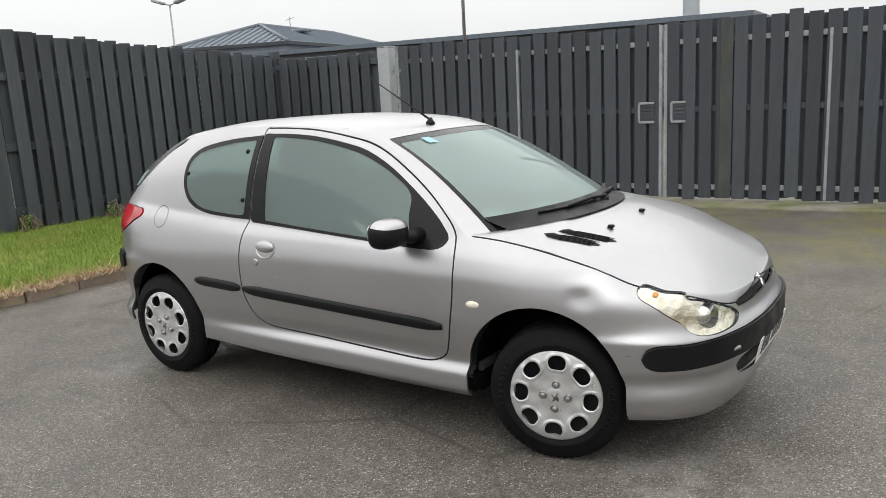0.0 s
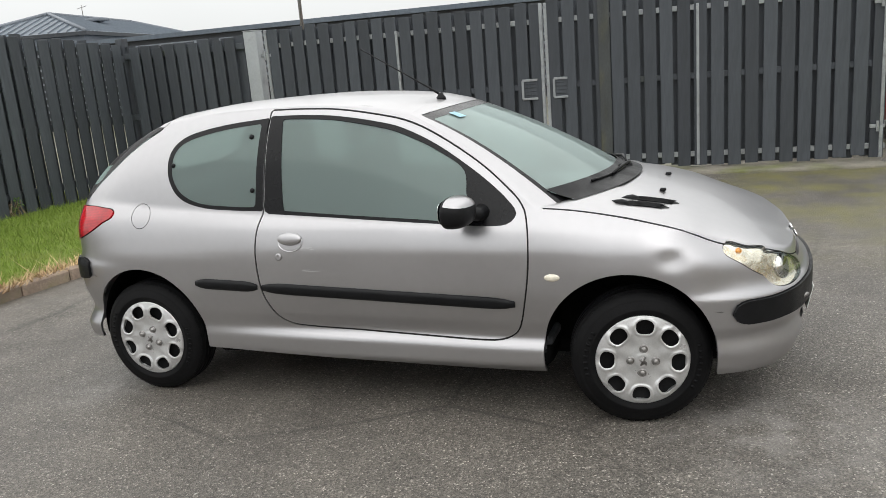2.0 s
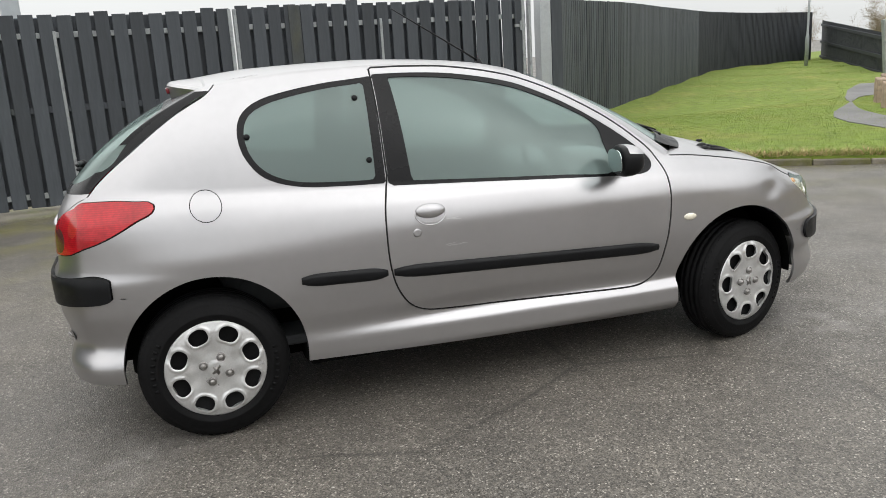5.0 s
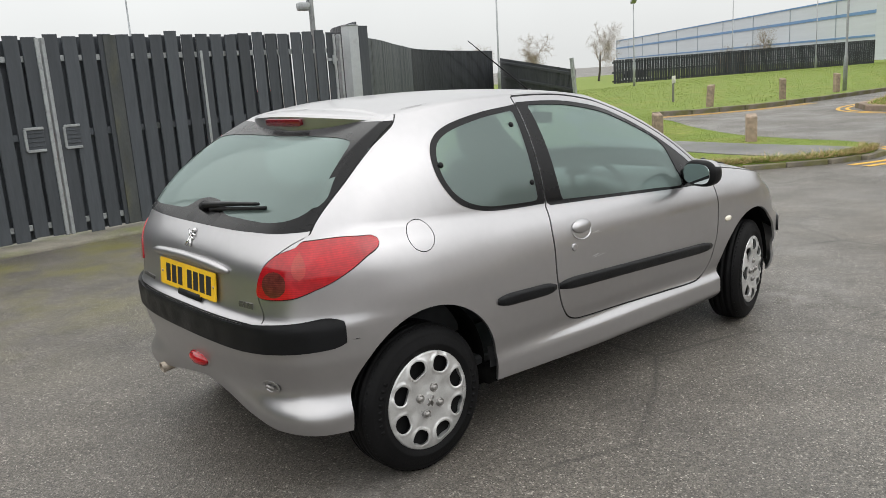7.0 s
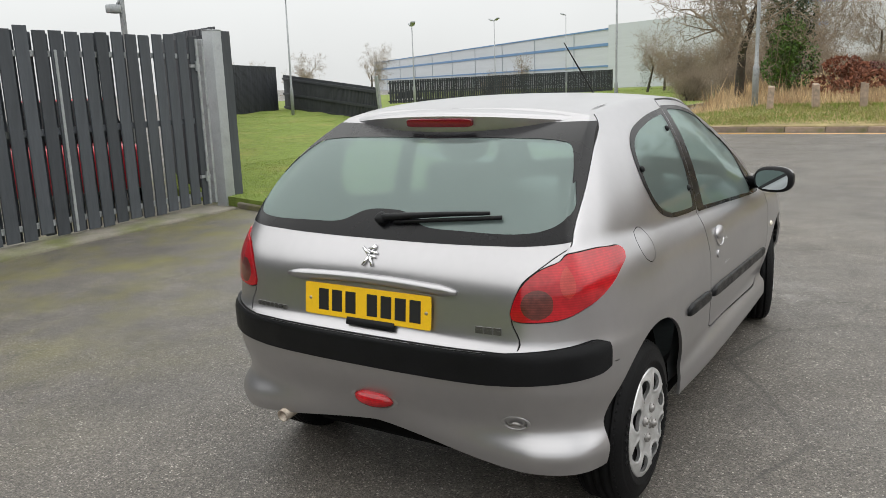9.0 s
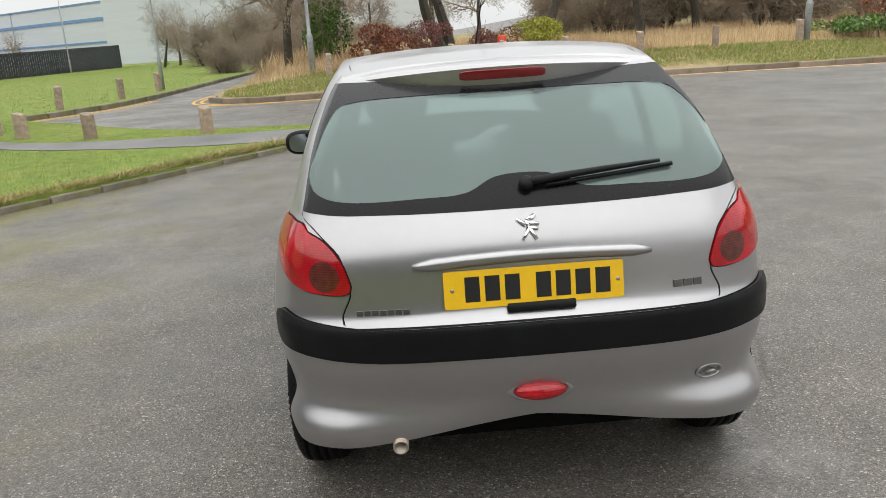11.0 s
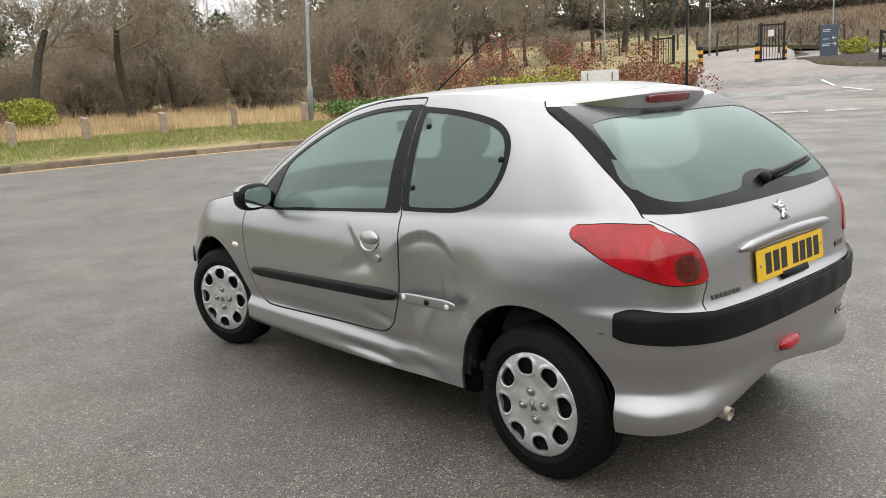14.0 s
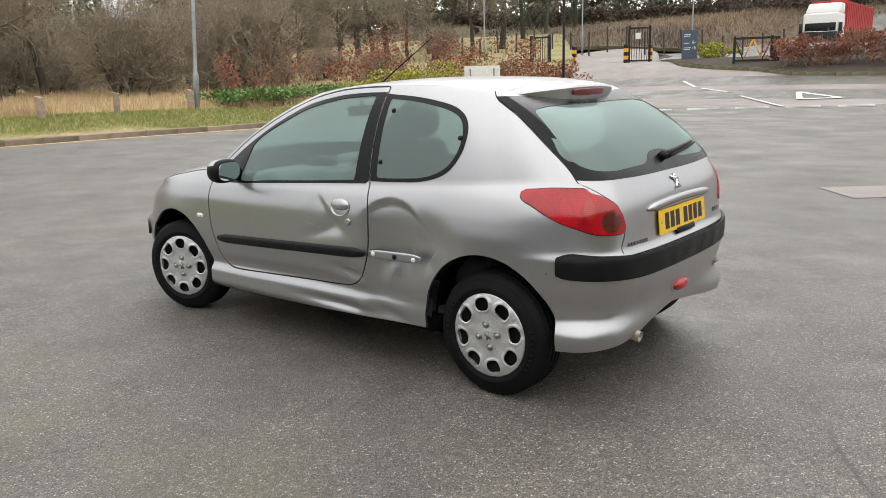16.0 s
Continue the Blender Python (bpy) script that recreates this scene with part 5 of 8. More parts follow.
# roof spoiler with the high brake lamp
bm, rings = bmesh.new(), []
for i in range(41):
    y = -.53 + 1.06 * i / 40
    f = abs(y) / .53
    xr = -1.262 + (1.262 - 1.10) * f ** 2.4
    zr = 1.376 - .030 * f ** 2
    e = 1 - .12 * f ** 8
    sec = [(.24, .010), (.14, .012), (.04, .007), (.006, .002), (-.004, -.003), (-.012, -.012), (.002, -.076 * e), (.028, -.094 * e), (.09, -.106 * e)]
    rings.append([bm.verts.new((xr + a, y, zr + b)) for a, b in sec])
for a, b in zip(rings, rings[1:]):
    for k in range(8):
        bm.faces.new((a[k], a[k + 1], b[k + 1], b[k]))
bm.faces.new(rings[0][::-1])
bm.faces.new(rings[-1])
bmesh.ops.recalc_face_normals(bm, faces=bm.faces[:])
spo = part("roof_spoiler", bm, PAINT, tailgate_ob, "silver roof spoiler", smooth=False)
bm = bmesh.new()
plate(bm, ellipse(.143, .016, 40, 6), .014, Matrix.Translation((-1.2625, 0, 1.342)) @ Matrix.Rotation(radians(90), 4, "Z") @ Matrix.Rotation(radians(-12), 4, "X"), .002)
part("high_brake_lamp", bm, DARK_RED, spo, "dark red brake lamp strip")

# lower tail: fog lamp, towing eye, exhaust
q, qn = on_end(-.01, .437, False, .002)
bm = bmesh.new()
qn = Vector((-1, 0, -.12))
bmesh.ops.create_uvsphere(bm, u_segments=28, v_segments=14, radius=1, matrix=facing(q, qn) @ Matrix.Diagonal((.080, .030, .030, 1)))
fog = part("fog_lamp", bm, RED_LENS, car, "oval red fog lamp")
bm = bmesh.new()
rings = [[bm.verts.new(facing(q, qn) @ Vector((x * r, h, z * r))) for x, z in ellipse(.082, .033, 32)] for r, h in ((1.22, -.002), (1.08, .003), (.99, .002), (.94, -.004))]
for a, b in zip(rings, rings[1:]):
    for k in range(32):
        bm.faces.new((a[k], a[(k + 1) % 32], b[(k + 1) % 32], b[k]))
bmesh.ops.recalc_face_normals(bm, faces=bm.faces[:])
part("lamp_surround", bm, PAINT, fog)
q, qn = on_end(-.535, .438, False, .001)
m = facing(q, qn)
bm = bmesh.new()
rings = [[bm.verts.new(m @ Vector((x * r, h, z * r))) for x, z in ellipse(.04, .021, 28)] for r, h in ((1.2, 0), (1.0, .004), (.85, -.002), (.8, -.02))]
for a, b in zip(rings, rings[1:]):
    for k in range(28):
        bm.faces.new((a[k], a[(k + 1) % 28], b[(k + 1) % 28], b[k]))
part("towing_recess", bm, PAINT, car)
bm = bmesh.new()
plate(bm, ellipse(.034, .017, 24), .001, m @ Matrix.Translation((0, -.003, 0)))
tube(bm, [m @ Vector((-.02, .004, -.003)), m @ Vector((0, .012, .008)), m @ Vector((.02, .004, -.003))], .006, 8)
part("towing_eye", bm, STEEL, car)
bm = bmesh.new()
prof = [(.024, 0), (.024, .26), (.0195, .26), (.0195, .14), (.004, .14)]
lathe(bm, prof, 20, "x", Matrix.Translation((-1.52, .42, .318)) @ Matrix.Rotation(radians(180), 4, "Z") @ Matrix.Rotation(radians(7), 4, "Y"))
part("exhaust_pipe", bm, RUST, car, "short pale steel exhaust pipe")

# bonnet: louvres and washer jets; scuttle, wipers and aerial
for gx, gy, slope in ((1.225, -.563, .19), (1.262, -.483, .28)):
    def vent(u, v, out):
        """A place in the vent: u along it from its scoop, v across."""
        return on_top(gx + u - v * slope, gy + v + u * slope, out)[0]

    bm = bmesh.new()
    outline = [(-.118, .004), (-.095, .02), (-.05, .027), (.02, .026), (.09, .020), (.118, .010), (.112, -.002), (.07, -.022), (0, -.027), (-.07, -.022)]
    mid = bm.verts.new(vent(0, 0, .0015))
    ring = [bm.verts.new(vent(u, v, .0015)) for u, v in outline]
    for p, q in zip(ring, ring[1:] + ring[:1]):
        bm.faces.new((mid, q, p))
    part("vent_bed", bm, SEAM, hood, smooth=False)
    bm = bmesh.new()
    tube(bm, [vent(u, .004, -.003) for u in (-.122, -.10, -.075, -.05)], [.001, .013, .018, .012], 10)
    part("vent_scoop", bm, PLASTIC, hood)
    for k in range(5):
        v0 = -.021 + .0105 * k
        bm = bmesh.new()
        tube(bm, [vent(u, v0 + u * .05, .003) for u in np.linspace(-.062 - .01 * (2 - abs(k - 2)), .085 + .006 * k, 7)], [.001] + [.0026] * 5 + [.001], 6)
        part("vent_louvre", bm, PLASTIC, hood)
for y in (-.31, .09):
    q, qn = on_top(1.30, y, .004)
    bm = bmesh.new()
    box(bm, -.014, .014, -.011, .011, -.004, .010, .004, m=Matrix.Translation(q))
    part("washer_jet", bm, PLASTIC, hood)
bm, rings = bmesh.new(), []
for y in np.linspace(-.62, .62, 31):
    x0 = float(cowl_x(abs(y)))
    z0 = float(cowl_z(abs(y)))
    rings.append([bm.verts.new((x0 + a, y, z0 + b)) for a, b in ((.05, .004), (.02, .012), (-.03, .028), (-.075, .052))])
for a, b in zip(rings, rings[1:]):
    for k in range(3):
        bm.faces.new((a[k], b[k], b[k + 1], a[k + 1]))
bmesh.ops.recalc_face_normals(bm, faces=bm.faces[:])
part("scuttle_panel", bm, PLASTIC, car, "black plastic scuttle under the windscreen")


def on_screen(y, up, out):
    """A place on the windscreen: y across, up from its foot."""
    y, up, out = float(y), float(up), float(out)
    a, b = Vector((float(cowl_x(abs(y))), y, float(cowl_z(abs(y))))), Vector((.25 - .045 * (y / .51) ** 2, y * .74, 1.35))
    d = b - a
    n = Vector((-d.z, 0, d.x)).normalized()
    if n.x < 0:
        n = -n
    return a + d * up + n * (out + .03 * 4 * up * (1 - up))


for y0, y1, up in ((.10, -.38, .05), (.46, -.02, .055)):
    bm = bmesh.new()
    lathe(bm, [(.03, -.01), (.026, .016), (.01, .026)], 14, "z", Matrix.Translation(on_screen(y0, .03, .0)))
    w_ = part("wiper", bm, PLASTIC, car, "black windscreen wiper")
    bm = bmesh.new()
    tube(bm, [on_screen(y0, .03, .026), on_screen(y0 + (y1 - y0) * .3, .045, .028), on_screen(y0 + (y1 - y0) * .75, up * .8, .022)], [.009, .008, .005], 8)
    part("wiper_arm", bm, PLASTIC, w_)
    bm = bmesh.new()
    tube(bm, [on_screen(y0 + (y1 - y0) * u, .035 + (up - .03) * u, .012) for u in np.linspace(.2, 1.08, 10)], .006, 6)
    part("wiper_blade", bm, PLASTIC, w_)
q, qn = on_top(.20, -.055, 0)
bm = bmesh.new()
lathe(bm, [(.026, -.004), (.024, .008), (.016, .018), (.010, .032)], 18, "z", Matrix.Translation(q))
aer = part("aerial", bm, PLASTIC, car, "thin black roof aerial leaning back")
bm = bmesh.new()
tube(bm, [q + Vector((0, 0, .02)), q + Vector((-.07, 0, .065)), q + Vector((-.43, -.005, .285))], [.0065, .005, .0022], 8)
part("rod", bm, PLASTIC, aer)
bm = bmesh.new()
a, b, c, d_ = (on_screen(y, u, .004) for y, u in ((-.44, .80), (-.37, .80), (-.37, .87), (-.44, .87)))
bm.faces.new([bm.verts.new(v) for v in (a, b, c, d_)])
stk = part("sticker", bm, STICKER_BLUE, car, "small blue and white sticker in the screen", smooth=False)
# front plate and bumper slot
q, qn = on_end(0, .415, True, .012)
m = facing(q, qn)
bm = bmesh.new()
plate(bm, ellipse(.26, .0555, 80, 34), .004, m)
fp = part("number_plate", bm, PLATE_WHITE, car, "white number plate with plain dark bars", smooth=False)
for x in (-.20, -.142, -.085, -.028, .062, .120, .178):
    bm = bmesh.new()
    box(bm, -.0215, .0215, .004, .0048, -.037, .037, m=m @ Matrix.Translation((x, 0, 0)))
    part("plate_bar", bm, CHAR_BLACK, fp, smooth=False)
q, qn = on_end(-.45, .475, True, .004)
bm = bmesh.new()
tube(bm, [q + Vector((-.02, -.04, 0)), q + Vector((.015, 0, .012)), q + Vector((-.0, .05, 0))], .008, 8)
part("front_towing_eye", bm, STEEL, car)

# cabin: floor, seats, dash, wheel, mirror, tray
bm = bmesh.new()
box(bm, -1.5, .85, -.70, .70, .30, .34, .01)
part("cabin_floor", bm, CABIN, car, smooth=False)


def seat(y):
    s_ = thing("seat")
    s_.parent = car
    tagged(s_, "dark cloth front seat with a round headrest")
    bm = bmesh.new()
    box(bm, -.28, .26, y - .25, y + .25, .42, .58, .05, 3)
    part("cushion", bm, CABIN, s_)
    bm = bmesh.new()
    box(bm, -.07, .07, y - .24, y + .24, 0, .60, .055, 3, m=Matrix.Translation((-.27, 0, .52)) @ Matrix.Rotation(radians(-17), 4, "Y"))
    part("backrest", bm, CABIN, s_)
    bm = bmesh.new()
    bmesh.ops.create_uvsphere(bm, u_segments=24, v_segments=14, radius=1)
    for v in bm.verts:
        v.co = Vector((math.copysign(abs(v.co.x) ** .8, v.co.x) * .055, math.copysign(abs(v.co.y) ** .7, v.co.y) * .135, math.copysign(abs(v.co.z) ** .7, v.co.z) * .10))
        v.co += Vector((-.475, y, 1.215))
    part("headrest", bm, CABIN, s_)
    bm = bmesh.new()
    for dy in (-.06, .06):
        tube(bm, [(-.455, y + dy, 1.05), (-.47, y + dy, 1.17)], .007, 6)
    part("headrest_rods", bm, STEEL, s_)


seat(.36)
seat(-.36)
bm = bmesh.new()
box(bm, -1.12, -.62, -.60, .60, .42, .60, .05, 2)
box(bm, -.06, .06, -.60, .60, 0, .50, .05, 2, m=Matrix.Translation((-1.08, 0, .52)) @ Matrix.Rotation(radians(-20), 4, "Y"))
part("rear_bench", bm, CABIN, car, "dark cloth rear bench")
bm = bmesh.new()
box(bm, -1.58, -1.22, -.55, .55, .93, .95, .01)
part("parcel_shelf", bm, CABIN, car)
bm = bmesh.new()
box(bm, .52, .92, -.66, .66, .58, .88, .07, 3)
box(bm, .55, .75, -.60, -.14, .84, .935, .04, 3)
box(bm, .42, .80, -.14, .14, .36, .86, .05, 3)
dash = part("dashboard", bm, DASH, car, "grey moulded dashboard")
for y in (-.52, -.09, .09, .52):
    bm = bmesh.new()
    lathe(bm, [(.045, -.01), (.045, .006), (.03, .004)], 20, "x", Matrix.Translation((.50, y, .80)))
    part("air_vent", bm, TRIM, dash)
bm = bmesh.new()
bmesh.ops.create_uvsphere(bm, u_segments=20, v_segments=10, radius=1, matrix=Matrix.Translation((.70, 0, .895)) @ Matrix.Diagonal((.12, .09, .05, 1)))
part("display_hood", bm, TRIM, dash)
wm = Matrix.Translation((.40, -.36, .845)) @ Matrix.Rotation(radians(-24), 4, "Y")
bm = bmesh.new()
ring_pts = [wm @ Vector((0, .18 * math.cos(a), .18 * math.sin(a))) for a in np.linspace(0, 2 * math.pi, 37)]
tube(bm, ring_pts, .014, 10, cap=False)
stw = part("steering_wheel", bm, TRIM, car, "black three-spoke steering wheel")
bm = bmesh.new()
box(bm, -.025, .03, -.075, .075, -.065, .065, .02, 2, m=wm)
for a in (0, math.pi, -math.pi / 2):
    tube(bm, [wm @ Vector((0, .06 * math.cos(a), .06 * math.sin(a))), wm @ Vector((0, .175 * math.cos(a), .175 * math.sin(a)))], .016, 6)
part("hub", bm, DASH, stw)
bm = bmesh.new()
box(bm, -.012, .012, -.12, .12, -.03, .03, .01, 2, m=Matrix.Translation((.30, 0, 1.235)))
tube(bm, [(.305, 0, 1.26), (.30, 0, 1.33)], .008, 6)
part("rear_view_mirror", bm, TRIM, car)


# ---- ground ----
rng = np.random.default_rng(7)


def polar(az, d, ex=-3.23, ey=3.54):
    return ex + d * math.cos(radians(az)), ey + d * math.sin(radians(az))


def rise(x, y):
    """Height of the land: level yard, climbing beyond the junction and on the far bank."""
    x, y = np.asarray(x, float), np.asarray(y, float)
    far = np.clip(-y - 21.5, 0, 1e9)
    z = .075 * far * far / (far + 3) + .045 * np.clip(-y - 48, 0, 60)
    u = np.clip((far - 7) / 8, 0, 1)
    z = np.where(far > 0, z + .8 * u * u * (3 - 2 * u), 0)
    # a level car park behind the beech hedge
    g, w = np.clip((x - 16) / 8, 0, 1), np.clip((far - 52) / 14, 0, 1)
    g, w = g * g * (3 - 2 * g), w * w * (3 - 2 * w)
    w = g + (1 - g) * w
    z = np.minimum(z, 1.78) * (1 - w) + z * w
    return np.minimum(z, 9.0)


def sheet(x0, x1, y0, y1, step, height):
    xs, ys = np.arange(x0, x1 + step * .5, step), np.arange(y0, y1 + step * .5, step)
    gx, gy = np.meshgrid(xs, ys, indexing="ij")
    return np.stack([gx, gy, height(gx, gy)], -1)[:, ::-1]


def land(name, poly, step, height, material, label, category, kind="structure", skirt=.25, close=True):
    """A piece of ground within a closed outline, with a skirt at its edge."""
    poly = np.array(poly, float)
    s = Shell()
    lo, hi = poly.min(0) - step, poly.max(0) + step
    s.grid(sheet(lo[0], hi[0], lo[1], hi[1], step, height), "in")
    s.co = [np.array(c, float) for c in s.co]
    s.normals()
    s.cut(lambda c: signed(poly, c[:, :2]), {"in"}, outside="out")
    ob = s.build({"in"}, name, material, flange=skirt)
    return tagged(ob, label, category, kind=kind)


knots = np.r_[-600, -300, -160, -110, np.arange(-90, -18, 4.0), -20, -10, 0, 12, 40, 120, 300, 600]
xs_g = np.r_[-600, -200, -60, -20, 0, 20, 60, 200, 600]
gx, gy = np.meshgrid(xs_g, knots, indexing="ij")
g = Shell()
g.grid(np.stack([gx, gy, rise(gx, gy)], -1)[:, ::-1], "in")
g.co = [np.array(c, float) for c in g.co]
g.normals()
ground = g.build({"in"}, "ground", ASPHALT)
tagged(ground, "dark damp tarmac yard and road with pale specks", "ground", kind="structure")


def gate_y(x):
    return 6.13 + .072 * x


# ---- lawns, paths and the far bank ----
LEFT_LAWN = [(-9, -1.7), (-5.6, -1.6), (-4.5, -1.3), (-3.98, -.8), (-3.84, -.2), (-3.80, .5), (-3.70, 1.4), (-3.62, 2.2), (-3.68, 3.2), (-3.95, 4.3), (-4.3, 5.75), (-6.3, 5.6), (-8.0, 5.0)]
RIGHT_KERB = [(3.45, 6.0), (3.3, 5.4), (3.75, 4.72), (4.5, 4.15), (5.3, 3.55), (6.2, 2.95), (7.2, 2.2), (8.0, 1.65), (8.8, 1.42), (9.4, 1.6), (9.75, 2.1), (9.95, 2.9), (10.5, 4.2), (11.6, 6.1), (13.0, 7.7), (14.6, 9.0), (16.0, 10.2)]
RIGHT_LAWN = RIGHT_KERB + [(19.0, 13.5), (26, 24), (33, 31), (20, 26), (8, 13), (4.0, 8)]


def lawn_r(x, y):
    d = np.clip((x - 4) * .35 + (y - 4.5) * .45, 0, 14)
    return .10 + .022 * d * np.clip((y - 3) / 4, 0, 1) + .02 * np.sin(x * 1.3 + y * .7)


land("lawn_left", LEFT_LAWN, .35, lambda x, y: .085 + .012 * np.sin(x * 2.1) * np.cos(y * 1.7) + .02 * np.clip(-4.2 - x, 0, 1), TURF, "mown grass strip between kerb and fence", "lawn")
land("lawn_right", RIGHT_LAWN, .5, lawn_r, TURF, "mown grass bank rising to the fence", "lawn")
PATH_EDGE = [(7.85, 1.9), (7.8, 3.3), (7.9, 4.6), (8.2, 5.7), (8.7, 6.5), (9.5, 7.3), (10.5, 8.15), (11.7, 9.3), (13.0, 10.6), (14.4, 11.6), (15.2, 10.6), (13.5, 9.7), (12.6, 9.2), (11.5, 8.75), (10.55, 8.0), (9.85, 7.1), (9.35, 6.1), (9.05, 4.9), (8.95, 3.3), (9.05, 1.65)]
land("footpath", PATH_EDGE, .4, lambda x, y: lawn_r(x, y) + .012, PATH_GREY, "grey tarmac footpath crossing the grass", "path", skirt=.12)
NORTH_KERB = [(13.5, 12.2), (15.2, 10.6), (17.0, 9.35), (19.0, 8.55), (21.5, 8.2), (26, 8.1), (34, 8.0), (60, 7.5)]
land("lawn_north", NORTH_KERB + [(110, 8), (110, 70), (50, 60), (22, 22)], 2.0, lambda x, y: .11 + .012 * np.clip(y - 9, 0, 12) - .012 * np.clip(y - 21, 0, 12), TURF, "grass bank beyond the side road", "lawn")
EAST_KERB = [(60, 5.4), (26, 5.6), (20.5, 5.75), (18.9, 5.6), (17.9, 5.0), (17.45, 4.0), (17.4, 1.0), (17.5, -3), (17.2, -7.5), (16.45, -12), (15.7, -15.5), (15.4, -19), (15.6, -22.5), (16.0, -26), (17.3, -31.5), (21.6, -39.5), (26.8, -48)]


def bank(x, y):
    d = np.clip(x - 17.4 + .22 * np.clip(-y - 8, 0, 9), 0, 60) * np.clip((6.0 - y) / 4, 0, 1)
    return np.maximum(rise(x, y), .10) + .17 * np.minimum(d, 2.6) + .008 * np.clip(d - 2.6, 0, 30)


land("bank_east", EAST_KERB + [(36, -62), (150, -70), (150, 5)], 1.5, bank, mat("dry_turf", (.30, .235, .115), .95, vary=.3, scale=3, second=(.17, .19, .05), second_at=(.45, .7), second_scale=.35, bump=.02, bump_scale=20), "rough bank of dry and green grass beyond the road", "bank")
HILL = [(-120, -150), (-120, -74), (13, -74), (17, -60), (20.5, -52.5), (27.5, -49.5), (40, -56), (160, -60), (160, -150)]
land("hillside", HILL, 5.0, lambda x, y: rise(x, y) + .15 + .5 * np.clip((x - 10) / 60, 0, 1), mat("rough_grass", (.12, .085, .055), .95, vary=.35, scale=.8, second=(.09, .085, .04), second_at=(.45, .7), second_scale=.12, bump=.05, bump_scale=6), "slope of long dead grass behind the gates", "field")
ENTRY = [(15.2, -18.8), (15.6, -22.5), (16.0, -26), (17.3, -31.5), (21.6, -39.5), (26.8, -48)] + [polar(*p) for p in ((-62.5, 61), (-65.6, 60), (-65.6, 52), (-65.9, 46), (-67, 41.5), (-69, 40), (-72, 38.6), (-74, 37.2), (-76.5, 36.5), (-79.5, 36), (-84, 36))] + [(-14, -33), (-22, -31), (-6, -27.4), (1.6, -25.2), (8.2, -22.7), (12.5, -20.2)]
land("entry_road", ENTRY, 1.0, lambda x, y: rise(x, y) + .015, ROAD_PALE, "pale pinkish entrance road behind the junction", "road", skirt=.05)
PLANTER = [polar(*p) for p in ((-65.7, 59), (-65.7, 52), (-66.0, 46), (-67.2, 41.8), (-69, 40.3), (-72, 38.9), (-74, 37.5), (-76.5, 36.8), (-79.5, 36.3), (-84, 36.3))] + [(-14, -33.4), (-30, -36), (-30, -39), polar(-80, 43), polar(-73, 45), polar(-69, 50)]
land("planting_bed", PLANTER, 1.2, lambda x, y: rise(x, y) + .14, mat("bark_mulch", (.05, .035, .025), .95, vary=.4, scale=8, bump=.03, bump_scale=20), "dark mulched bed round the entrance", "bed")


# ---- kerbs ----
def kerb(name, pts, piece, width, height, material, label, base=lambda x, y: 0.0, sink=.04, limit=9999):
    """A row of kerb stones along a line, each a part."""
    p = np.array(pts, float)
    d = np.r_[0, np.cumsum(np.linalg.norm(np.diff(p, axis=0), axis=1))]
    holder = tagged(new(name), label, "kerb", kind="structure")
    n = min(int(d[-1] / piece), limit)
    bm = bmesh.new()
    box(bm, -piece / 2 + .004, piece / 2 - .004, -width / 2, width / 2, -sink, height, .012, 1)
    me = bpy.data.meshes.new("kerb_stone")
    bm.to_mesh(me)
    bm.free()
    me.materials.append(material)
    for k in range(n):
        s = (k + .5) * piece
        x, y = np.interp(s, d, p[:, 0]), np.interp(s, d, p[:, 1])
        x2, y2 = np.interp(s + .1, d, p[:, 0]), np.interp(s + .1, d, p[:, 1])
        x1, y1 = np.interp(s - .1, d, p[:, 0]), np.interp(s - .1, d, p[:, 1])
        ob = new("kerb_stone", me)
        ob.matrix_basis = pose(x, y, float(base(x, y)) + rng.normal(0, .004), 0, rng.normal(0, .4), math.degrees(math.atan2(y2 - y1, x2 - x1)) + rng.normal(0, .5))
        ob.parent = holder
    return holder


kerb("kerb_left", [(x + .05, y) for x, y in LEFT_LAWN[:11]], .45, .12, .10, SETT, "low worn edging stones along the grass")
kerb("kerb_right", RIGHT_KERB, .6, .11, .072, CONCRETE, "worn mossy concrete kerb round the grass bank")
kerb("kerb_north", NORTH_KERB, .9, .14, .13, CONCRETE, "concrete kerb along the side road", limit=44)
kerb("kerb_east", EAST_KERB[2:], .9, .16, .14, SETT, "weathered kerb along the far side of the road", base=rise, limit=70)
kerb("kerb_entry", PLANTER[1:11], .6, .2, .14, CONCRETE, "pale kerb of the entrance bed", base=rise)
bm = bmesh.new()
box(bm, -4.4, 3.3, -.42, .22, -.05, .03, .01)
threshold = part("gate_threshold", bm, mat("mossy_concrete", (.21, .195, .16), .85, vary=.25, scale=4, second=(.13, .14, .05), second_at=(.45, .7), second_scale=1.6, bump=.003, bump_scale=60), None, m=pose(0, 6.13, 0, 0, 0, 4.12))
tagged(threshold, "mossy concrete strip under the gates", "threshold", kind="structure")


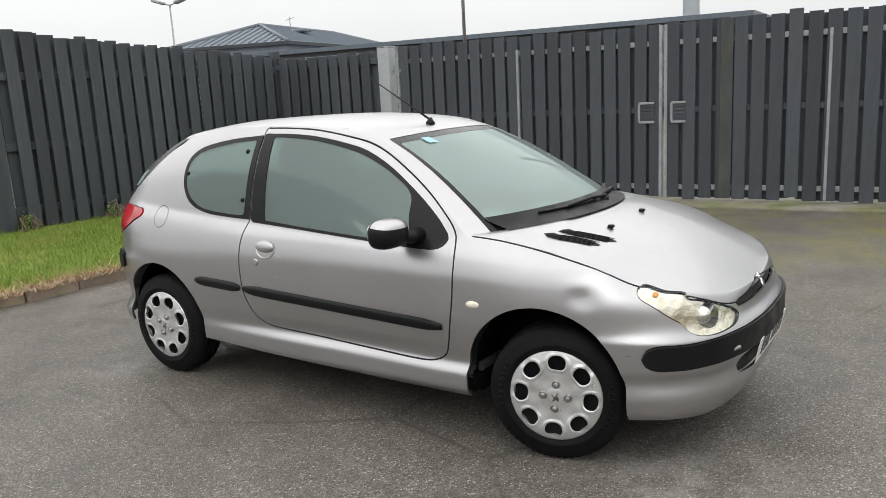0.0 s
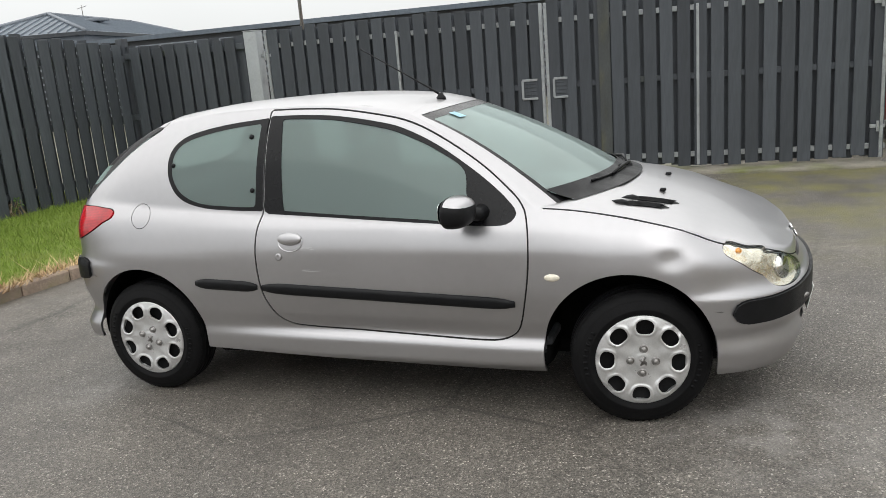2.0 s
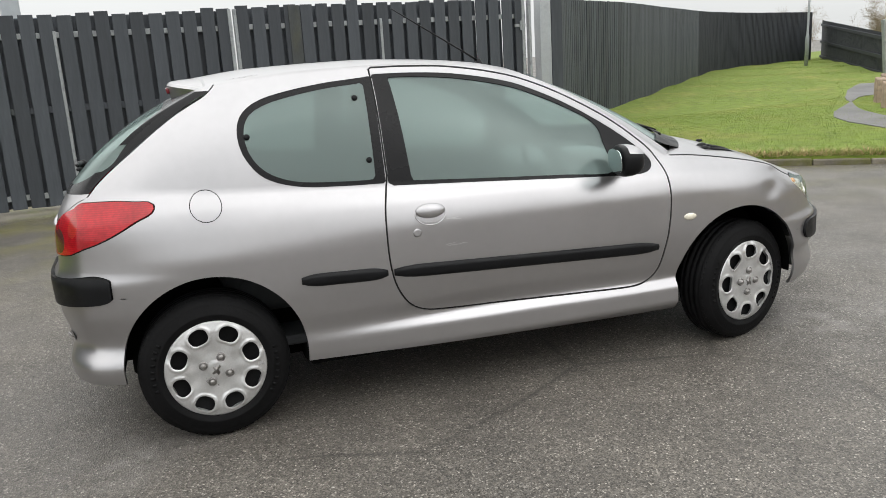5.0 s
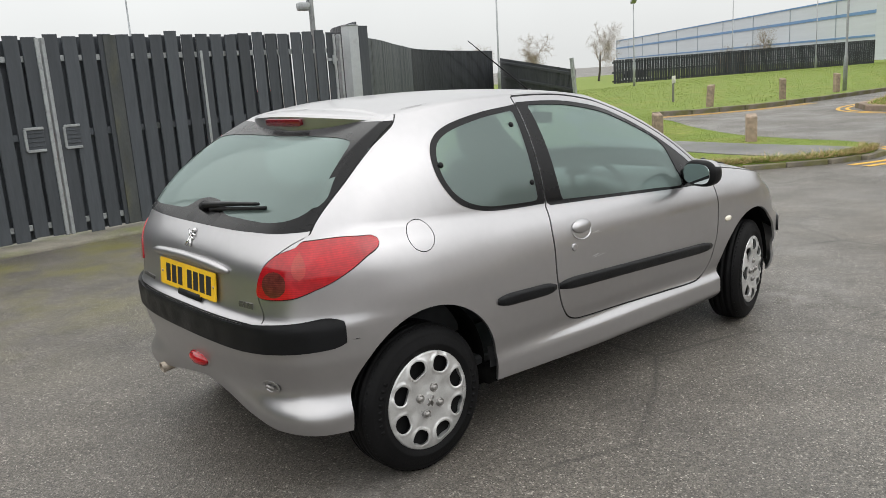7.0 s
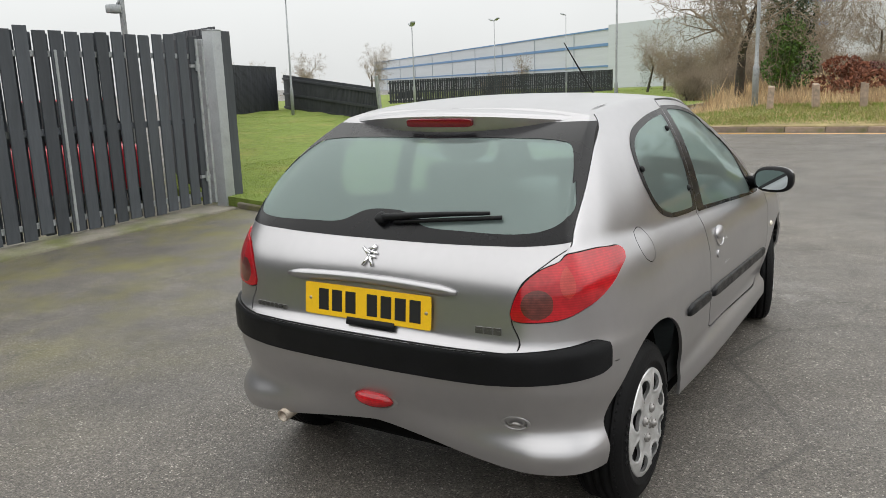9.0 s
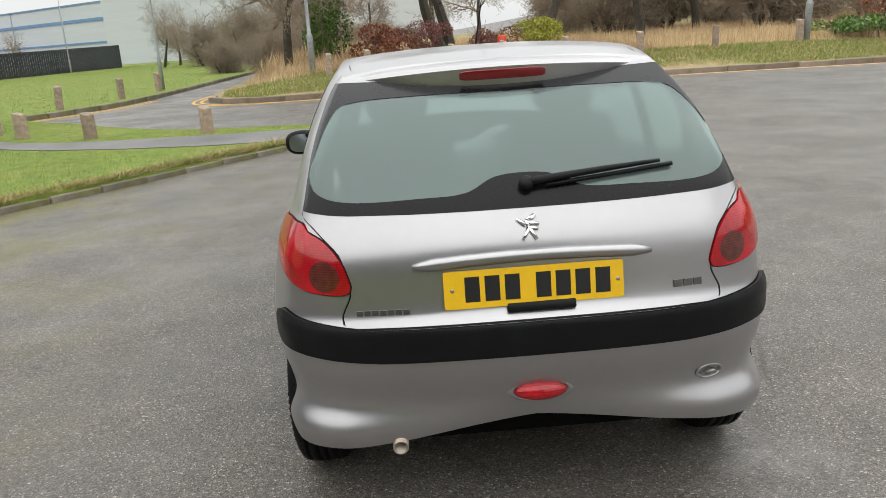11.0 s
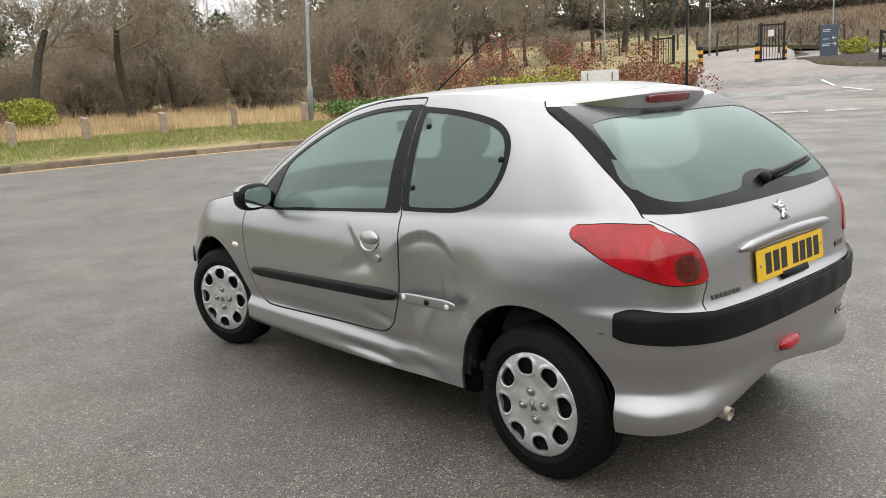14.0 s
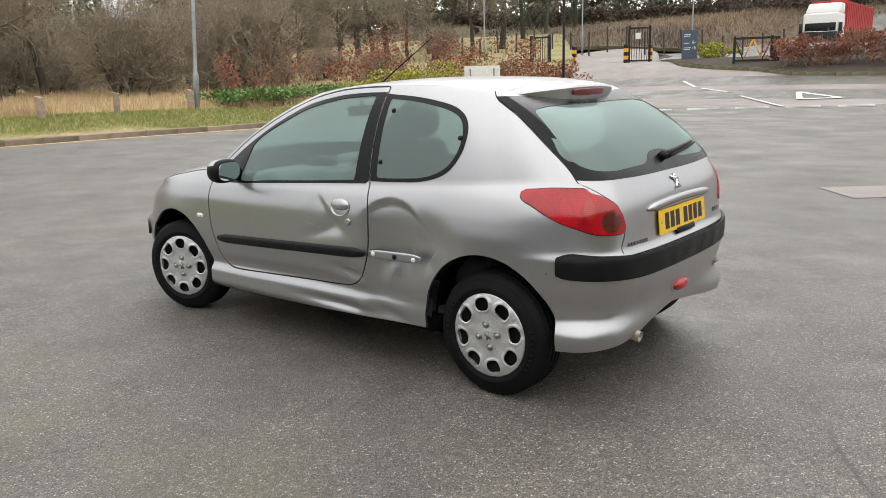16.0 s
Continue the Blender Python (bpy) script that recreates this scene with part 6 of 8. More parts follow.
# ---- painted lines ----
def stripe(name, pts, width, material, label, z=.006, base=rise, parent=None):
    p = np.array(pts, float)
    t = np.gradient(p, axis=0)
    n = np.stack([-t[:, 1], t[:, 0]], 1)
    n /= np.linalg.norm(n, axis=1, keepdims=True)
    a, b = p + n * width / 2, p - n * width / 2
    v = [(x, y, float(base(x, y)) + z) for x, y in np.r_[a, b]] + [(x, y, float(base(x, y)) + z - .004) for x, y in np.r_[a, b]]
    m = len(p)
    f = [(i, m + i, m + i + 1, i + 1) for i in range(m - 1)]
    f += [(i + 1, 2 * m + i + 1, 2 * m + i, i) for i in range(m - 1)] + [(m + i, 3 * m + i, 3 * m + i + 1, m + i + 1) for i in range(m - 1)]
    ob = from_arrays(name, v, f, material, parent)
    return tagged(ob, label, "road marking", kind="structure") if parent is None else ob


def smooth_line(pts, n=40, offset=0.0):
    p = rounded(pts, 8, closed=False)
    d = np.r_[0, np.cumsum(np.linalg.norm(np.diff(p, axis=0), axis=1))]
    s = np.linspace(0, d[-1], n)
    q = np.stack([np.interp(s, d, p[:, 0]), np.interp(s, d, p[:, 1])], 1)
    t = np.gradient(q, axis=0)
    nn = np.stack([-t[:, 1], t[:, 0]], 1) / np.linalg.norm(t, axis=1, keepdims=True)
    return q + nn * offset


for off in (-.30, -.52):
    stripe("yellow_line", smooth_line(RIGHT_KERB[7:11], 40, off), .10, YELLOW_LINE, "faded double yellow line round the kerb end")
    stripe("yellow_line", smooth_line(NORTH_KERB[0:5], 30, off), .09, YELLOW_LINE, "faded double yellow line at the side road")
    stripe("yellow_line", smooth_line(EAST_KERB[1:7], 30, off), .09, YELLOW_LINE, "faded double yellow line at the corner")
stripe("edge_line", smooth_line(EAST_KERB[5:13], 60, -.40), .2, EDGE_LINE, "worn orange line along the far kerb")
GW = np.array([(13.2, -20.0), (8.8, -22.6), (5.5, -23.9), (2.0, -24.8), (-8, -27.6)])
gw = smooth_line(GW, 200)
gd = np.r_[0, np.cumsum(np.linalg.norm(np.diff(gw, axis=0), axis=1))]
for row, off in ((0, 0.0), (1, .32)):
    k = 0
    while k * 1.55 < gd[-1] - 1.0:
        s0 = k * 1.55 + .1
        if row == 0 or 3.5 < s0 < 18:
            seg = np.linspace(s0, s0 + 1.05, 4)
            q = np.stack([np.interp(seg, gd, gw[:, 0]), np.interp(seg, gd, gw[:, 1])], 1)
            t = q[-1] - q[0]
            nn = np.array((-t[1], t[0])) / np.linalg.norm(t)
            stripe("dash", q + nn * (-off), .12, WHITE_LINE, "white give-way dash", z=.035)
        k += 1
stripe("white_line", smooth_line([(4.83, -24.0), (6.3, -26.0), (7.65, -27.8)], 10), .12, WHITE_LINE, "white centre line of the entrance", z=.05)
for a, b in (((11.4, -31.5), (10.37, -30.3)), ((9.93, -29.96), (8.52, -29.1))):
    stripe("dash", np.linspace(a, b, 4), .12, WHITE_LINE, "white centre dash of the entrance", z=.05)
tri = [(5.73, -28.9), (3.76, -26.9), (4.99, -26.4), (5.73, -28.9)]
for a, b in zip(tri, tri[1:]):
    stripe("triangle_side", np.linspace(a, b, 5), .2, WHITE_LINE, "side of a white give-way triangle", z=.05)
bm = bmesh.new()
box(bm, -.75, .75, -.42, .42, .002, .008)
tagged(part("tarmac_patch", bm, ROAD_PALE, None, smooth=False, m=pose(-1.58, -6.72, 0, 0, 0, 39)), "pale repaired strip in the tarmac", "patch", kind="structure")
bm = bmesh.new()
box(bm, -.3, .3, -.22, .22, .0, .006)
for k in range(5):
    box(bm, -.27, .27, -.19 + k * .085, -.15 + k * .085, .006, .012)
tagged(part("drain_cover", bm, STEEL, None, smooth=False, m=pose(9.3, -9.3, 0, 0, 0, 10)), "dark iron drain cover set in the road", "drain", kind="structure")


# ---- gates, posts and fences ----
SLAT_MESH = {}


def slat_mesh(width, height, ragged):
    key = (round(width, 3), round(height, 2), ragged)
    if key not in SLAT_MESH:
        bm = bmesh.new()
        box(bm, -width / 2, width / 2, -.011, .011, 0, height, .003)
        me = bpy.data.meshes.new("slat")
        bm.to_mesh(me)
        bm.free()
        me.materials.append(FENCE_PAINT)
        SLAT_MESH[key] = me
    return SLAT_MESH[key]


def boarded(name, a, b, slat, gap, z0, z1, rails, label, rail_mat, category="fence", back=.035, start=0.0, jitter=.012, slope=0.0, cover=-.03):
    """A row of upright boards on rails between two plan points, boards as parts."""
    a, b = Vector((*a, 0)), Vector((*b, 0))
    d = b - a
    length, yaw = d.length, math.degrees(math.atan2(d.y, d.x))
    holder = thing(name, pose(a.x, a.y, 0, 0, 0, yaw), label, category)
    n = round((length - start) / (slat + gap))
    pitch = (length - start) / n
    for k in range(n):
        x = start + (k + .5) * pitch
        h = z1 - z0 + slope * x
        ob = new("slat", slat_mesh(slat, round(h, 2), 0))
        ob.parent = holder
        ob.matrix_basis = pose(x, 0, z0 + rng.normal(0, jitter), 0, rng.normal(0, .15), rng.normal(0, .5))
    for k in range(n - 1):
        # the second row, behind the rails, covers the gaps
        x = start + (k + 1) * pitch
        ob = new("slat", slat_mesh(slat + cover, round(z1 - z0 + slope * x - .02, 2), 0))
        ob.parent = holder
        ob.matrix_basis = pose(x, back * 2 + .010, z0 + rng.normal(0, jitter), 0, rng.normal(0, .15), rng.normal(0, .5))
    for i, (z, size) in enumerate(rails):
        bm = bmesh.new()
        box(bm, 0, length, .0125, back + .02, z - size / 2, z + size / 2, .003)
        part("rail", bm, FENCE_PAINT if i == 1 else rail_mat, holder, smooth=False)
    return holder


def at_gate(x, dy=0.0):
    return (x, gate_y(x) + dy)


RAILS = ((1.92, .06), (1.13, .07), (.19, .06))
gl = boarded("gate_leaf", at_gate(-4.28), at_gate(-.535), .146, .046, .06, 2.13, RAILS, "tall charcoal timber gate leaf with a galvanised frame, closed", GALV, "gate")
gr = boarded("gate_leaf", at_gate(-.515), at_gate(3.33), .146, .046, .06, 2.16, RAILS, "tall charcoal timber gate leaf with a galvanised frame, closed", GALV, "gate")
for holder, xs in ((gl, (.0, 1.85, 3.728)), (gr, (.015, 1.80, 3.8, 3.90))):
    for i, x in enumerate(xs):
        bm = bmesh.new()
        w = .019 if i != 1 else .016
        box(bm, x - w, x + w, -.028 if i != 1 else -.02, .045, .06, 2.13 if i != 1 else 1.96, .004)
        part("frame_post", bm, GALV, holder, smooth=False)
# latch: a dark louvred pocket in a galvanised surround, one on each leaf
for holder, x, w in ((gl, 3.56, .19), (gr, .17, .17)):
    pocket = part("latch", boxed(x - w / 2, x + w / 2, -.020, -.012, .99, 1.21, .002), FENCE_PAINT, holder, "galvanised latch pocket with louvres", smooth=False)
    for z in (.985, 1.215):
        part("surround", boxed(x - w / 2, x + w / 2, -.032, -.010, z - .014, z + .014, .003), GALV, pocket, smooth=False)
    part("surround", boxed(x - w / 2 - .012, x - w / 2 + .016, -.031, -.010, .99, 1.21, .003), GALV, pocket, smooth=False)
    for k in range(4):
        part("louvre", boxed(x - w / 2 + .02, x + w / 2 - .004, -.028, -.016, 1.03 + k * .045, 1.038 + k * .045, .002), FENCE_PAINT, pocket, smooth=False)
for holder in (gl, gr):
    for z in (1.80, .42):
        bm = bmesh.new()
        x = -.03 if holder is gl else 3.76
        box(bm, x - .08, x + .08, -.02, .012, z - .02, z + .02, .004)
        lathe(bm, [(.016, z - .06), (.016, z + .06)], 10, "z", Matrix.Translation((x, -.03, 0)))
        part("hinge", bm, GALV, holder, smooth=False)
bm = bmesh.new()
box(bm, .645, .785, -.024, -.012, .065, 2.15, .003)
part("mossy_board", bm, MOSS_WOOD, gr, "board stained green with moss", smooth=False)


def gate_post(x, w, h):
    p = thing("gate_post", pose(*at_gate(x), 0, 0, 0, 4.12), "pale grey square steel gate post", "gate post", "gate posts")
    bm = bmesh.new()
    box(bm, -w / 2, w / 2, -w / 2, w / 2, -.05, h, .008, 2)
    part("shaft", bm, mat("grey_post_paint", (.35, .37, .38), .55, .1, vary=.1, scale=5, second=(.27, .28, .28), second_at=(.55, .8), second_scale=6) if "grey_post_paint" not in bpy.data.materials else bpy.data.materials["grey_post_paint"], p)
    bm = bmesh.new()
    box(bm, -w / 2 - .005, w / 2 + .005, -w / 2 - .005, w / 2 + .005, h, h + .012, .004)
    part("cap", bm, GALV, p)


gate_post(-4.47, .19, 2.13)
gate_post(3.58, .17, 2.24)
slab = thing("fence_post", pose(3.765, 6.44, 0, 0, 0, 8), "charcoal end post of the long fence beside the gate post", "post")
part("shaft", boxed(-.095, .085, -.10, .16, -.05, 2.24, .006), FENCE_PAINT, slab, smooth=False)
CORNER = (-6.45, 5.62)
boarded("boarded_fence", (-4.585, gate_y(-4.585) - .02), CORNER, .146, .05, .05, 2.08, ((1.95, .08), (1.1, .08), (.2, .08)), "charcoal boarded fence panel beside the gate post", FENCE_PAINT, back=.036, cover=.0)
lf = boarded("fence", (CORNER[0] - .05, CORNER[1]), (-6.87, 1.44), .146, .05, .10, 2.12, ((1.92, .09), (1.1, .09), (.34, .09)), "long charcoal boarded fence on a grass strip", FENCE_PAINT, back=.036, cover=.004, slope=.08)
bm = bmesh.new()
box(bm, -.06, .06, -.06, .06, 0, 2.2, .005)
part("corner_post", bm, FENCE_PAINT, lf, smooth=False)
end = thing("fence_post", pose(-6.9, 1.3, 0, 0, 0, -5), "wide charcoal end post of the fence", "post")
part("shaft", boxed(-.07, .07, -.14, .14, 0, 2.5, .006), FENCE_PAINT, end, smooth=False)
boarded("fence", (-6.95, 1.12), (-7.3, -1.2), .146, .05, .10, 2.46, ((1.92, .09), (1.1, .09), (.34, .09)), "charcoal boarded fence running on past the end post", FENCE_PAINT, back=.04)

# the long close-boarded fence over the lawn
FENCE1 = rounded([(3.86, 6.62), (4.5, 8.2), (6.0, 10.2), (8.3, 12.2), (13, 17.2), (20, 24.0), (29, 28.6)], 8, closed=False)
fd = np.r_[0, np.cumsum(np.linalg.norm(np.diff(FENCE1, axis=0), axis=1))]
longf = thing("long_fence", None, "long charcoal close-boarded fence curving over the lawn", "fence")
pitch, slat_w = .125, .10
bm_far, count = bmesh.new(), 0
me_slat = None
for s in np.arange(.06, fd[-1], pitch):
    x, y = np.interp(s, fd, FENCE1[:, 0]), np.interp(s, fd, FENCE1[:, 1])
    x2, y2 = np.interp(s + .05, fd, FENCE1[:, 0]), np.interp(s + .05, fd, FENCE1[:, 1])
    z = float(lawn_r(x, y) - .02 * math.sin(x * 1.3 + y * .7)) - .05
    yaw = math.degrees(math.atan2(y2 - y, x2 - x))
    m = pose(x, y, z + rng.normal(0, .002), 0, rng.normal(0, .1), yaw + rng.normal(0, 1.0))
    if count < 150:
        ob = new("slat", slat_mesh(slat_w, 2.25, 1))
        ob.parent, ob.matrix_basis = longf, m
    else:
        box(bm_far, -slat_w / 2, slat_w / 2, -.01, .01, 0, 2.25, m=m)
    count += 1
part("far_slats", bm_far, FENCE_FAR, longf, smooth=False)["kind"] = "stuff"
v, f = [], []
for i, (x, y) in enumerate(FENCE1):
    t = FENCE1[min(i + 1, len(FENCE1) - 1)] - FENCE1[max(i - 1, 0)]
    nrm = np.array((-t[1], t[0])) / np.linalg.norm(t)
    z = float(lawn_r(x, y))
    v += [(x + nrm[0] * .03, y + nrm[1] * .03, z - .05), (x + nrm[0] * .03, y + nrm[1] * .03, z + 2.12)]
    if i:
        f.append((2 * i - 2, 2 * i, 2 * i + 1, 2 * i - 1))
from_arrays("backing_board", v, f, FENCE_FAR, longf)
# far fences as one row of boards each


def far_fence(name, a, b, za, zb, ha, hb, label, step=.2, width=.15):
    a, b = np.array(a, float), np.array(b, float)
    n = int(np.linalg.norm(b - a) / step)
    yaw = math.degrees(math.atan2(*(b - a)[::-1]))
    holder = thing(name, None, label, "fence")
    bm = bmesh.new()
    for k in range(n):
        u = (k + .5) / n
        x, y = a + (b - a) * u
        box(bm, -width / 2, width / 2, -.015, .015, 0, ha + (hb - ha) * u, m=pose(x, y, za + (zb - za) * u, 0, 0, yaw))
    part("boarding", bm, FENCE_FAR, holder, smooth=False)["kind"] = "stuff"
    for q in (.15, .5, .9):
        v = []
        for u, p in ((0, a), (1, b)):
            z = za + (zb - za) * u + (ha + (hb - ha) * u) * q
            v += [(p[0], p[1] + .05, z - .05), (p[0], p[1] + .05, z + .05), (p[0], p[1] + .12, z - .05), (p[0], p[1] + .12, z + .05)]
        from_arrays("rail", v, [(0, 4, 5, 1), (2, 3, 7, 6), (1, 5, 7, 3), (0, 2, 6, 4)], FENCE_FAR, holder)
    return holder


far_fence("boarded_fence", (29, 28.6), (17.9, 14.2), .22, .1, 2.0, 1.3, "charcoal fence falling in height towards the path")
far_fence("boarded_fence", (45, 33), (72, 25.5), .0, .0, 1.78, 2.2, "far charcoal fence along the car park", .25, .2)
bm = bmesh.new()
box(bm, -.05, .05, -.05, .05, -.1, 1.75, .005)
tagged(part("fence_end_post", bm, GALV, None, smooth=False, m=pose(17.7, 14.0, .05, 0, -7, 0)), "leaning grey end post of the fence", "post")


# ---- lamps, bollards, signs ----
def street_lamp(x, y, z, height, heads, label, yaw=0.0, lean=0.0, base_r=.07):
    p = thing("street_lamp", pose(x, y, z, 0, lean, yaw), label, "street lamp", "street lamps")
    bm = bmesh.new()
    lathe(bm, [(base_r, -.2), (base_r, 1.1), (base_r * .98, 1.12), (base_r * .62, 1.2), (base_r * .58, 2), (base_r * .42, height)], 14, "z")
    part("column", bm, GALV, p)
    for s in heads:
        bm = bmesh.new()
        tube(bm, [(0, 0, height - .05), (s * .25, 0, height + .03)], .025, 8)
        arm = part("arm", bm, GALV, p)
        bm = bmesh.new()
        box(bm, -.24, .24, -.14, .14, -.055, .055, .035, 2, m=Matrix.Translation((s * .46, 0, height + .10)) @ Matrix.Rotation(radians(-s * 18), 4, "Y"))
        part("lamp_head", bm, GALV, arm)
    return p


street_lamp(-22.3, 16.5, 0, 5.0, (1, -1), "grey street lamp with two heads behind the fence", 20)
street_lamp(8.7, 28.1, 0, 5.1, (1, -1), "grey street lamp with two heads behind the gates", 30)
street_lamp(21.6, 21.4, .35, 4.7, (-1,), "grey street lamp in front of the fence", 30, 1.5)
street_lamp(36, 24.8, .2, 4.6, (1, -1), "grey street lamp with two heads on the far lawn", 40)
street_lamp(25.9, 8.9, .12, 8.5, (1,), "tall galvanised street lamp by the side road", 90)
street_lamp(20.6, 2.9, .5, 8.5, (1,), "tall galvanised street lamp on the corner bank", 180, 0, .09)
street_lamp(19.5, -11.65, .5, 9.0, (-1,), "tall galvanised street lamp on the grass bank", 0, -5.5, .10)
street_lamp(58, 31, 0, 6.5, (1, -1), "distant street lamp before the warehouse", 60)
street_lamp(64, 27, 0, 7.0, (1,), "distant street lamp before the warehouse", 60)
for x, y, zz, h in ((25.5, -35.7, 2.0, 9), (22.5, -42, 3.0, 9), (17.0, -46, 3.0, 9)):
    street_lamp(x, y, float(bank(x, y)) if x > 20 else float(rise(x, y)), h, (1,), "slim pale street lamp beyond the hedge", 0)
cctv = thing("camera_pole", pose(6.5, 11.9, 0), "slim steel pole with a small camera behind the fence", "pole")
bm = bmesh.new()
lathe(bm, [(.06, 0), (.05, 6.5)], 12, "z")
part("column", bm, GALV, cctv)
bm = bmesh.new()
box(bm, -.32, -.06, -.08, .08, 3.0, 3.16, .02)
tube(bm, [(-.1, 0, 3.16), (0, 0, 3.35)], .02, 6)
part("housing", bm, GALV, cctv)
pole = thing("pole", pose(-7.9, 13.6, 0), "slim dark pole behind the gates", "pole")
bm = bmesh.new()
lathe(bm, [(.045, 0), (.035, 8)], 10, "z")
part("column", bm, STEEL, pole)
bp = thing("pole", pose(12.9, -23.6, float(rise(12.9, -23.6))), "black pole beside the hedge", "pole")
bm = bmesh.new()
lathe(bm, [(.07, -.1), (.07, 1.0), (.05, 1.1), (.04, 7)], 12, "z")
part("column", bm, PLASTIC, bp)
fl = thing("flue", pose(-6.3, 27.2, 0), "pale round flue above the roof", "flue")
bm = bmesh.new()
lathe(bm, [(.3, 0), (.3, 14)], 24, "z")
part("pipe", bm, mat("flue_paint", (.6, .62, .62), .6, vary=.06, scale=3), fl)


def bollard(x, y, z, lean=0.0, tall=.62):
    b = thing("bollard", pose(x, y, z, lean, lean * .6, rng.uniform(0, 90)), "weathered square stone-coloured bollard in the grass", "bollard", "bollards on the verges")
    bm = bmesh.new()
    vs = box(bm, -.085, .085, -.085, .085, -.15, tall, .015, 1)
    for v in bm.verts:
        if v.co.z > tall - .1:
            v.co.z += v.co.x * .25
    part("stump", bm, POST_STONE, b, smooth=False)


for y in (2.35, 1.2, .05, -1.25, -2.75, -4.6, -6.8, -9.0, -11.4):
    bollard(19.75 - .10 * max(0, -y - 8), y, float(bank(19.75, y)), rng.normal(0, 2))
for x, y in ((9.4, 3.55), (9.8, 5.6), (10.3, 6.95), (10.85, 7.65), (11.65, 8.3)):
    bollard(x, y, float(lawn_r(x, y)), rng.normal(0, 2), .43)
for x, y in ((18.2, 9.5), (21.4, 8.9), (25, 8.8)):
    bollard(x, y, .12, rng.normal(0, 2))

board = thing("name_board", pose(17.3, -24.3, .75, 0, 0, 38), "low white board on two posts in the shrubs", "sign")
part("panel", boxed(-.75, .75, -.02, .02, .55, 1.0, .006), WHITE_PAINT, board, smooth=False)
for x in (-.5, .5):
    part("leg", boxed(x - .03, x + .03, .0, .05, -.5, .9, .005), STEEL, board, smooth=False)
post_sign = thing("marker_post", pose(20.5, 12.2, .14), "short white-topped marker post by the path", "post")
part("stake", boxed(-.03, .03, -.03, .03, 0, .75, .005), STEEL, post_sign, smooth=False)
part("panel", boxed(-.10, .10, -.03, -.01, .62, .86, .005), WHITE_PAINT, post_sign, smooth=False)
bin_ = thing("dog_bin", pose(23.5, -3.2, float(bank(23.5, -3.2))), "small red bin on a post in the dry grass", "bin")
part("stake", boxed(-.03, .03, -.03, .03, 0, .6, .005), STEEL, bin_, smooth=False)
bm = bmesh.new()
lathe(bm, [(.12, .25), (.14, .3), (.15, .62), (.12, .68)], 14, "z")
part("drum", bm, mat("red_bin", (.6, .06, .02), .5, vary=.1), bin_)

# ---- entrance: gates, barrier, totem, lorry ----
BLACK_STEEL = mat("black_steel", (.015, .015, .016), .5, .3, vary=.2)
BAND_YELLOW = mat("band_yellow", (.75, .36, .03), .55, vary=.12)


def on_hill(az, d):
    x, y = polar(az, d)
    return x, y, float(rise(x, y))


def mesh_gate(az, d, width, height, label, yaw):
    x, y, z = on_hill(az, d)
    gt = thing("steel_gate", pose(x, y, z, 0, 0, yaw), label, "gate")
    for a in (0, width):
        part("upright", boxed(a - .06, a + .06, -.06, .06, -.2, height + .1, .01), BLACK_STEEL, gt, smooth=False)
    for h in (.12, height - .03):
        part("rail", boxed(0, width, -.035, .035, h - .04, h + .04, .005), BLACK_STEEL, gt, smooth=False)
    for k in range(1, 8):
        u = width * k / 8
        part("bar", boxed(u - .014, u + .014, -.014, .014, .1, height), BLACK_STEEL, gt, smooth=False)
    part("notice", boxed(width * .3, width * .55, -.06, -.04, height * .68, height * .85, .004), WHITE_PAINT, gt, smooth=False)
    return gt


mesh_gate(-63.7, 46.5, 1.1, 1.9, "tall open black steel gate", -152)
mesh_gate(-58.3, 45, 1.35, 1.8, "tall open black steel gate behind the hedge", -10)


def striped_post(az, d):
    x, y, z = on_hill(az, d)
    p = thing("barrier_post", pose(x, y, z), "black and yellow banded guard post", "post", "guard posts")
    for k in range(5):
        part("band", boxed(-.1, .1, -.1, .1, k * .2 - (.2 if k == 0 else 0), k * .2 + .2, .008), BAND_YELLOW if k % 2 else BLACK_STEEL, p, smooth=False)


for az, d in ((-63.5, 46), (-65.1, 48), (-60.0, 47.5)):
    striped_post(az, d)
x, y, z = on_hill(-67.65, 44)
totem = thing("sign_totem", pose(x, y, z, 0, 0, 205) @ Matrix.Diagonal((.8, .8, .82, 1)), "blue-grey direction totem with white arrows and lines", "sign")
part("panel", boxed(-.48, .48, -.08, .08, -.2, 1.9, .01), mat("totem_blue", (.06, .085, .12), .45, vary=.08), totem, smooth=False)
for k, (a, b, h) in enumerate(((-.36, .05, 1.62), (-.36, .0, 1.53), (-.36, -.02, 1.1), (-.36, .08, .82), (-.36, .02, .73))):
    part("text_bar", boxed(a, b, -.088, -.078, h - .02, h + .02), WHITE_PAINT, totem, smooth=False)
for h, s in ((1.15, -1), (.8, 1)):
    bm = bmesh.new()
    tube(bm, [(.14, -.09, h), (.38, -.09, h)], .018, 6)
    tip = .14 if s < 0 else .38
    tube(bm, [(tip - s * .1, -.09, h + .09), (tip, -.09, h), (tip - s * .1, -.09, h - .09)], .018, 6)
    part("arrow", bm, WHITE_PAINT, totem)
x, y, z = on_hill(-70.5, 40.3)
bar = thing("barrier_gate", pose(x, y, z, 0, 0, 195), "black swing barrier with a braced lattice", "barrier")
for a in (0, 1.6):
    part("upright", boxed(a - .06, a + .06, -.06, .06, -.2, 1.35, .01), BLACK_STEEL, bar, smooth=False)
part("cabinet", boxed(1.66, 1.95, -.12, .12, -.2, 1.3, .02), BLACK_STEEL, bar, smooth=False)
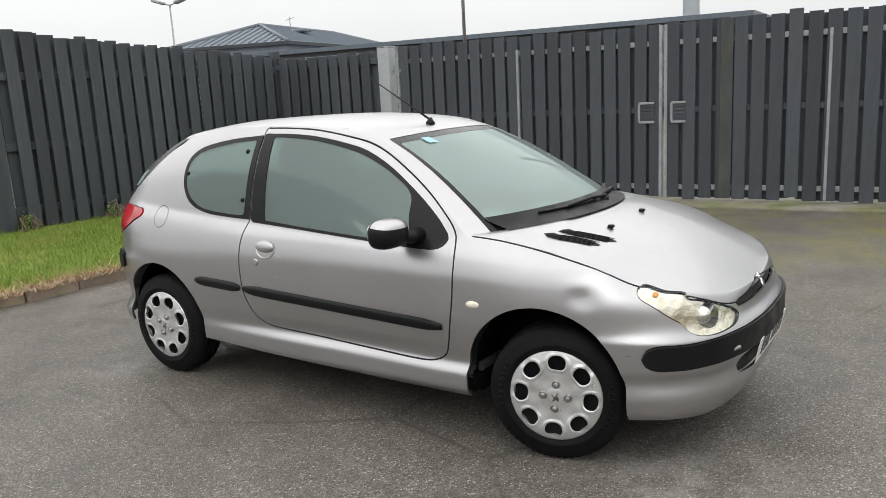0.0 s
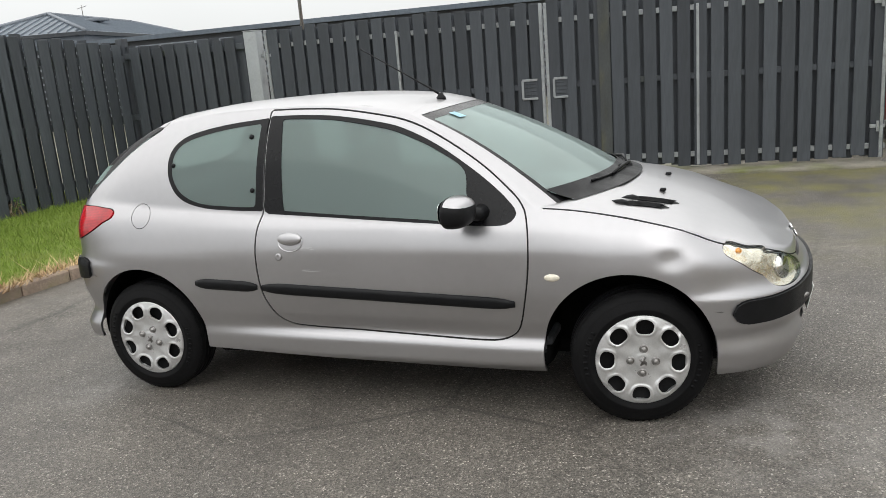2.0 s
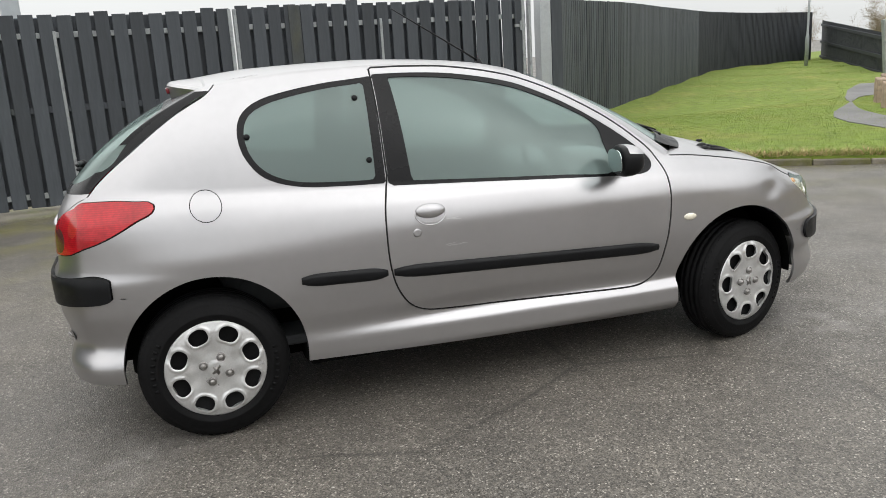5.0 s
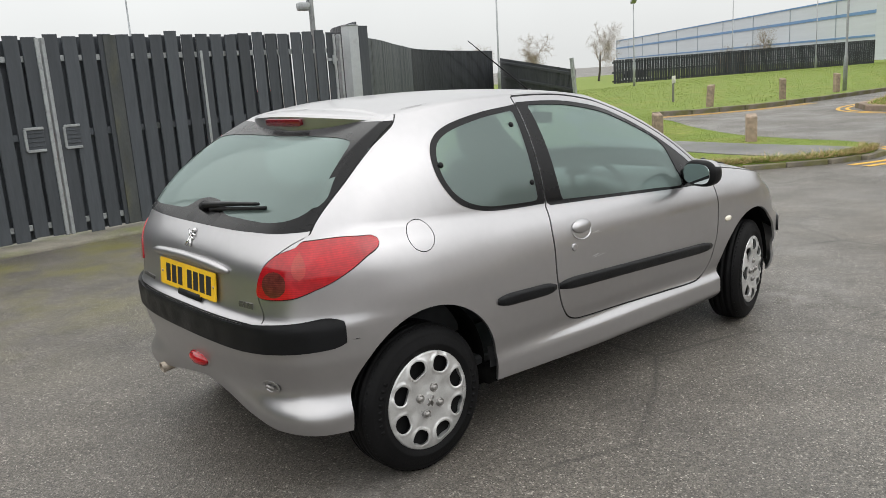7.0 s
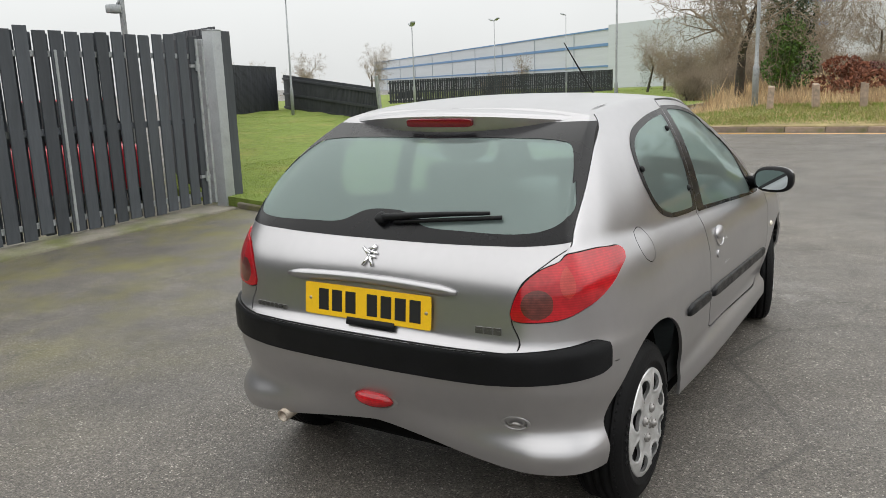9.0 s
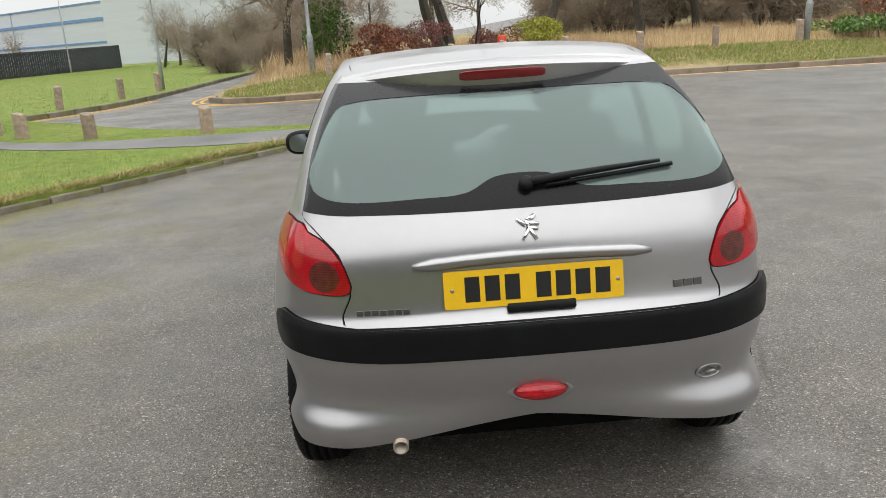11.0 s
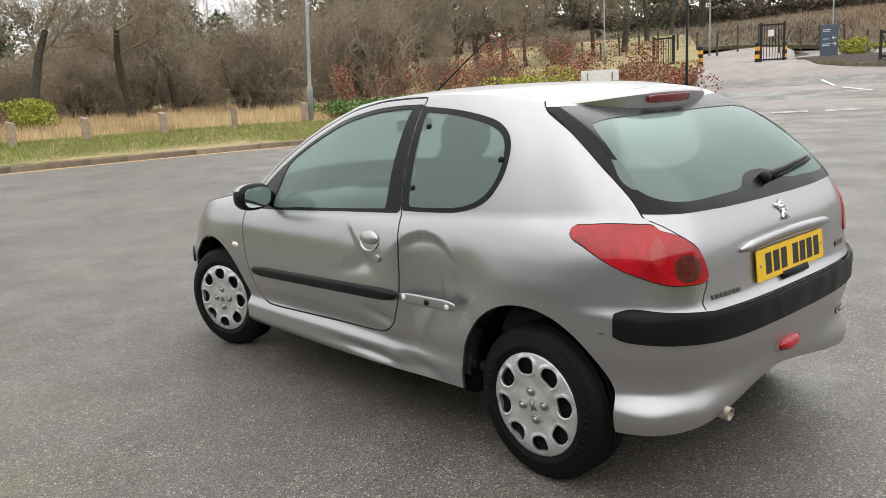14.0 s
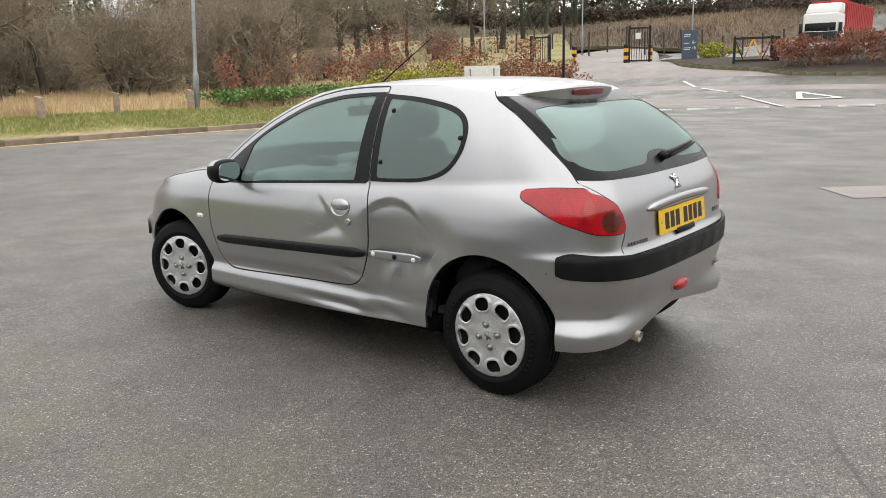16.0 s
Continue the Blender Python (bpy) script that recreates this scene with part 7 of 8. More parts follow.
for h in (.25, 1.25):
    part("rail", boxed(0, 1.6, -.04, .04, h - .05, h + .05, .005), BLACK_STEEL, bar, smooth=False)
for k in range(4):
    bm = bmesh.new()
    tube(bm, [(.4 * k, 0, .28 if k % 2 else 1.22), (.4 * k + .4, 0, 1.22 if k % 2 else .28)], .028, 6)
    part("brace", bm, BAND_YELLOW if k in (1, 2) else BLACK_STEEL, bar)

RED = mat("lorry_red", (.42, .015, .02), .45, vary=.12, scale=2, coat=.3)
x, y, z = polar(-75.9, 68)[0], polar(-75.9, 68)[1], 1.8
lorry = thing("lorry", pose(x, y, z, 0, 0, 182), "white-fronted lorry with a red curtain-sided trailer", "lorry")
bm = bmesh.new()
box(bm, -1.2, 1.2, -2.0, .3, .6, 3.3, .12, 3)
part("cab", bm, WHITE_PAINT, lorry)
bm = bmesh.new()
vs = box(bm, -1.15, 1.15, -1.75, .3, 3.25, 4.05, .16, 3)
for v in bm.verts:
    if v.co.z > 3.6 and v.co.y < -.6:
        v.co.y += .75
part("roof_deflector", bm, WHITE_PAINT, lorry)
part("badge", boxed(-.5, .5, -1.35, -1.2, 3.45, 3.62, .02), BAND_YELLOW, lorry, smooth=False)
bm = bmesh.new()
box(bm, -1.05, 1.05, -2.03, -1.98, 1.75, 2.6, .01, 1)
part("windscreen", bm, TRIM, lorry)
bm = bmesh.new()
box(bm, -1.1, 1.1, -2.06, -2.0, .7, 1.6, .02, 1)
part("grille", bm, RED, lorry)
for s in (-1, 1):
    part("mirror", boxed(s * 1.35 - .12, s * 1.35 + .12, -2.0, -1.85, 1.8, 2.6, .03), BLACK_STEEL, lorry)
    for yy in (-1.2, 3.6, 8.5):
        bm = bmesh.new()
        lathe(bm, [(.5, -.15), (.5, .15)], 20, "x", Matrix.Translation((s * 1.0, yy, .5)))
        part("wheel", bm, RUBBER, lorry)
bm = bmesh.new()
box(bm, -1.25, 1.25, .7, 11, 1.1, 4.2, .03, 1)
trailer = part("trailer", bm, RED, lorry, "red curtain-sided trailer", smooth=False)
for s_ in (-1, 1):
    for k in range(15):
        part("curtain_pole", boxed(s_ * 1.262 - .015, s_ * 1.262 + .015, 1.1 + k * .68, 1.22 + k * .68, 1.2, 4.1, .006), RED, trailer, smooth=False)
part("header_board", boxed(-1.27, 1.27, .62, .72, 3.95, 4.3, .02), RED, trailer, smooth=False)


def parked_car(x, y, z, yaw, colour, name="parked_car", label="parked car seen past the boards"):
    c = thing(name, pose(x, y, z, 0, 0, yaw), label, "car", "parked cars")
    bm = bmesh.new()
    box(bm, -2.0, 2.0, -.85, .85, .25, .85, .12, 3)
    part("body", bm, colour, c)
    bm = bmesh.new()
    vs = box(bm, -1.3, 1.1, -.75, .75, .85, 1.42, .06, 2)
    for v in bm.verts:
        if v.co.z > 1.1:
            v.co.x *= .72
            v.co.y *= .85
    part("cabin", bm, TRIM, c)
    part("roof", boxed(-.85, .7, -.6, .6, 1.405, 1.44, .015), colour, c)
    for a in (-1.25, 1.3):
        for b in (-.78, .78):
            bm = bmesh.new()
            lathe(bm, [(.30, -.09), (.31, 0), (.30, .09)], 20, "y", Matrix.Translation((a, b, .31)))
            part("wheel", bm, RUBBER, c)


CAR_RED = mat("red_car_paint", (.4, .02, .03), .35, .2, vary=.05, coat=.6)
CAR_WHITE = mat("white_car_paint", (.7, .7, .7), .35, 0, vary=.05, coat=.6)
CAR_DARK = mat("dark_car_paint", (.03, .035, .04), .35, .3, vary=.05, coat=.6)
parked_car(-4.6, 10.2, 0, 10, CAR_RED, label="red car parked behind the gate")
parked_car(3.3, 9.4, 0, 60, CAR_RED, label="red car parked behind the gate")
parked_car(-6.6, 11.5, 0, 80, CAR_DARK, label="dark car parked behind the gate post")
parked_car(4.5, 16.5, 0, 15, CAR_WHITE, label="white car parked behind the fence")
parked_car(52, 36, -.5, 20, CAR_WHITE, label="white car parked behind the far fence")
parked_car(30, 27, .0, 20, CAR_WHITE, label="white van-like car beyond the low fence")
parked_car(*polar(-75.4, 50), 1.78, 20, CAR_WHITE, label="silver car parked behind the hedge")
parked_car(*polar(-77.9, 52), 1.78, 20, CAR_WHITE, label="silver car parked behind the hedge")
parked_car(*polar(-80.5, 52), 1.78, 20, CAR_DARK, label="dark car parked behind the hedge")

# ---- buildings ----
CLAD = mat("pale_cladding", (.52, .55, .58), .55, .1, vary=.05, scale=.3, stretch=(.2, .2, 6))
JOINT = mat("cladding_joint", (.36, .40, .44), .55, vary=.05)
BLUE_BAND = mat("blue_band", (.12, .24, .42), .5, vary=.05)
SLATE = mat("slate_blue_roof", (.11, .135, .165), .5, vary=.15, scale=1.2, stretch=(6, 1, 1))
DARK_CLAD = mat("dark_cladding", (.045, .05, .058), .55, vary=.12, scale=.6)
RENDER = mat("grey_render", (.2, .22, .25), .7, vary=.1, scale=.5)


def wall_run(name, a, b, h0, h1, depth, material, parent):
    a, b = Vector((*a, 0)), Vector((*b, 0))
    d = b - a
    n = Vector((-d.y, d.x, 0)).normalized() * depth
    v = [(p.x, p.y, z) for p in (a, b, b + n, a + n) for z in (h0, h1)]
    return from_arrays(name, v, [(0, 2, 3, 1), (2, 4, 5, 3), (4, 6, 7, 5), (6, 0, 1, 7), (1, 3, 5, 7), (0, 6, 4, 2)], material, parent)


W0, W1, W2 = (84, 9), (94, 24.5), (192, 142)
ware = thing("warehouse", None, "long pale ribbed warehouse with blue bands", "warehouse")
wall_run("wall", W2, W1, -2, 8.1, 30, CLAD, ware)
wall_run("wall", W1, W0, -2, 8.1, 30, CLAD, ware)
wall_run("wall", W0, (99, 1), -2, 8.1, 30, CLAD, ware)
for (a, b) in ((W2, W1), (W1, W0), (W0, (99, 1))):
    d = (Vector((*b, 0)) - Vector((*a, 0)))
    n = Vector((d.y, -d.x, 0)).normalized() * .12
    a2, b2 = (a[0] + n.x, a[1] + n.y), (b[0] + n.x, b[1] + n.y)
    for z0, z1 in ((5.75, 6.15), (2.9, 3.15), (7.95, 8.15)):
        wall_run("band", a2, b2, z0, z1, .1, BLUE_BAND, ware)
    k = int(d.length / 13)
    for i in range(k + 1):
        p = Vector((*a, 0)) + d * (i / max(k, 1))
        wall_run("rib", (p.x + n.x * .8, p.y + n.y * .8), (p.x + d.x / d.length * .14 + n.x * .8, p.y + d.y / d.length * .14 + n.y * .8), -2, 8.0, .08, JOINT, ware)
low_b = thing("low_building", None, "low dark louvred building with a flat roof", "building")
wall_run("wall", (-42, 22), (-3.6, 24.3), 0, 3.25, 8, DARK_CLAD, low_b)
wall_run("roof", (-42.1, 21.8), (-3.4, 24.1), 3.25, 3.42, 8.6, SLATE, low_b)
for k in range(10):
    wall_run("louvre", (-41.5, 21.93), (-3.8, 24.2), .35 + k * .29, .45 + k * .29, .1, RENDER, low_b)
# hipped-roof building behind the side fence
shop = thing("shop", None, "low shop with a hipped slate-blue metal roof", "building")
sx, sy, ang = -23.67, 23.93, radians(105)
su, sv = Vector((math.cos(ang), math.sin(ang), 0)), Vector((-math.sin(ang), math.cos(ang), 0))


def sp(u, v, z):
    p = Vector((sx, sy, 0)) + su * u + sv * v
    return (p.x, p.y, z)


LX, LY, EAVE, TOP = 15.0, 6.6, 3.92, 5.0
BOX = [(0, 2, 3, 1), (2, 4, 5, 3), (4, 6, 7, 5), (6, 0, 1, 7), (1, 3, 5, 7), (0, 6, 4, 2)]


def ring(u0, u1, v0, v1, z0, z1):
    return [sp(u, v, z) for u, v in ((u0, v0), (u1, v0), (u1, v1), (u0, v1)) for z in (z0, z1)]


hip = LY / 2
from_arrays("roof", [sp(0, 0, EAVE), sp(LX, 0, EAVE), sp(LX, LY, EAVE), sp(0, LY, EAVE), sp(hip, hip, TOP), sp(LX - hip, hip, TOP)], [(0, 1, 5, 4), (1, 2, 5), (2, 3, 4, 5), (3, 0, 4), (0, 3, 2, 1)], SLATE, shop)
from_arrays("gutter", ring(-.08, LX + .08, -.08, LY + .08, EAVE - .16, EAVE - .005), BOX, DARK_CLAD, shop)
from_arrays("fascia_board", ring(.12, LX - .12, .12, LY - .12, EAVE - .55, EAVE - .16), BOX, RENDER, shop)
from_arrays("wall", ring(.7, LX - .7, .7, LY - .7, 0, EAVE - .5), BOX, RENDER, shop)
from_arrays("canopy", [sp(-.5, 2.6, 3.2), sp(-.5, -.5, 3.2), sp(4, -.5, 3.2), sp(.6, 2.6, 3.5), sp(.6, .6, 3.5), sp(4, .6, 3.5)], [(0, 1, 4, 3), (1, 2, 5, 4)], SLATE, shop)
for z0, z1, c in ((2.0, 2.85, mat("teal_fascia", (.12, .36, .38), .5, vary=.05)), (1.2, 1.98, mat("orange_fascia", (.55, .2, .07), .5, vary=.05))):
    from_arrays("shop_band", ring(.6, LX - .6, .6, LY - .6, z0, z1), BOX, c, shop)
# standing seams of the roof, and the capping along its hips
for k in range(1, 40):
    u = LX * k / 40
    h = min(u, LX - u, hip)
    for v0, v1 in ((0, h), (LY, LY - h)):
        from_arrays("roof_seam", [sp(u - .02, v0, EAVE + .01), sp(u + .02, v0, EAVE + .01), sp(u + .02, v1, EAVE + (TOP - EAVE) * h / hip + .01), sp(u - .02, v1, EAVE + (TOP - EAVE) * h / hip + .01), sp(u, v0, EAVE + .06), sp(u, v1, EAVE + (TOP - EAVE) * h / hip + .06)], [(0, 4, 5, 3), (4, 1, 2, 5)], SLATE, shop)
for k in range(1, 16):
    v = LY * k / 16
    h = min(v, LY - v)
    from_arrays("roof_seam", [sp(0, v - .02, EAVE + .01), sp(0, v + .02, EAVE + .01), sp(h, v + .02, EAVE + (TOP - EAVE) * h / hip + .01), sp(h, v - .02, EAVE + (TOP - EAVE) * h / hip + .01), sp(0, v, EAVE + .06), sp(h, v, EAVE + (TOP - EAVE) * h / hip + .06)], [(0, 4, 5, 3), (4, 1, 2, 5)], SLATE, shop)
for a, b in (((0, 0), (hip, hip)), ((0, LY), (hip, hip)), ((hip, hip), (LX - hip, hip)), ((LX, 0), (LX - hip, hip))):
    bm = bmesh.new()
    za, zb = (EAVE if a[0] in (0, LX) else TOP), TOP
    tube(bm, [sp(*a, za + .03), sp(*b, zb + .03)], .09, 6)
    part("ridge_cap", bm, RENDER, shop)
bm = bmesh.new()
box(bm, -.5, .5, -.35, .35, 0, .16, .02, m=Matrix.Translation(sp(5.5, 2.2, TOP - .32)))
part("roof_vent", bm, RENDER, shop)
bm = bmesh.new()
px_ = Vector(sp(6.5, hip, TOP))
tube(bm, [px_, px_ + Vector((0, 0, .6))], .02, 6)
tube(bm, [px_ + Vector((-.3, 0, .45)), px_ + Vector((.3, 0, .55))], .015, 6)
part("roof_aerial", bm, STEEL, shop)

# a drain grating set in the tarmac
grate = thing("drain_cover", pose(3.27, -7.32, .002, 0, 0, 58), "worn iron drain grating set in the tarmac", "drain")
IRON = mat("worn_iron", (.09, .075, .06), .6, .5, vary=.3, scale=20)
for a, b, c_, d in ((-.25, .25, -.2, -.17), (-.25, .25, .17, .2), (-.25, -.22, -.17, .17), (.22, .25, -.17, .17)):
    part("frame_side", boxed(a, b, c_, d, -.02, .006, .002), IRON, grate, smooth=False)
for k in range(8):
    u = -.19 + k * .054
    part("bar", boxed(u - .012, u + .012, -.17, .17, -.02, .004, .002), IRON, grate, smooth=False)


# ---- plants ----
GRASS = mat("grass_blade", (.165, .24, .03), .75, island=.25, second=(.26, .255, .06), second_at=(.5, .75), second_scale=1.2)
DRY = mat("dead_grass_blade", (.58, .43, .245), .8, island=.4, second=(.36, .24, .14), second_at=(.45, .65), second_scale=.6)
HILL_GRASS = mat("brown_grass_blade", (.25, .18, .115), .8, island=.4, second=(.13, .09, .07), second_at=(.45, .65), second_scale=.1)
LEAF = mat("green_leaf", (.10, .19, .035), .5, island=.5)
IVY = mat("dark_ivy_leaf", (.045, .075, .028), .5, island=.5)
COPPER = mat("copper_beech_leaf", (.25, .095, .055), .75, island=.5)
LIME = mat("yellow_green_leaf", (.30, .30, .035), .65, island=.4)
DARK_RED_TWIG = mat("red_twig", (.20, .085, .075), .8, island=.4)
HEDGE_TWIG = mat("hedge_twig", (.23, .18, .125), .9, island=.4)


def loose(name, verts, per, material, label, category, kind="stuff", parent=None):
    """Many separate little faces in one mesh: verts (n, per, 3)."""
    n = len(verts)
    me = bpy.data.meshes.new(name)
    me.vertices.add(n * per)
    me.vertices.foreach_set("co", np.ascontiguousarray(verts, np.float32).ravel())
    me.loops.add(n * per)
    me.loops.foreach_set("vertex_index", np.arange(n * per, dtype=np.int32))
    me.polygons.add(n)
    me.polygons.foreach_set("loop_start", np.arange(0, n * per, per, dtype=np.int32))
    me.update(calc_edges=True)
    me.materials.append(material)
    ob = new(name, me)
    ob.parent = parent
    return tagged(ob, label, category, kind=kind) if parent is None else ob


def blades(name, poly, n, height_fn, size, width, material, label, lean=.5, where=None):
    """Grass blades scattered in an outline."""
    poly = np.array(poly, float)
    lo, hi = poly.min(0), poly.max(0)
    pts = np.zeros((0, 2))
    while len(pts) < n:
        q = rng.uniform(lo, hi, (n, 2))
        q = q[signed(poly, q) < -.02]
        if where is not None:
            q = q[where(q)]
        pts = np.r_[pts, q]
    pts = pts[:n]
    z = height_fn(pts[:, 0], pts[:, 1])
    a, h = rng.uniform(0, 2 * math.pi, n), size * rng.lognormal(0, .35, n)
    w = width * rng.uniform(.6, 1.4, n) / 2
    side = np.stack([np.cos(a) * w, np.sin(a) * w, np.zeros(n)], 1)
    base = np.stack([pts[:, 0], pts[:, 1], z - .005], 1)
    tip = base + np.stack([rng.normal(0, lean, n) * h, rng.normal(0, lean, n) * h, h], 1)
    return loose(name, np.stack([base - side, base + side, tip], 1), 3, material, label, "grass")


blades("grass_left", LEFT_LAWN, 80000, lambda x, y: .085 + .02 * np.clip(-4.2 - x, 0, 1), .045, .007, GRASS, "short grass of the strip by the fence", where=lambda q: q[:, 1] > -2.5)
blades("grass_right", RIGHT_LAWN, 50000, lawn_r, .02, .006, GRASS, "short grass of the bank", where=lambda q: q[:, 1] < 9)
blades("grass_right", RIGHT_LAWN, 90000, lawn_r, .016, .009, GRASS, "short grass of the bank further off", where=lambda q: signed(np.array(PATH_EDGE), q) > .05)
blades("grass_edge", [(-3.9, -2), (-3.74, -2), (-3.6, 2.2), (-3.65, 3.2), (-3.85, 3.2), (-3.8, 2.2)], 2600, lambda x, y: np.full(len(x), .08), .07, .012, DRY, "yellowed grass along the edging stones", lean=.8)
EDGE = [tuple(p) for p in smooth_line(RIGHT_KERB[1:10], 40, -.01)] + [tuple(p) for p in smooth_line(RIGHT_KERB[1:10], 40, .22)][::-1]
blades("grass_edge", EDGE, 9000, lambda x, y: np.full(len(x), .09), .06, .010, DRY, "yellowed grass hanging over the kerb", lean=.9)
blades("grass_edge", EDGE, 9000, lambda x, y: np.full(len(x), .09), .06, .010, GRASS, "green grass along the kerb", lean=.8)
BANK_NEAR = [(20.4, 5.5), (18.3, 5.2), (17.6, 4.3), (17.6, -7), (16.6, -12), (15.8, -15.5), (15.5, -19), (16.8, -19), (18.2, -14), (20.5, -9), (20.6, 4.5)]
blades("grass_bank", BANK_NEAR, 80000, bank, .06, .014, GRASS, "green verge grass on the bank")
blades("dead_grass", BANK_NEAR, 16000, bank, .09, .012, DRY, "dead grass among the verge", lean=.7)
BANK_DRY = [(20.2, 5), (20.4, -6), (19.4, -12.3), (17.0, -16), (19, -20), (30, -26), (46, -30), (46, 5)]
blades("dead_grass", BANK_DRY, 130000, bank, .28, .014, DRY, "tall pale dead grass beyond the verge", lean=.3)
blades("dead_grass", [(24, 5.2), (55, 5.2), (55, 2), (24, 2)], 9000, bank, .4, .06, DRY, "tall dead grass on the corner", lean=.3)
blades("dead_grass", [p for p in HILL], 100000, lambda x, y: rise(x, y) + .15, .40, .07, HILL_GRASS, "long dead grass on the slope", lean=.45, where=lambda q: (q[:, 1] > -100) & (q[:, 0] > -25) & (q[:, 0] < 100))
blades("grass_north", NORTH_KERB + [(80, 8), (80, 30), (30, 26), (20, 18)], 45000, lambda x, y: .11 + .012 * np.clip(y - 9, 0, 12) - .012 * np.clip(y - 21, 0, 12), .03, .03, GRASS, "grass of the bank beyond the side road")


def leaves(centre, radii, n, size, squash=1.0, shell=.45):
    """Leaf quads through an uneven cluster of lobes."""
    lobes = 7
    lc = rng.normal(0, .45, (lobes, 3))
    lr = rng.uniform(.35, .7, lobes)
    k = rng.integers(0, lobes, n)
    d = rng.normal(0, 1, (n, 3))
    d /= np.linalg.norm(d, axis=1, keepdims=True)
    p = lc[k] + d * (lr[k] * rng.uniform(shell, 1.0, n) ** .5)[:, None]
    p = p * np.array(radii) + np.array(centre)
    a = rng.normal(0, 1, (n, 3))
    a /= np.linalg.norm(a, axis=1, keepdims=True)
    b = np.cross(a, rng.normal(0, 1, (n, 3)))
    b /= np.linalg.norm(b, axis=1, keepdims=True)
    s = size * rng.uniform(.6, 1.3, n)[:, None]
    return np.stack([p - a * s * .5, p + b * s * .28, p + a * s * .5, p - b * s * .28], 1)


def twigs_mesh(segs, sides=3):
    """Tapering sticks: rows of (p0, p1, r0, r1) as one vertex and face list."""
    p0, p1, r0, r1 = (np.array([s[i] for s in segs], float) for i in range(4))
    d = p1 - p0
    d /= np.maximum(np.linalg.norm(d, axis=1, keepdims=True), 1e-9)
    ref = np.where(np.abs(d[:, 2:3]) > .9, np.array([[1.0, 0, 0]]), np.array([[0, 0, 1.0]]))
    u = np.cross(d, ref)
    u /= np.linalg.norm(u, axis=1, keepdims=True)
    v = np.cross(d, u)
    quads = []
    ang = [2 * math.pi * k / sides for k in range(sides)]
    for k in range(sides):
        a, b = ang[k], ang[(k + 1) % sides]
        oa, ob = math.cos(a) * u + math.sin(a) * v, math.cos(b) * u + math.sin(b) * v
        quads.append(np.stack([p0 + oa * r0[:, None], p0 + ob * r0[:, None], p1 + ob * r1[:, None], p1 + oa * r1[:, None]], 1))
    return np.concatenate(quads)


def bare_branches(height, spread, levels=4, start=.25, seed=1, forks=3, droop=0.0, trunk_r=None, stems=1):
    """Branch sticks of a leafless tree standing at the origin."""
    r = np.random.default_rng(seed)
    segs, thick = [], []

    def grow(p, d, length, rad, level):
        n = 4 if level < 2 else 3
        pts = [p]
        for k in range(n):
            d = d + r.normal(0, .10 + .05 * level, 3) + np.array((0, 0, .04 - droop * level))
            d = d / np.linalg.norm(d)
            q = pts[-1] + d * length / n
            r0, r1 = rad * (1 - .55 * k / n), rad * (1 - .55 * (k + 1) / n)
            (thick if level == 0 else segs).append((pts[-1], q, r0, r1))
            pts.append(q)
            if level < levels and (level > 0 or k / n >= start):
                for _ in range(forks if level < 2 else 2):
                    az = r.uniform(0, 2 * math.pi)
                    side = np.cross(d, np.array((math.cos(az), math.sin(az), .3)))
                    side /= max(np.linalg.norm(side), 1e-6)
                    nd = d * r.uniform(.35, .8) + side * r.uniform(.5, 1.0) * spread
                    nd /= np.linalg.norm(nd)
                    grow(q, nd, length * r.uniform(.42, .68), max(r1 * r.uniform(.4, .65), .009), level + 1)

    for s in range(stems):
        d0 = np.array((r.normal(0, .1 if stems == 1 else .5), r.normal(0, .1 if stems == 1 else .5), 1.0))
        grow(np.array((r.normal(0, .05) * stems, r.normal(0, .05) * stems, -.2)), d0 / np.linalg.norm(d0), height * .5, trunk_r or height * .022, 0)
    return thick, segs


def tree(x, y, z, height, spread, levels, seed, label, ivy=0, forks=3, start=.25, stems=1, trunk_r=None, group="bare trees", yaw=None):
    t = thing("tree", pose(x, y, z, 0, 0, 0), label, "tree", group)
    thick, segs = bare_branches(height, spread, levels, start, seed, forks, 0, trunk_r, stems)
    loose("trunk", twigs_mesh(thick, 8), 4, BARK, "", "", parent=t)
    loose("crown", twigs_mesh(segs, 3), 4, TWIG, "", "", parent=t)
    if ivy:
        q = np.concatenate([leaves((rng.normal(0, .2), rng.normal(0, .2), height * u), (height * .10, height * .10, height * .13), ivy // 4, .16) for u in (.15, .3, .42, .55)])
        loose("ivy", q, 4, IVY, "", "", parent=t)
    return t


def bank_z(x, y):
    return float(bank(x, y))


FROM16 = (-3.23, 3.54)
base_trees = []
for i, (h, sp_, lv, fk, st, iv) in enumerate(((10, .8, 4, 3, .4, 0), (8, .9, 4, 3, .2, 0), (11, .6, 4, 3, .3, 900), (6, 1.0, 3, 4, .0, 0), (12, .55, 4, 3, .3, 1400))):
    x, y = polar((-24.6, -41, -47, -29.6, -55)[i], (44, 56, 60, 39, 64)[i])
    base_trees.append(tree(x, y, bank_z(x, y) if y > -60 else float(rise(x, y)), h, sp_, lv, 11 + i, ("large bare tree with spreading limbs", "bare tree at the wood's edge", "tall bare tree with some ivy", "low many-stemmed bare tree over dead grass", "tall bare tree clothed in ivy")[i], iv, fk, st, 5 if i == 3 else 1))
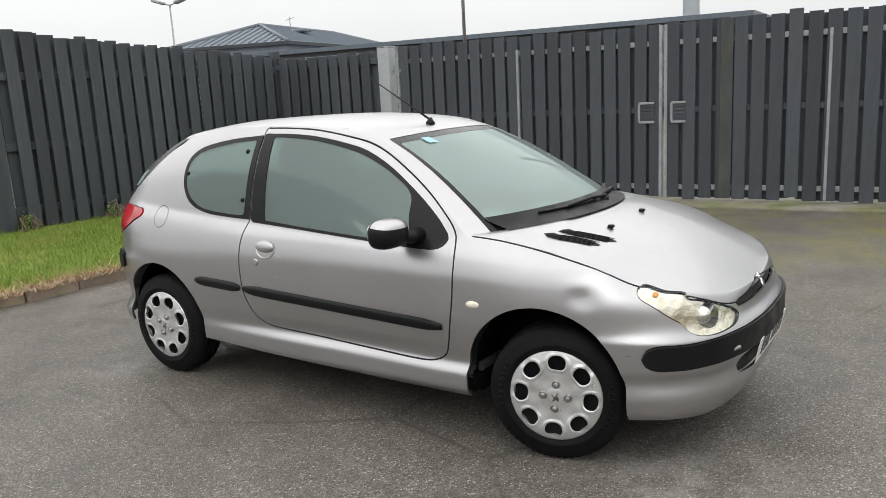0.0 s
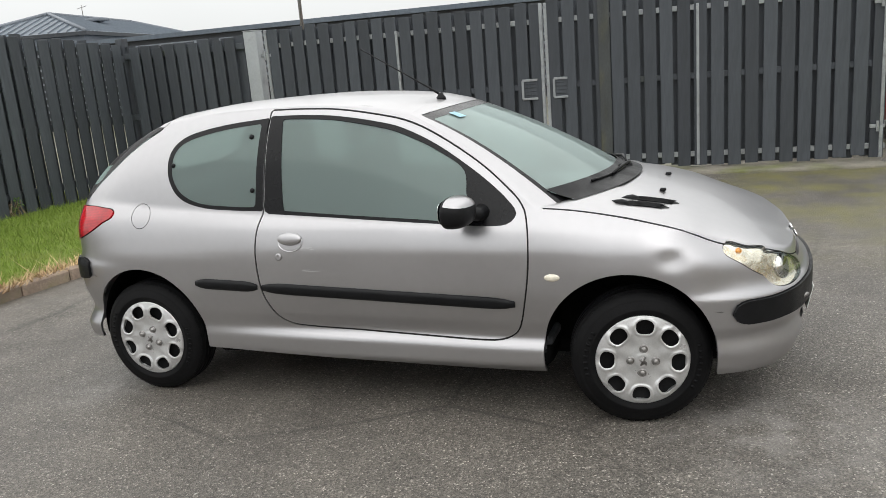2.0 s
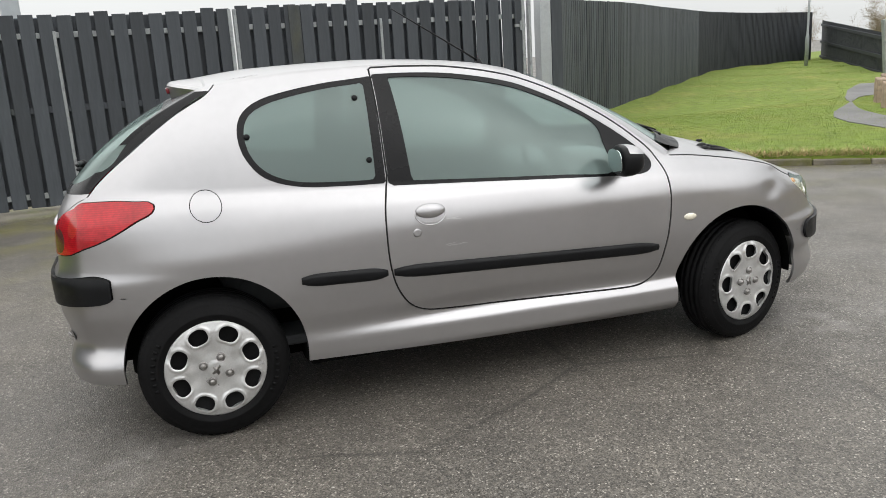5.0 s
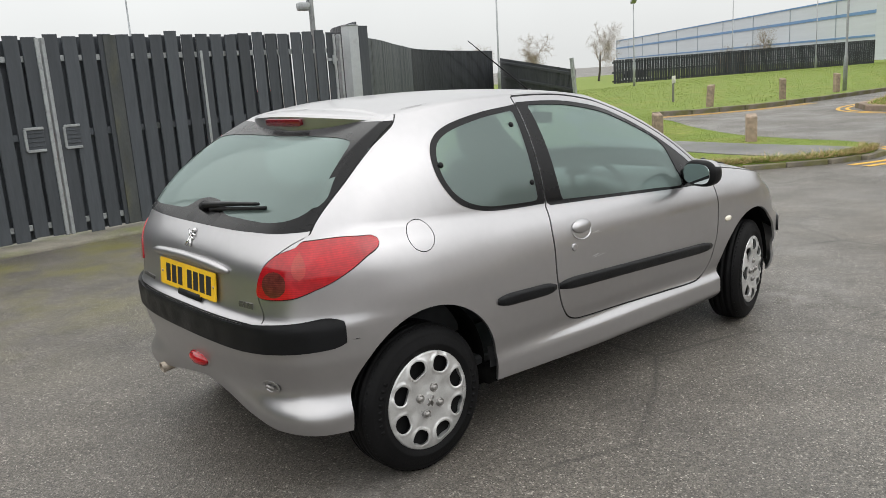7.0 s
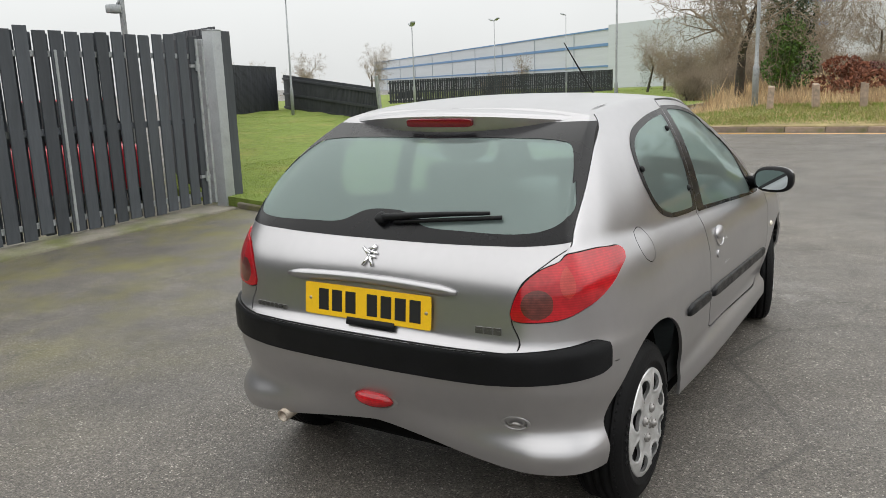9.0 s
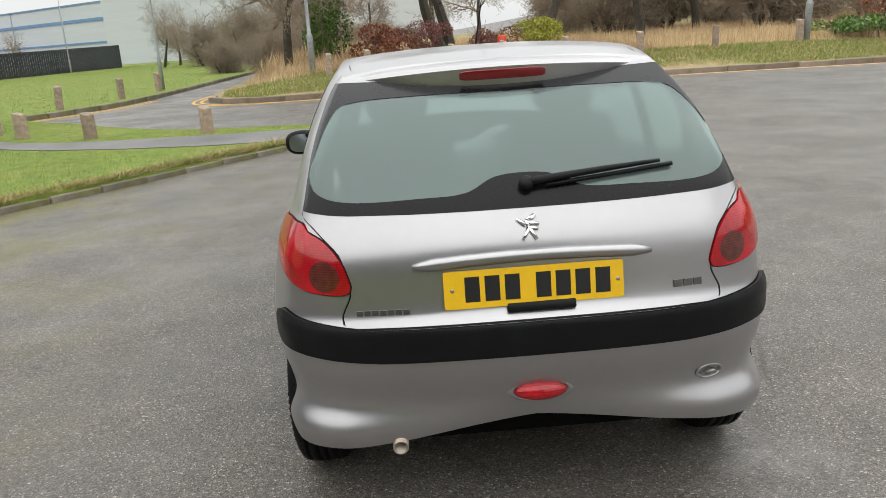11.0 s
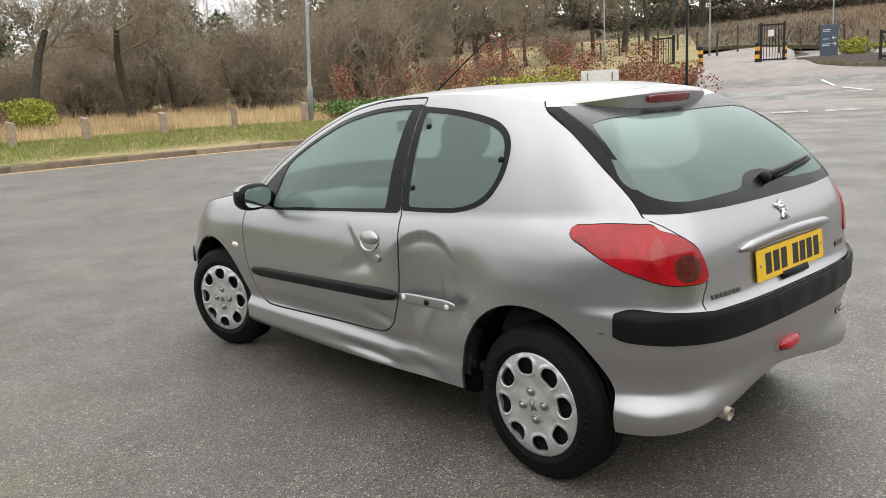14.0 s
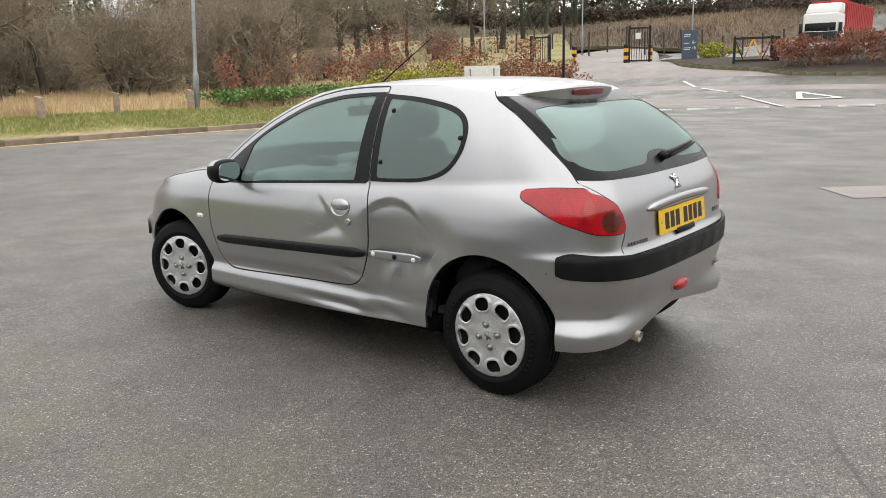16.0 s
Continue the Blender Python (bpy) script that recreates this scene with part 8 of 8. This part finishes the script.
wood = [(-19, 70, 1), (-21.5, 84, 0), (-27, 80, 1), (-31, 66, 0), (-33.5, 58, 1), (-35.5, 62, 0), (-37, 52, 1), (-38.5, 66, 2), (-40, 60, 0), (-42.5, 66, 2), (-43.5, 56, 1), (-45, 70, 4), (-46, 62, 0), (-48.5, 56, 1), (-50, 66, 4), (-51, 72, 2), (-53, 62, 0), (-56.5, 74, 4), (-58, 82, 2),
        (-60, 88, 4), (-63, 100, 2), (-66, 104, 4), (-69, 100, 2), (-72, 106, 4), (-75, 102, 2), (-78, 108, 4), (-81, 104, 2), (-84, 106, 4), (-17, 62, 1), (-14, 74, 0), (-9, 60, 1), (-5.5, 66, 0), (-1, 70, 1), (3, 62, 1), (-34.5, 46, 3), (-38, 44, 3), (-25, 62, 3), (-18, 52, 3), (-22, 47, 3)]
for k, (az, d, i) in enumerate(wood):
    x, y = polar(az, d)
    z = max(float(rise(x, y)), bank_z(x, y) if y > -60 else 0) - .1
    s = rng.uniform(.85, 1.2)
    c = copy_thing(base_trees[i], pose(x, y, z, 0, 0, rng.uniform(0, 360)) @ Matrix.Diagonal((s, s, s * rng.uniform(.9, 1.1), 1)))
for x, y, h, sd, lb in ((26.5, -1.6, 8.5, 31, "bare tree with a forked trunk behind the bollards"), (29.5, -5.9, 8, 32, "bare tree with a leaning trunk in dead grass"), (31, -10.2, 8, 33, "slim bare tree in dead grass")):
    tree(x, y, bank_z(x, y), h, .8, 4, sd, lb, trunk_r=.24, start=.4, stems=2 if sd == 31 else 1)
tree(24.4, 4.2, bank_z(24.4, 4.2), 7.5, 1.1, 4, 47, "bare tree with low spreading limbs on the corner", trunk_r=.17, start=.1)
for az, d, i, s in ((42.2, 70, 1, .62), (37.6, 74, 0, .55), (29, 75, 3, .5), (18.6, 66, 2, .5), (17.4, 70, 1, .75), (26.6, 72, 2, .38), (15.8, 62, 3, .8), (46.5, 60, 1, .5), (13, 58, 3, 1.0), (10.5, 52, 3, 1.0), (16.0, 44, 3, .45)):
    x, y = polar(az, d, -3.3, -2.8)
    copy_thing(base_trees[i], pose(x, y, -.2, 0, 0, rng.uniform(0, 360)) @ Matrix.Diagonal((s, s, s, 1)))


def shrub(x, y, z, rx, ry, h, n, size, material, label, category="shrub", stems=HEDGE_TWIG, group=""):
    s = thing("shrub", pose(x, y, z), label, category, group)
    loose("foliage", leaves((0, 0, h * .55), (rx * .8, ry * .8, h * .5), n, size), 4, material, "", "", parent=s)
    sg = []
    for _ in range(26):
        a = rng.uniform(0, 2 * math.pi)
        p = np.array((rng.normal(0, rx * .15), rng.normal(0, ry * .15), -.05))
        q = np.array((math.cos(a) * rx * rng.uniform(.3, .9), math.sin(a) * ry * rng.uniform(.3, .9), h * rng.uniform(.6, 1.05)))
        m_ = (p + q) / 2 + rng.normal(0, .06, 3)
        sg += [(p, m_, .012, .009), (m_, q, .009, .004)]
    loose("shrub_frame", twigs_mesh(sg, 3), 4, stems, "", "", parent=s)
    return s


for az, d, w, h in ((-23.5, 62, 3.2, 9.0), (-26.5, 66, 3.0, 8.0), (-14.5, 64, 3.0, 7.0)):
    x, y = polar(az, d)
    shrub(x, y, bank_z(x, y), w, w, h, 5200, .34, IVY, "dark green conifer behind the bare trees", "tree", group="dark conifers")
# planting along the far kerb and the entrance
for az, d, w, h in ((-35.5, 29, 1.0, .55), (-37, 28.5, 1.1, .6), (-38.8, 28.6, 1.2, .65), (-40.5, 29.5, 1.1, .6), (-42.3, 31, 1.1, .65), (-44, 32.5, 1.1, .6)):
    x, y = polar(az, d)
    shrub(x, y, bank_z(x, y), w, w, h, 900, .13, LEAF, "low bright green evergreen shrub by the kerb", group="green shrubs")
for az, d, w, h in ((-47, 31.5, 1.5, 1.0), (-49, 31.5, 1.6, 1.1), (-51, 32, 1.6, 1.1), (-53, 33, 1.5, .95), (-68.7, 45, 1.2, .75), (-69.8, 44, 1.0, .6)):
    x, y = polar(az, d)
    shrub(x, y, max(bank_z(x, y), 0) if az > -60 else float(rise(x, y)) + .1, w, w, h, 1300, .12, LIME, "yellow-green feathery shrub in the bed", group="yellow-green shrubs")
for az, d, w, h, n in ((-36, 33, .8, 2.0, 500), (-38.5, 36, 1.6, 1.8, 500), (-41, 38, 1.8, 2.0, 600), (-44, 38, 2.0, 2.2, 1300), (-46.5, 39, 2.0, 2.4, 1500), (-49, 39, 2.0, 2.3, 1500), (-51.5, 39, 2.0, 2.2, 1500), (-54, 39, 2.0, 2.0, 1500), (-56.3, 38, 1.8, 1.9, 1500), (-58.2, 36, 1.4, 1.7, 1400), (-58.9, 33, 1.0, 1.4, 1000)):
    x, y = polar(az, d)
    shrub(x, y, bank_z(x, y), w, w, h, n, .12, COPPER, "copper-brown beech shrub with dead leaves", group="beech shrubs")
for k in range(13):
    az, d = -73.7 - k * 1.15, 38.7 - .12 * k
    x, y = polar(az, d)
    shrub(x, y, float(rise(x, y)) + .1, 1.0, 1.0, 1.35, 1500, .10, COPPER, "clipped copper beech hedge plant", "hedge", group="beech hedge")
for x, y, w, h, m_, lb in ((24.8, -.4, 1.1, 1.3, DARK_RED_TWIG, "dark red dogwood shrub in dead grass"), (25.6, -2.9, .9, 1.2, DARK_RED_TWIG, "dark red dogwood shrub in dead grass"), (26.5, -5.0, 1.4, 1.1, LIME, "yellow-brown shrub in dead grass"), (24.6, .9, 1.2, 1.0, COPPER, "rusty brown shrub in dead grass"), (25.6, 2.9, 1.3, 2.6, LEAF, "tall green conifer-like bush"), (26.2, 3.1, 1.0, 4.4, IVY, "tall dark evergreen by the corner")):
    shrub(x, y, bank_z(x, y), w, w, h, 3600, .08 if m_ is DARK_RED_TWIG else .12, m_, lb)
for k in range(18):
    x, y = 33 + k * 2.2, 5.4 - .3 * k + rng.normal(0, .8)
    s_ = rng.uniform(.32, .55)
    copy_thing(base_trees[3], pose(x, y, .12, 0, 0, rng.uniform(0, 360)) @ Matrix.Diagonal((s_ * 1.2, s_ * 1.2, s_, 1)))
for k in range(11):
    az, d = -15 - k * 3.5 + rng.normal(0, .4), 48 + rng.normal(0, 4)
    x, y = polar(az, d)
    s_ = rng.uniform(.4, .75)
    copy_thing(base_trees[3], pose(x, y, bank_z(x, y), 0, 0, rng.uniform(0, 360)) @ Matrix.Diagonal((s_ * 1.2, s_ * 1.2, s_, 1)))
hedge = []
for k in range(90):
    az = -42 - k * .47
    d = 92
    x, y = polar(az, d)
    hedge.append(leaves((x, y, 7.35 + .15 * math.sin(k * .13)), (1.2, 1.0, .85), 520, .32))
loose("field_hedge", np.concatenate(hedge), 4, mat("field_hedge_twig", (.105, .08, .06), .9, island=.4), "dark leafless hedge along the top of the slope", "hedge")
back = []
for k in range(70):
    az, d = -14 - k * 1.05, 118 if k > 28 else 96
    x, y = polar(az, d)
    hh = 11 if k > 16 else 4.5
    back.append(leaves((x, y, float(rise(x, y)) + hh * .5), (3.2, 3.2, hh * .55), 1150, .75))
loose("far_wood", np.concatenate(back), 4, mat("far_wood_twig", (.27, .23, .17), .9, island=.5, second=(.075, .085, .05), second_at=(.45, .6), second_scale=.05), "dense bare wood on the skyline", "wood")
# a wire fence along the slope
for k in range(26):
    az = -51 - k * 1.25
    x, y = polar(az, 57 + 2 * math.sin(k * 2.3))
    ps = thing("fence_stake", pose(x, y, float(rise(x, y)), rng.normal(0, 2), rng.normal(0, 2), 0), "thin dark wooden fence stake in dead grass", "stake", "fence stakes")
    part("stake", boxed(-.05, .05, -.05, .05, -.2, rng.uniform(1.5, 2.0), .01), BARK, ps, smooth=False)
stub = thing("marker_stub", pose(-4.12, 2.1, .06, 2, -3, 0), "short pale plastic stub standing in the grass", "marker")
bm = bmesh.new()
lathe(bm, [(.022, -.05), (.022, .17), (.018, .175), (.018, .16), (.004, .16)], 14, "z")
part("pipe", bm, WHITE_PAINT, stub)
# weeds at the foot of the fence
for x, y in ((-6.7, 1.5), (-6.55, 2.55), (-6.6, 3.4)):
    shrub(x, y, .09, .12, .12, .22, 120, .035, LEAF, "small weed at the foot of the fence", "weed")
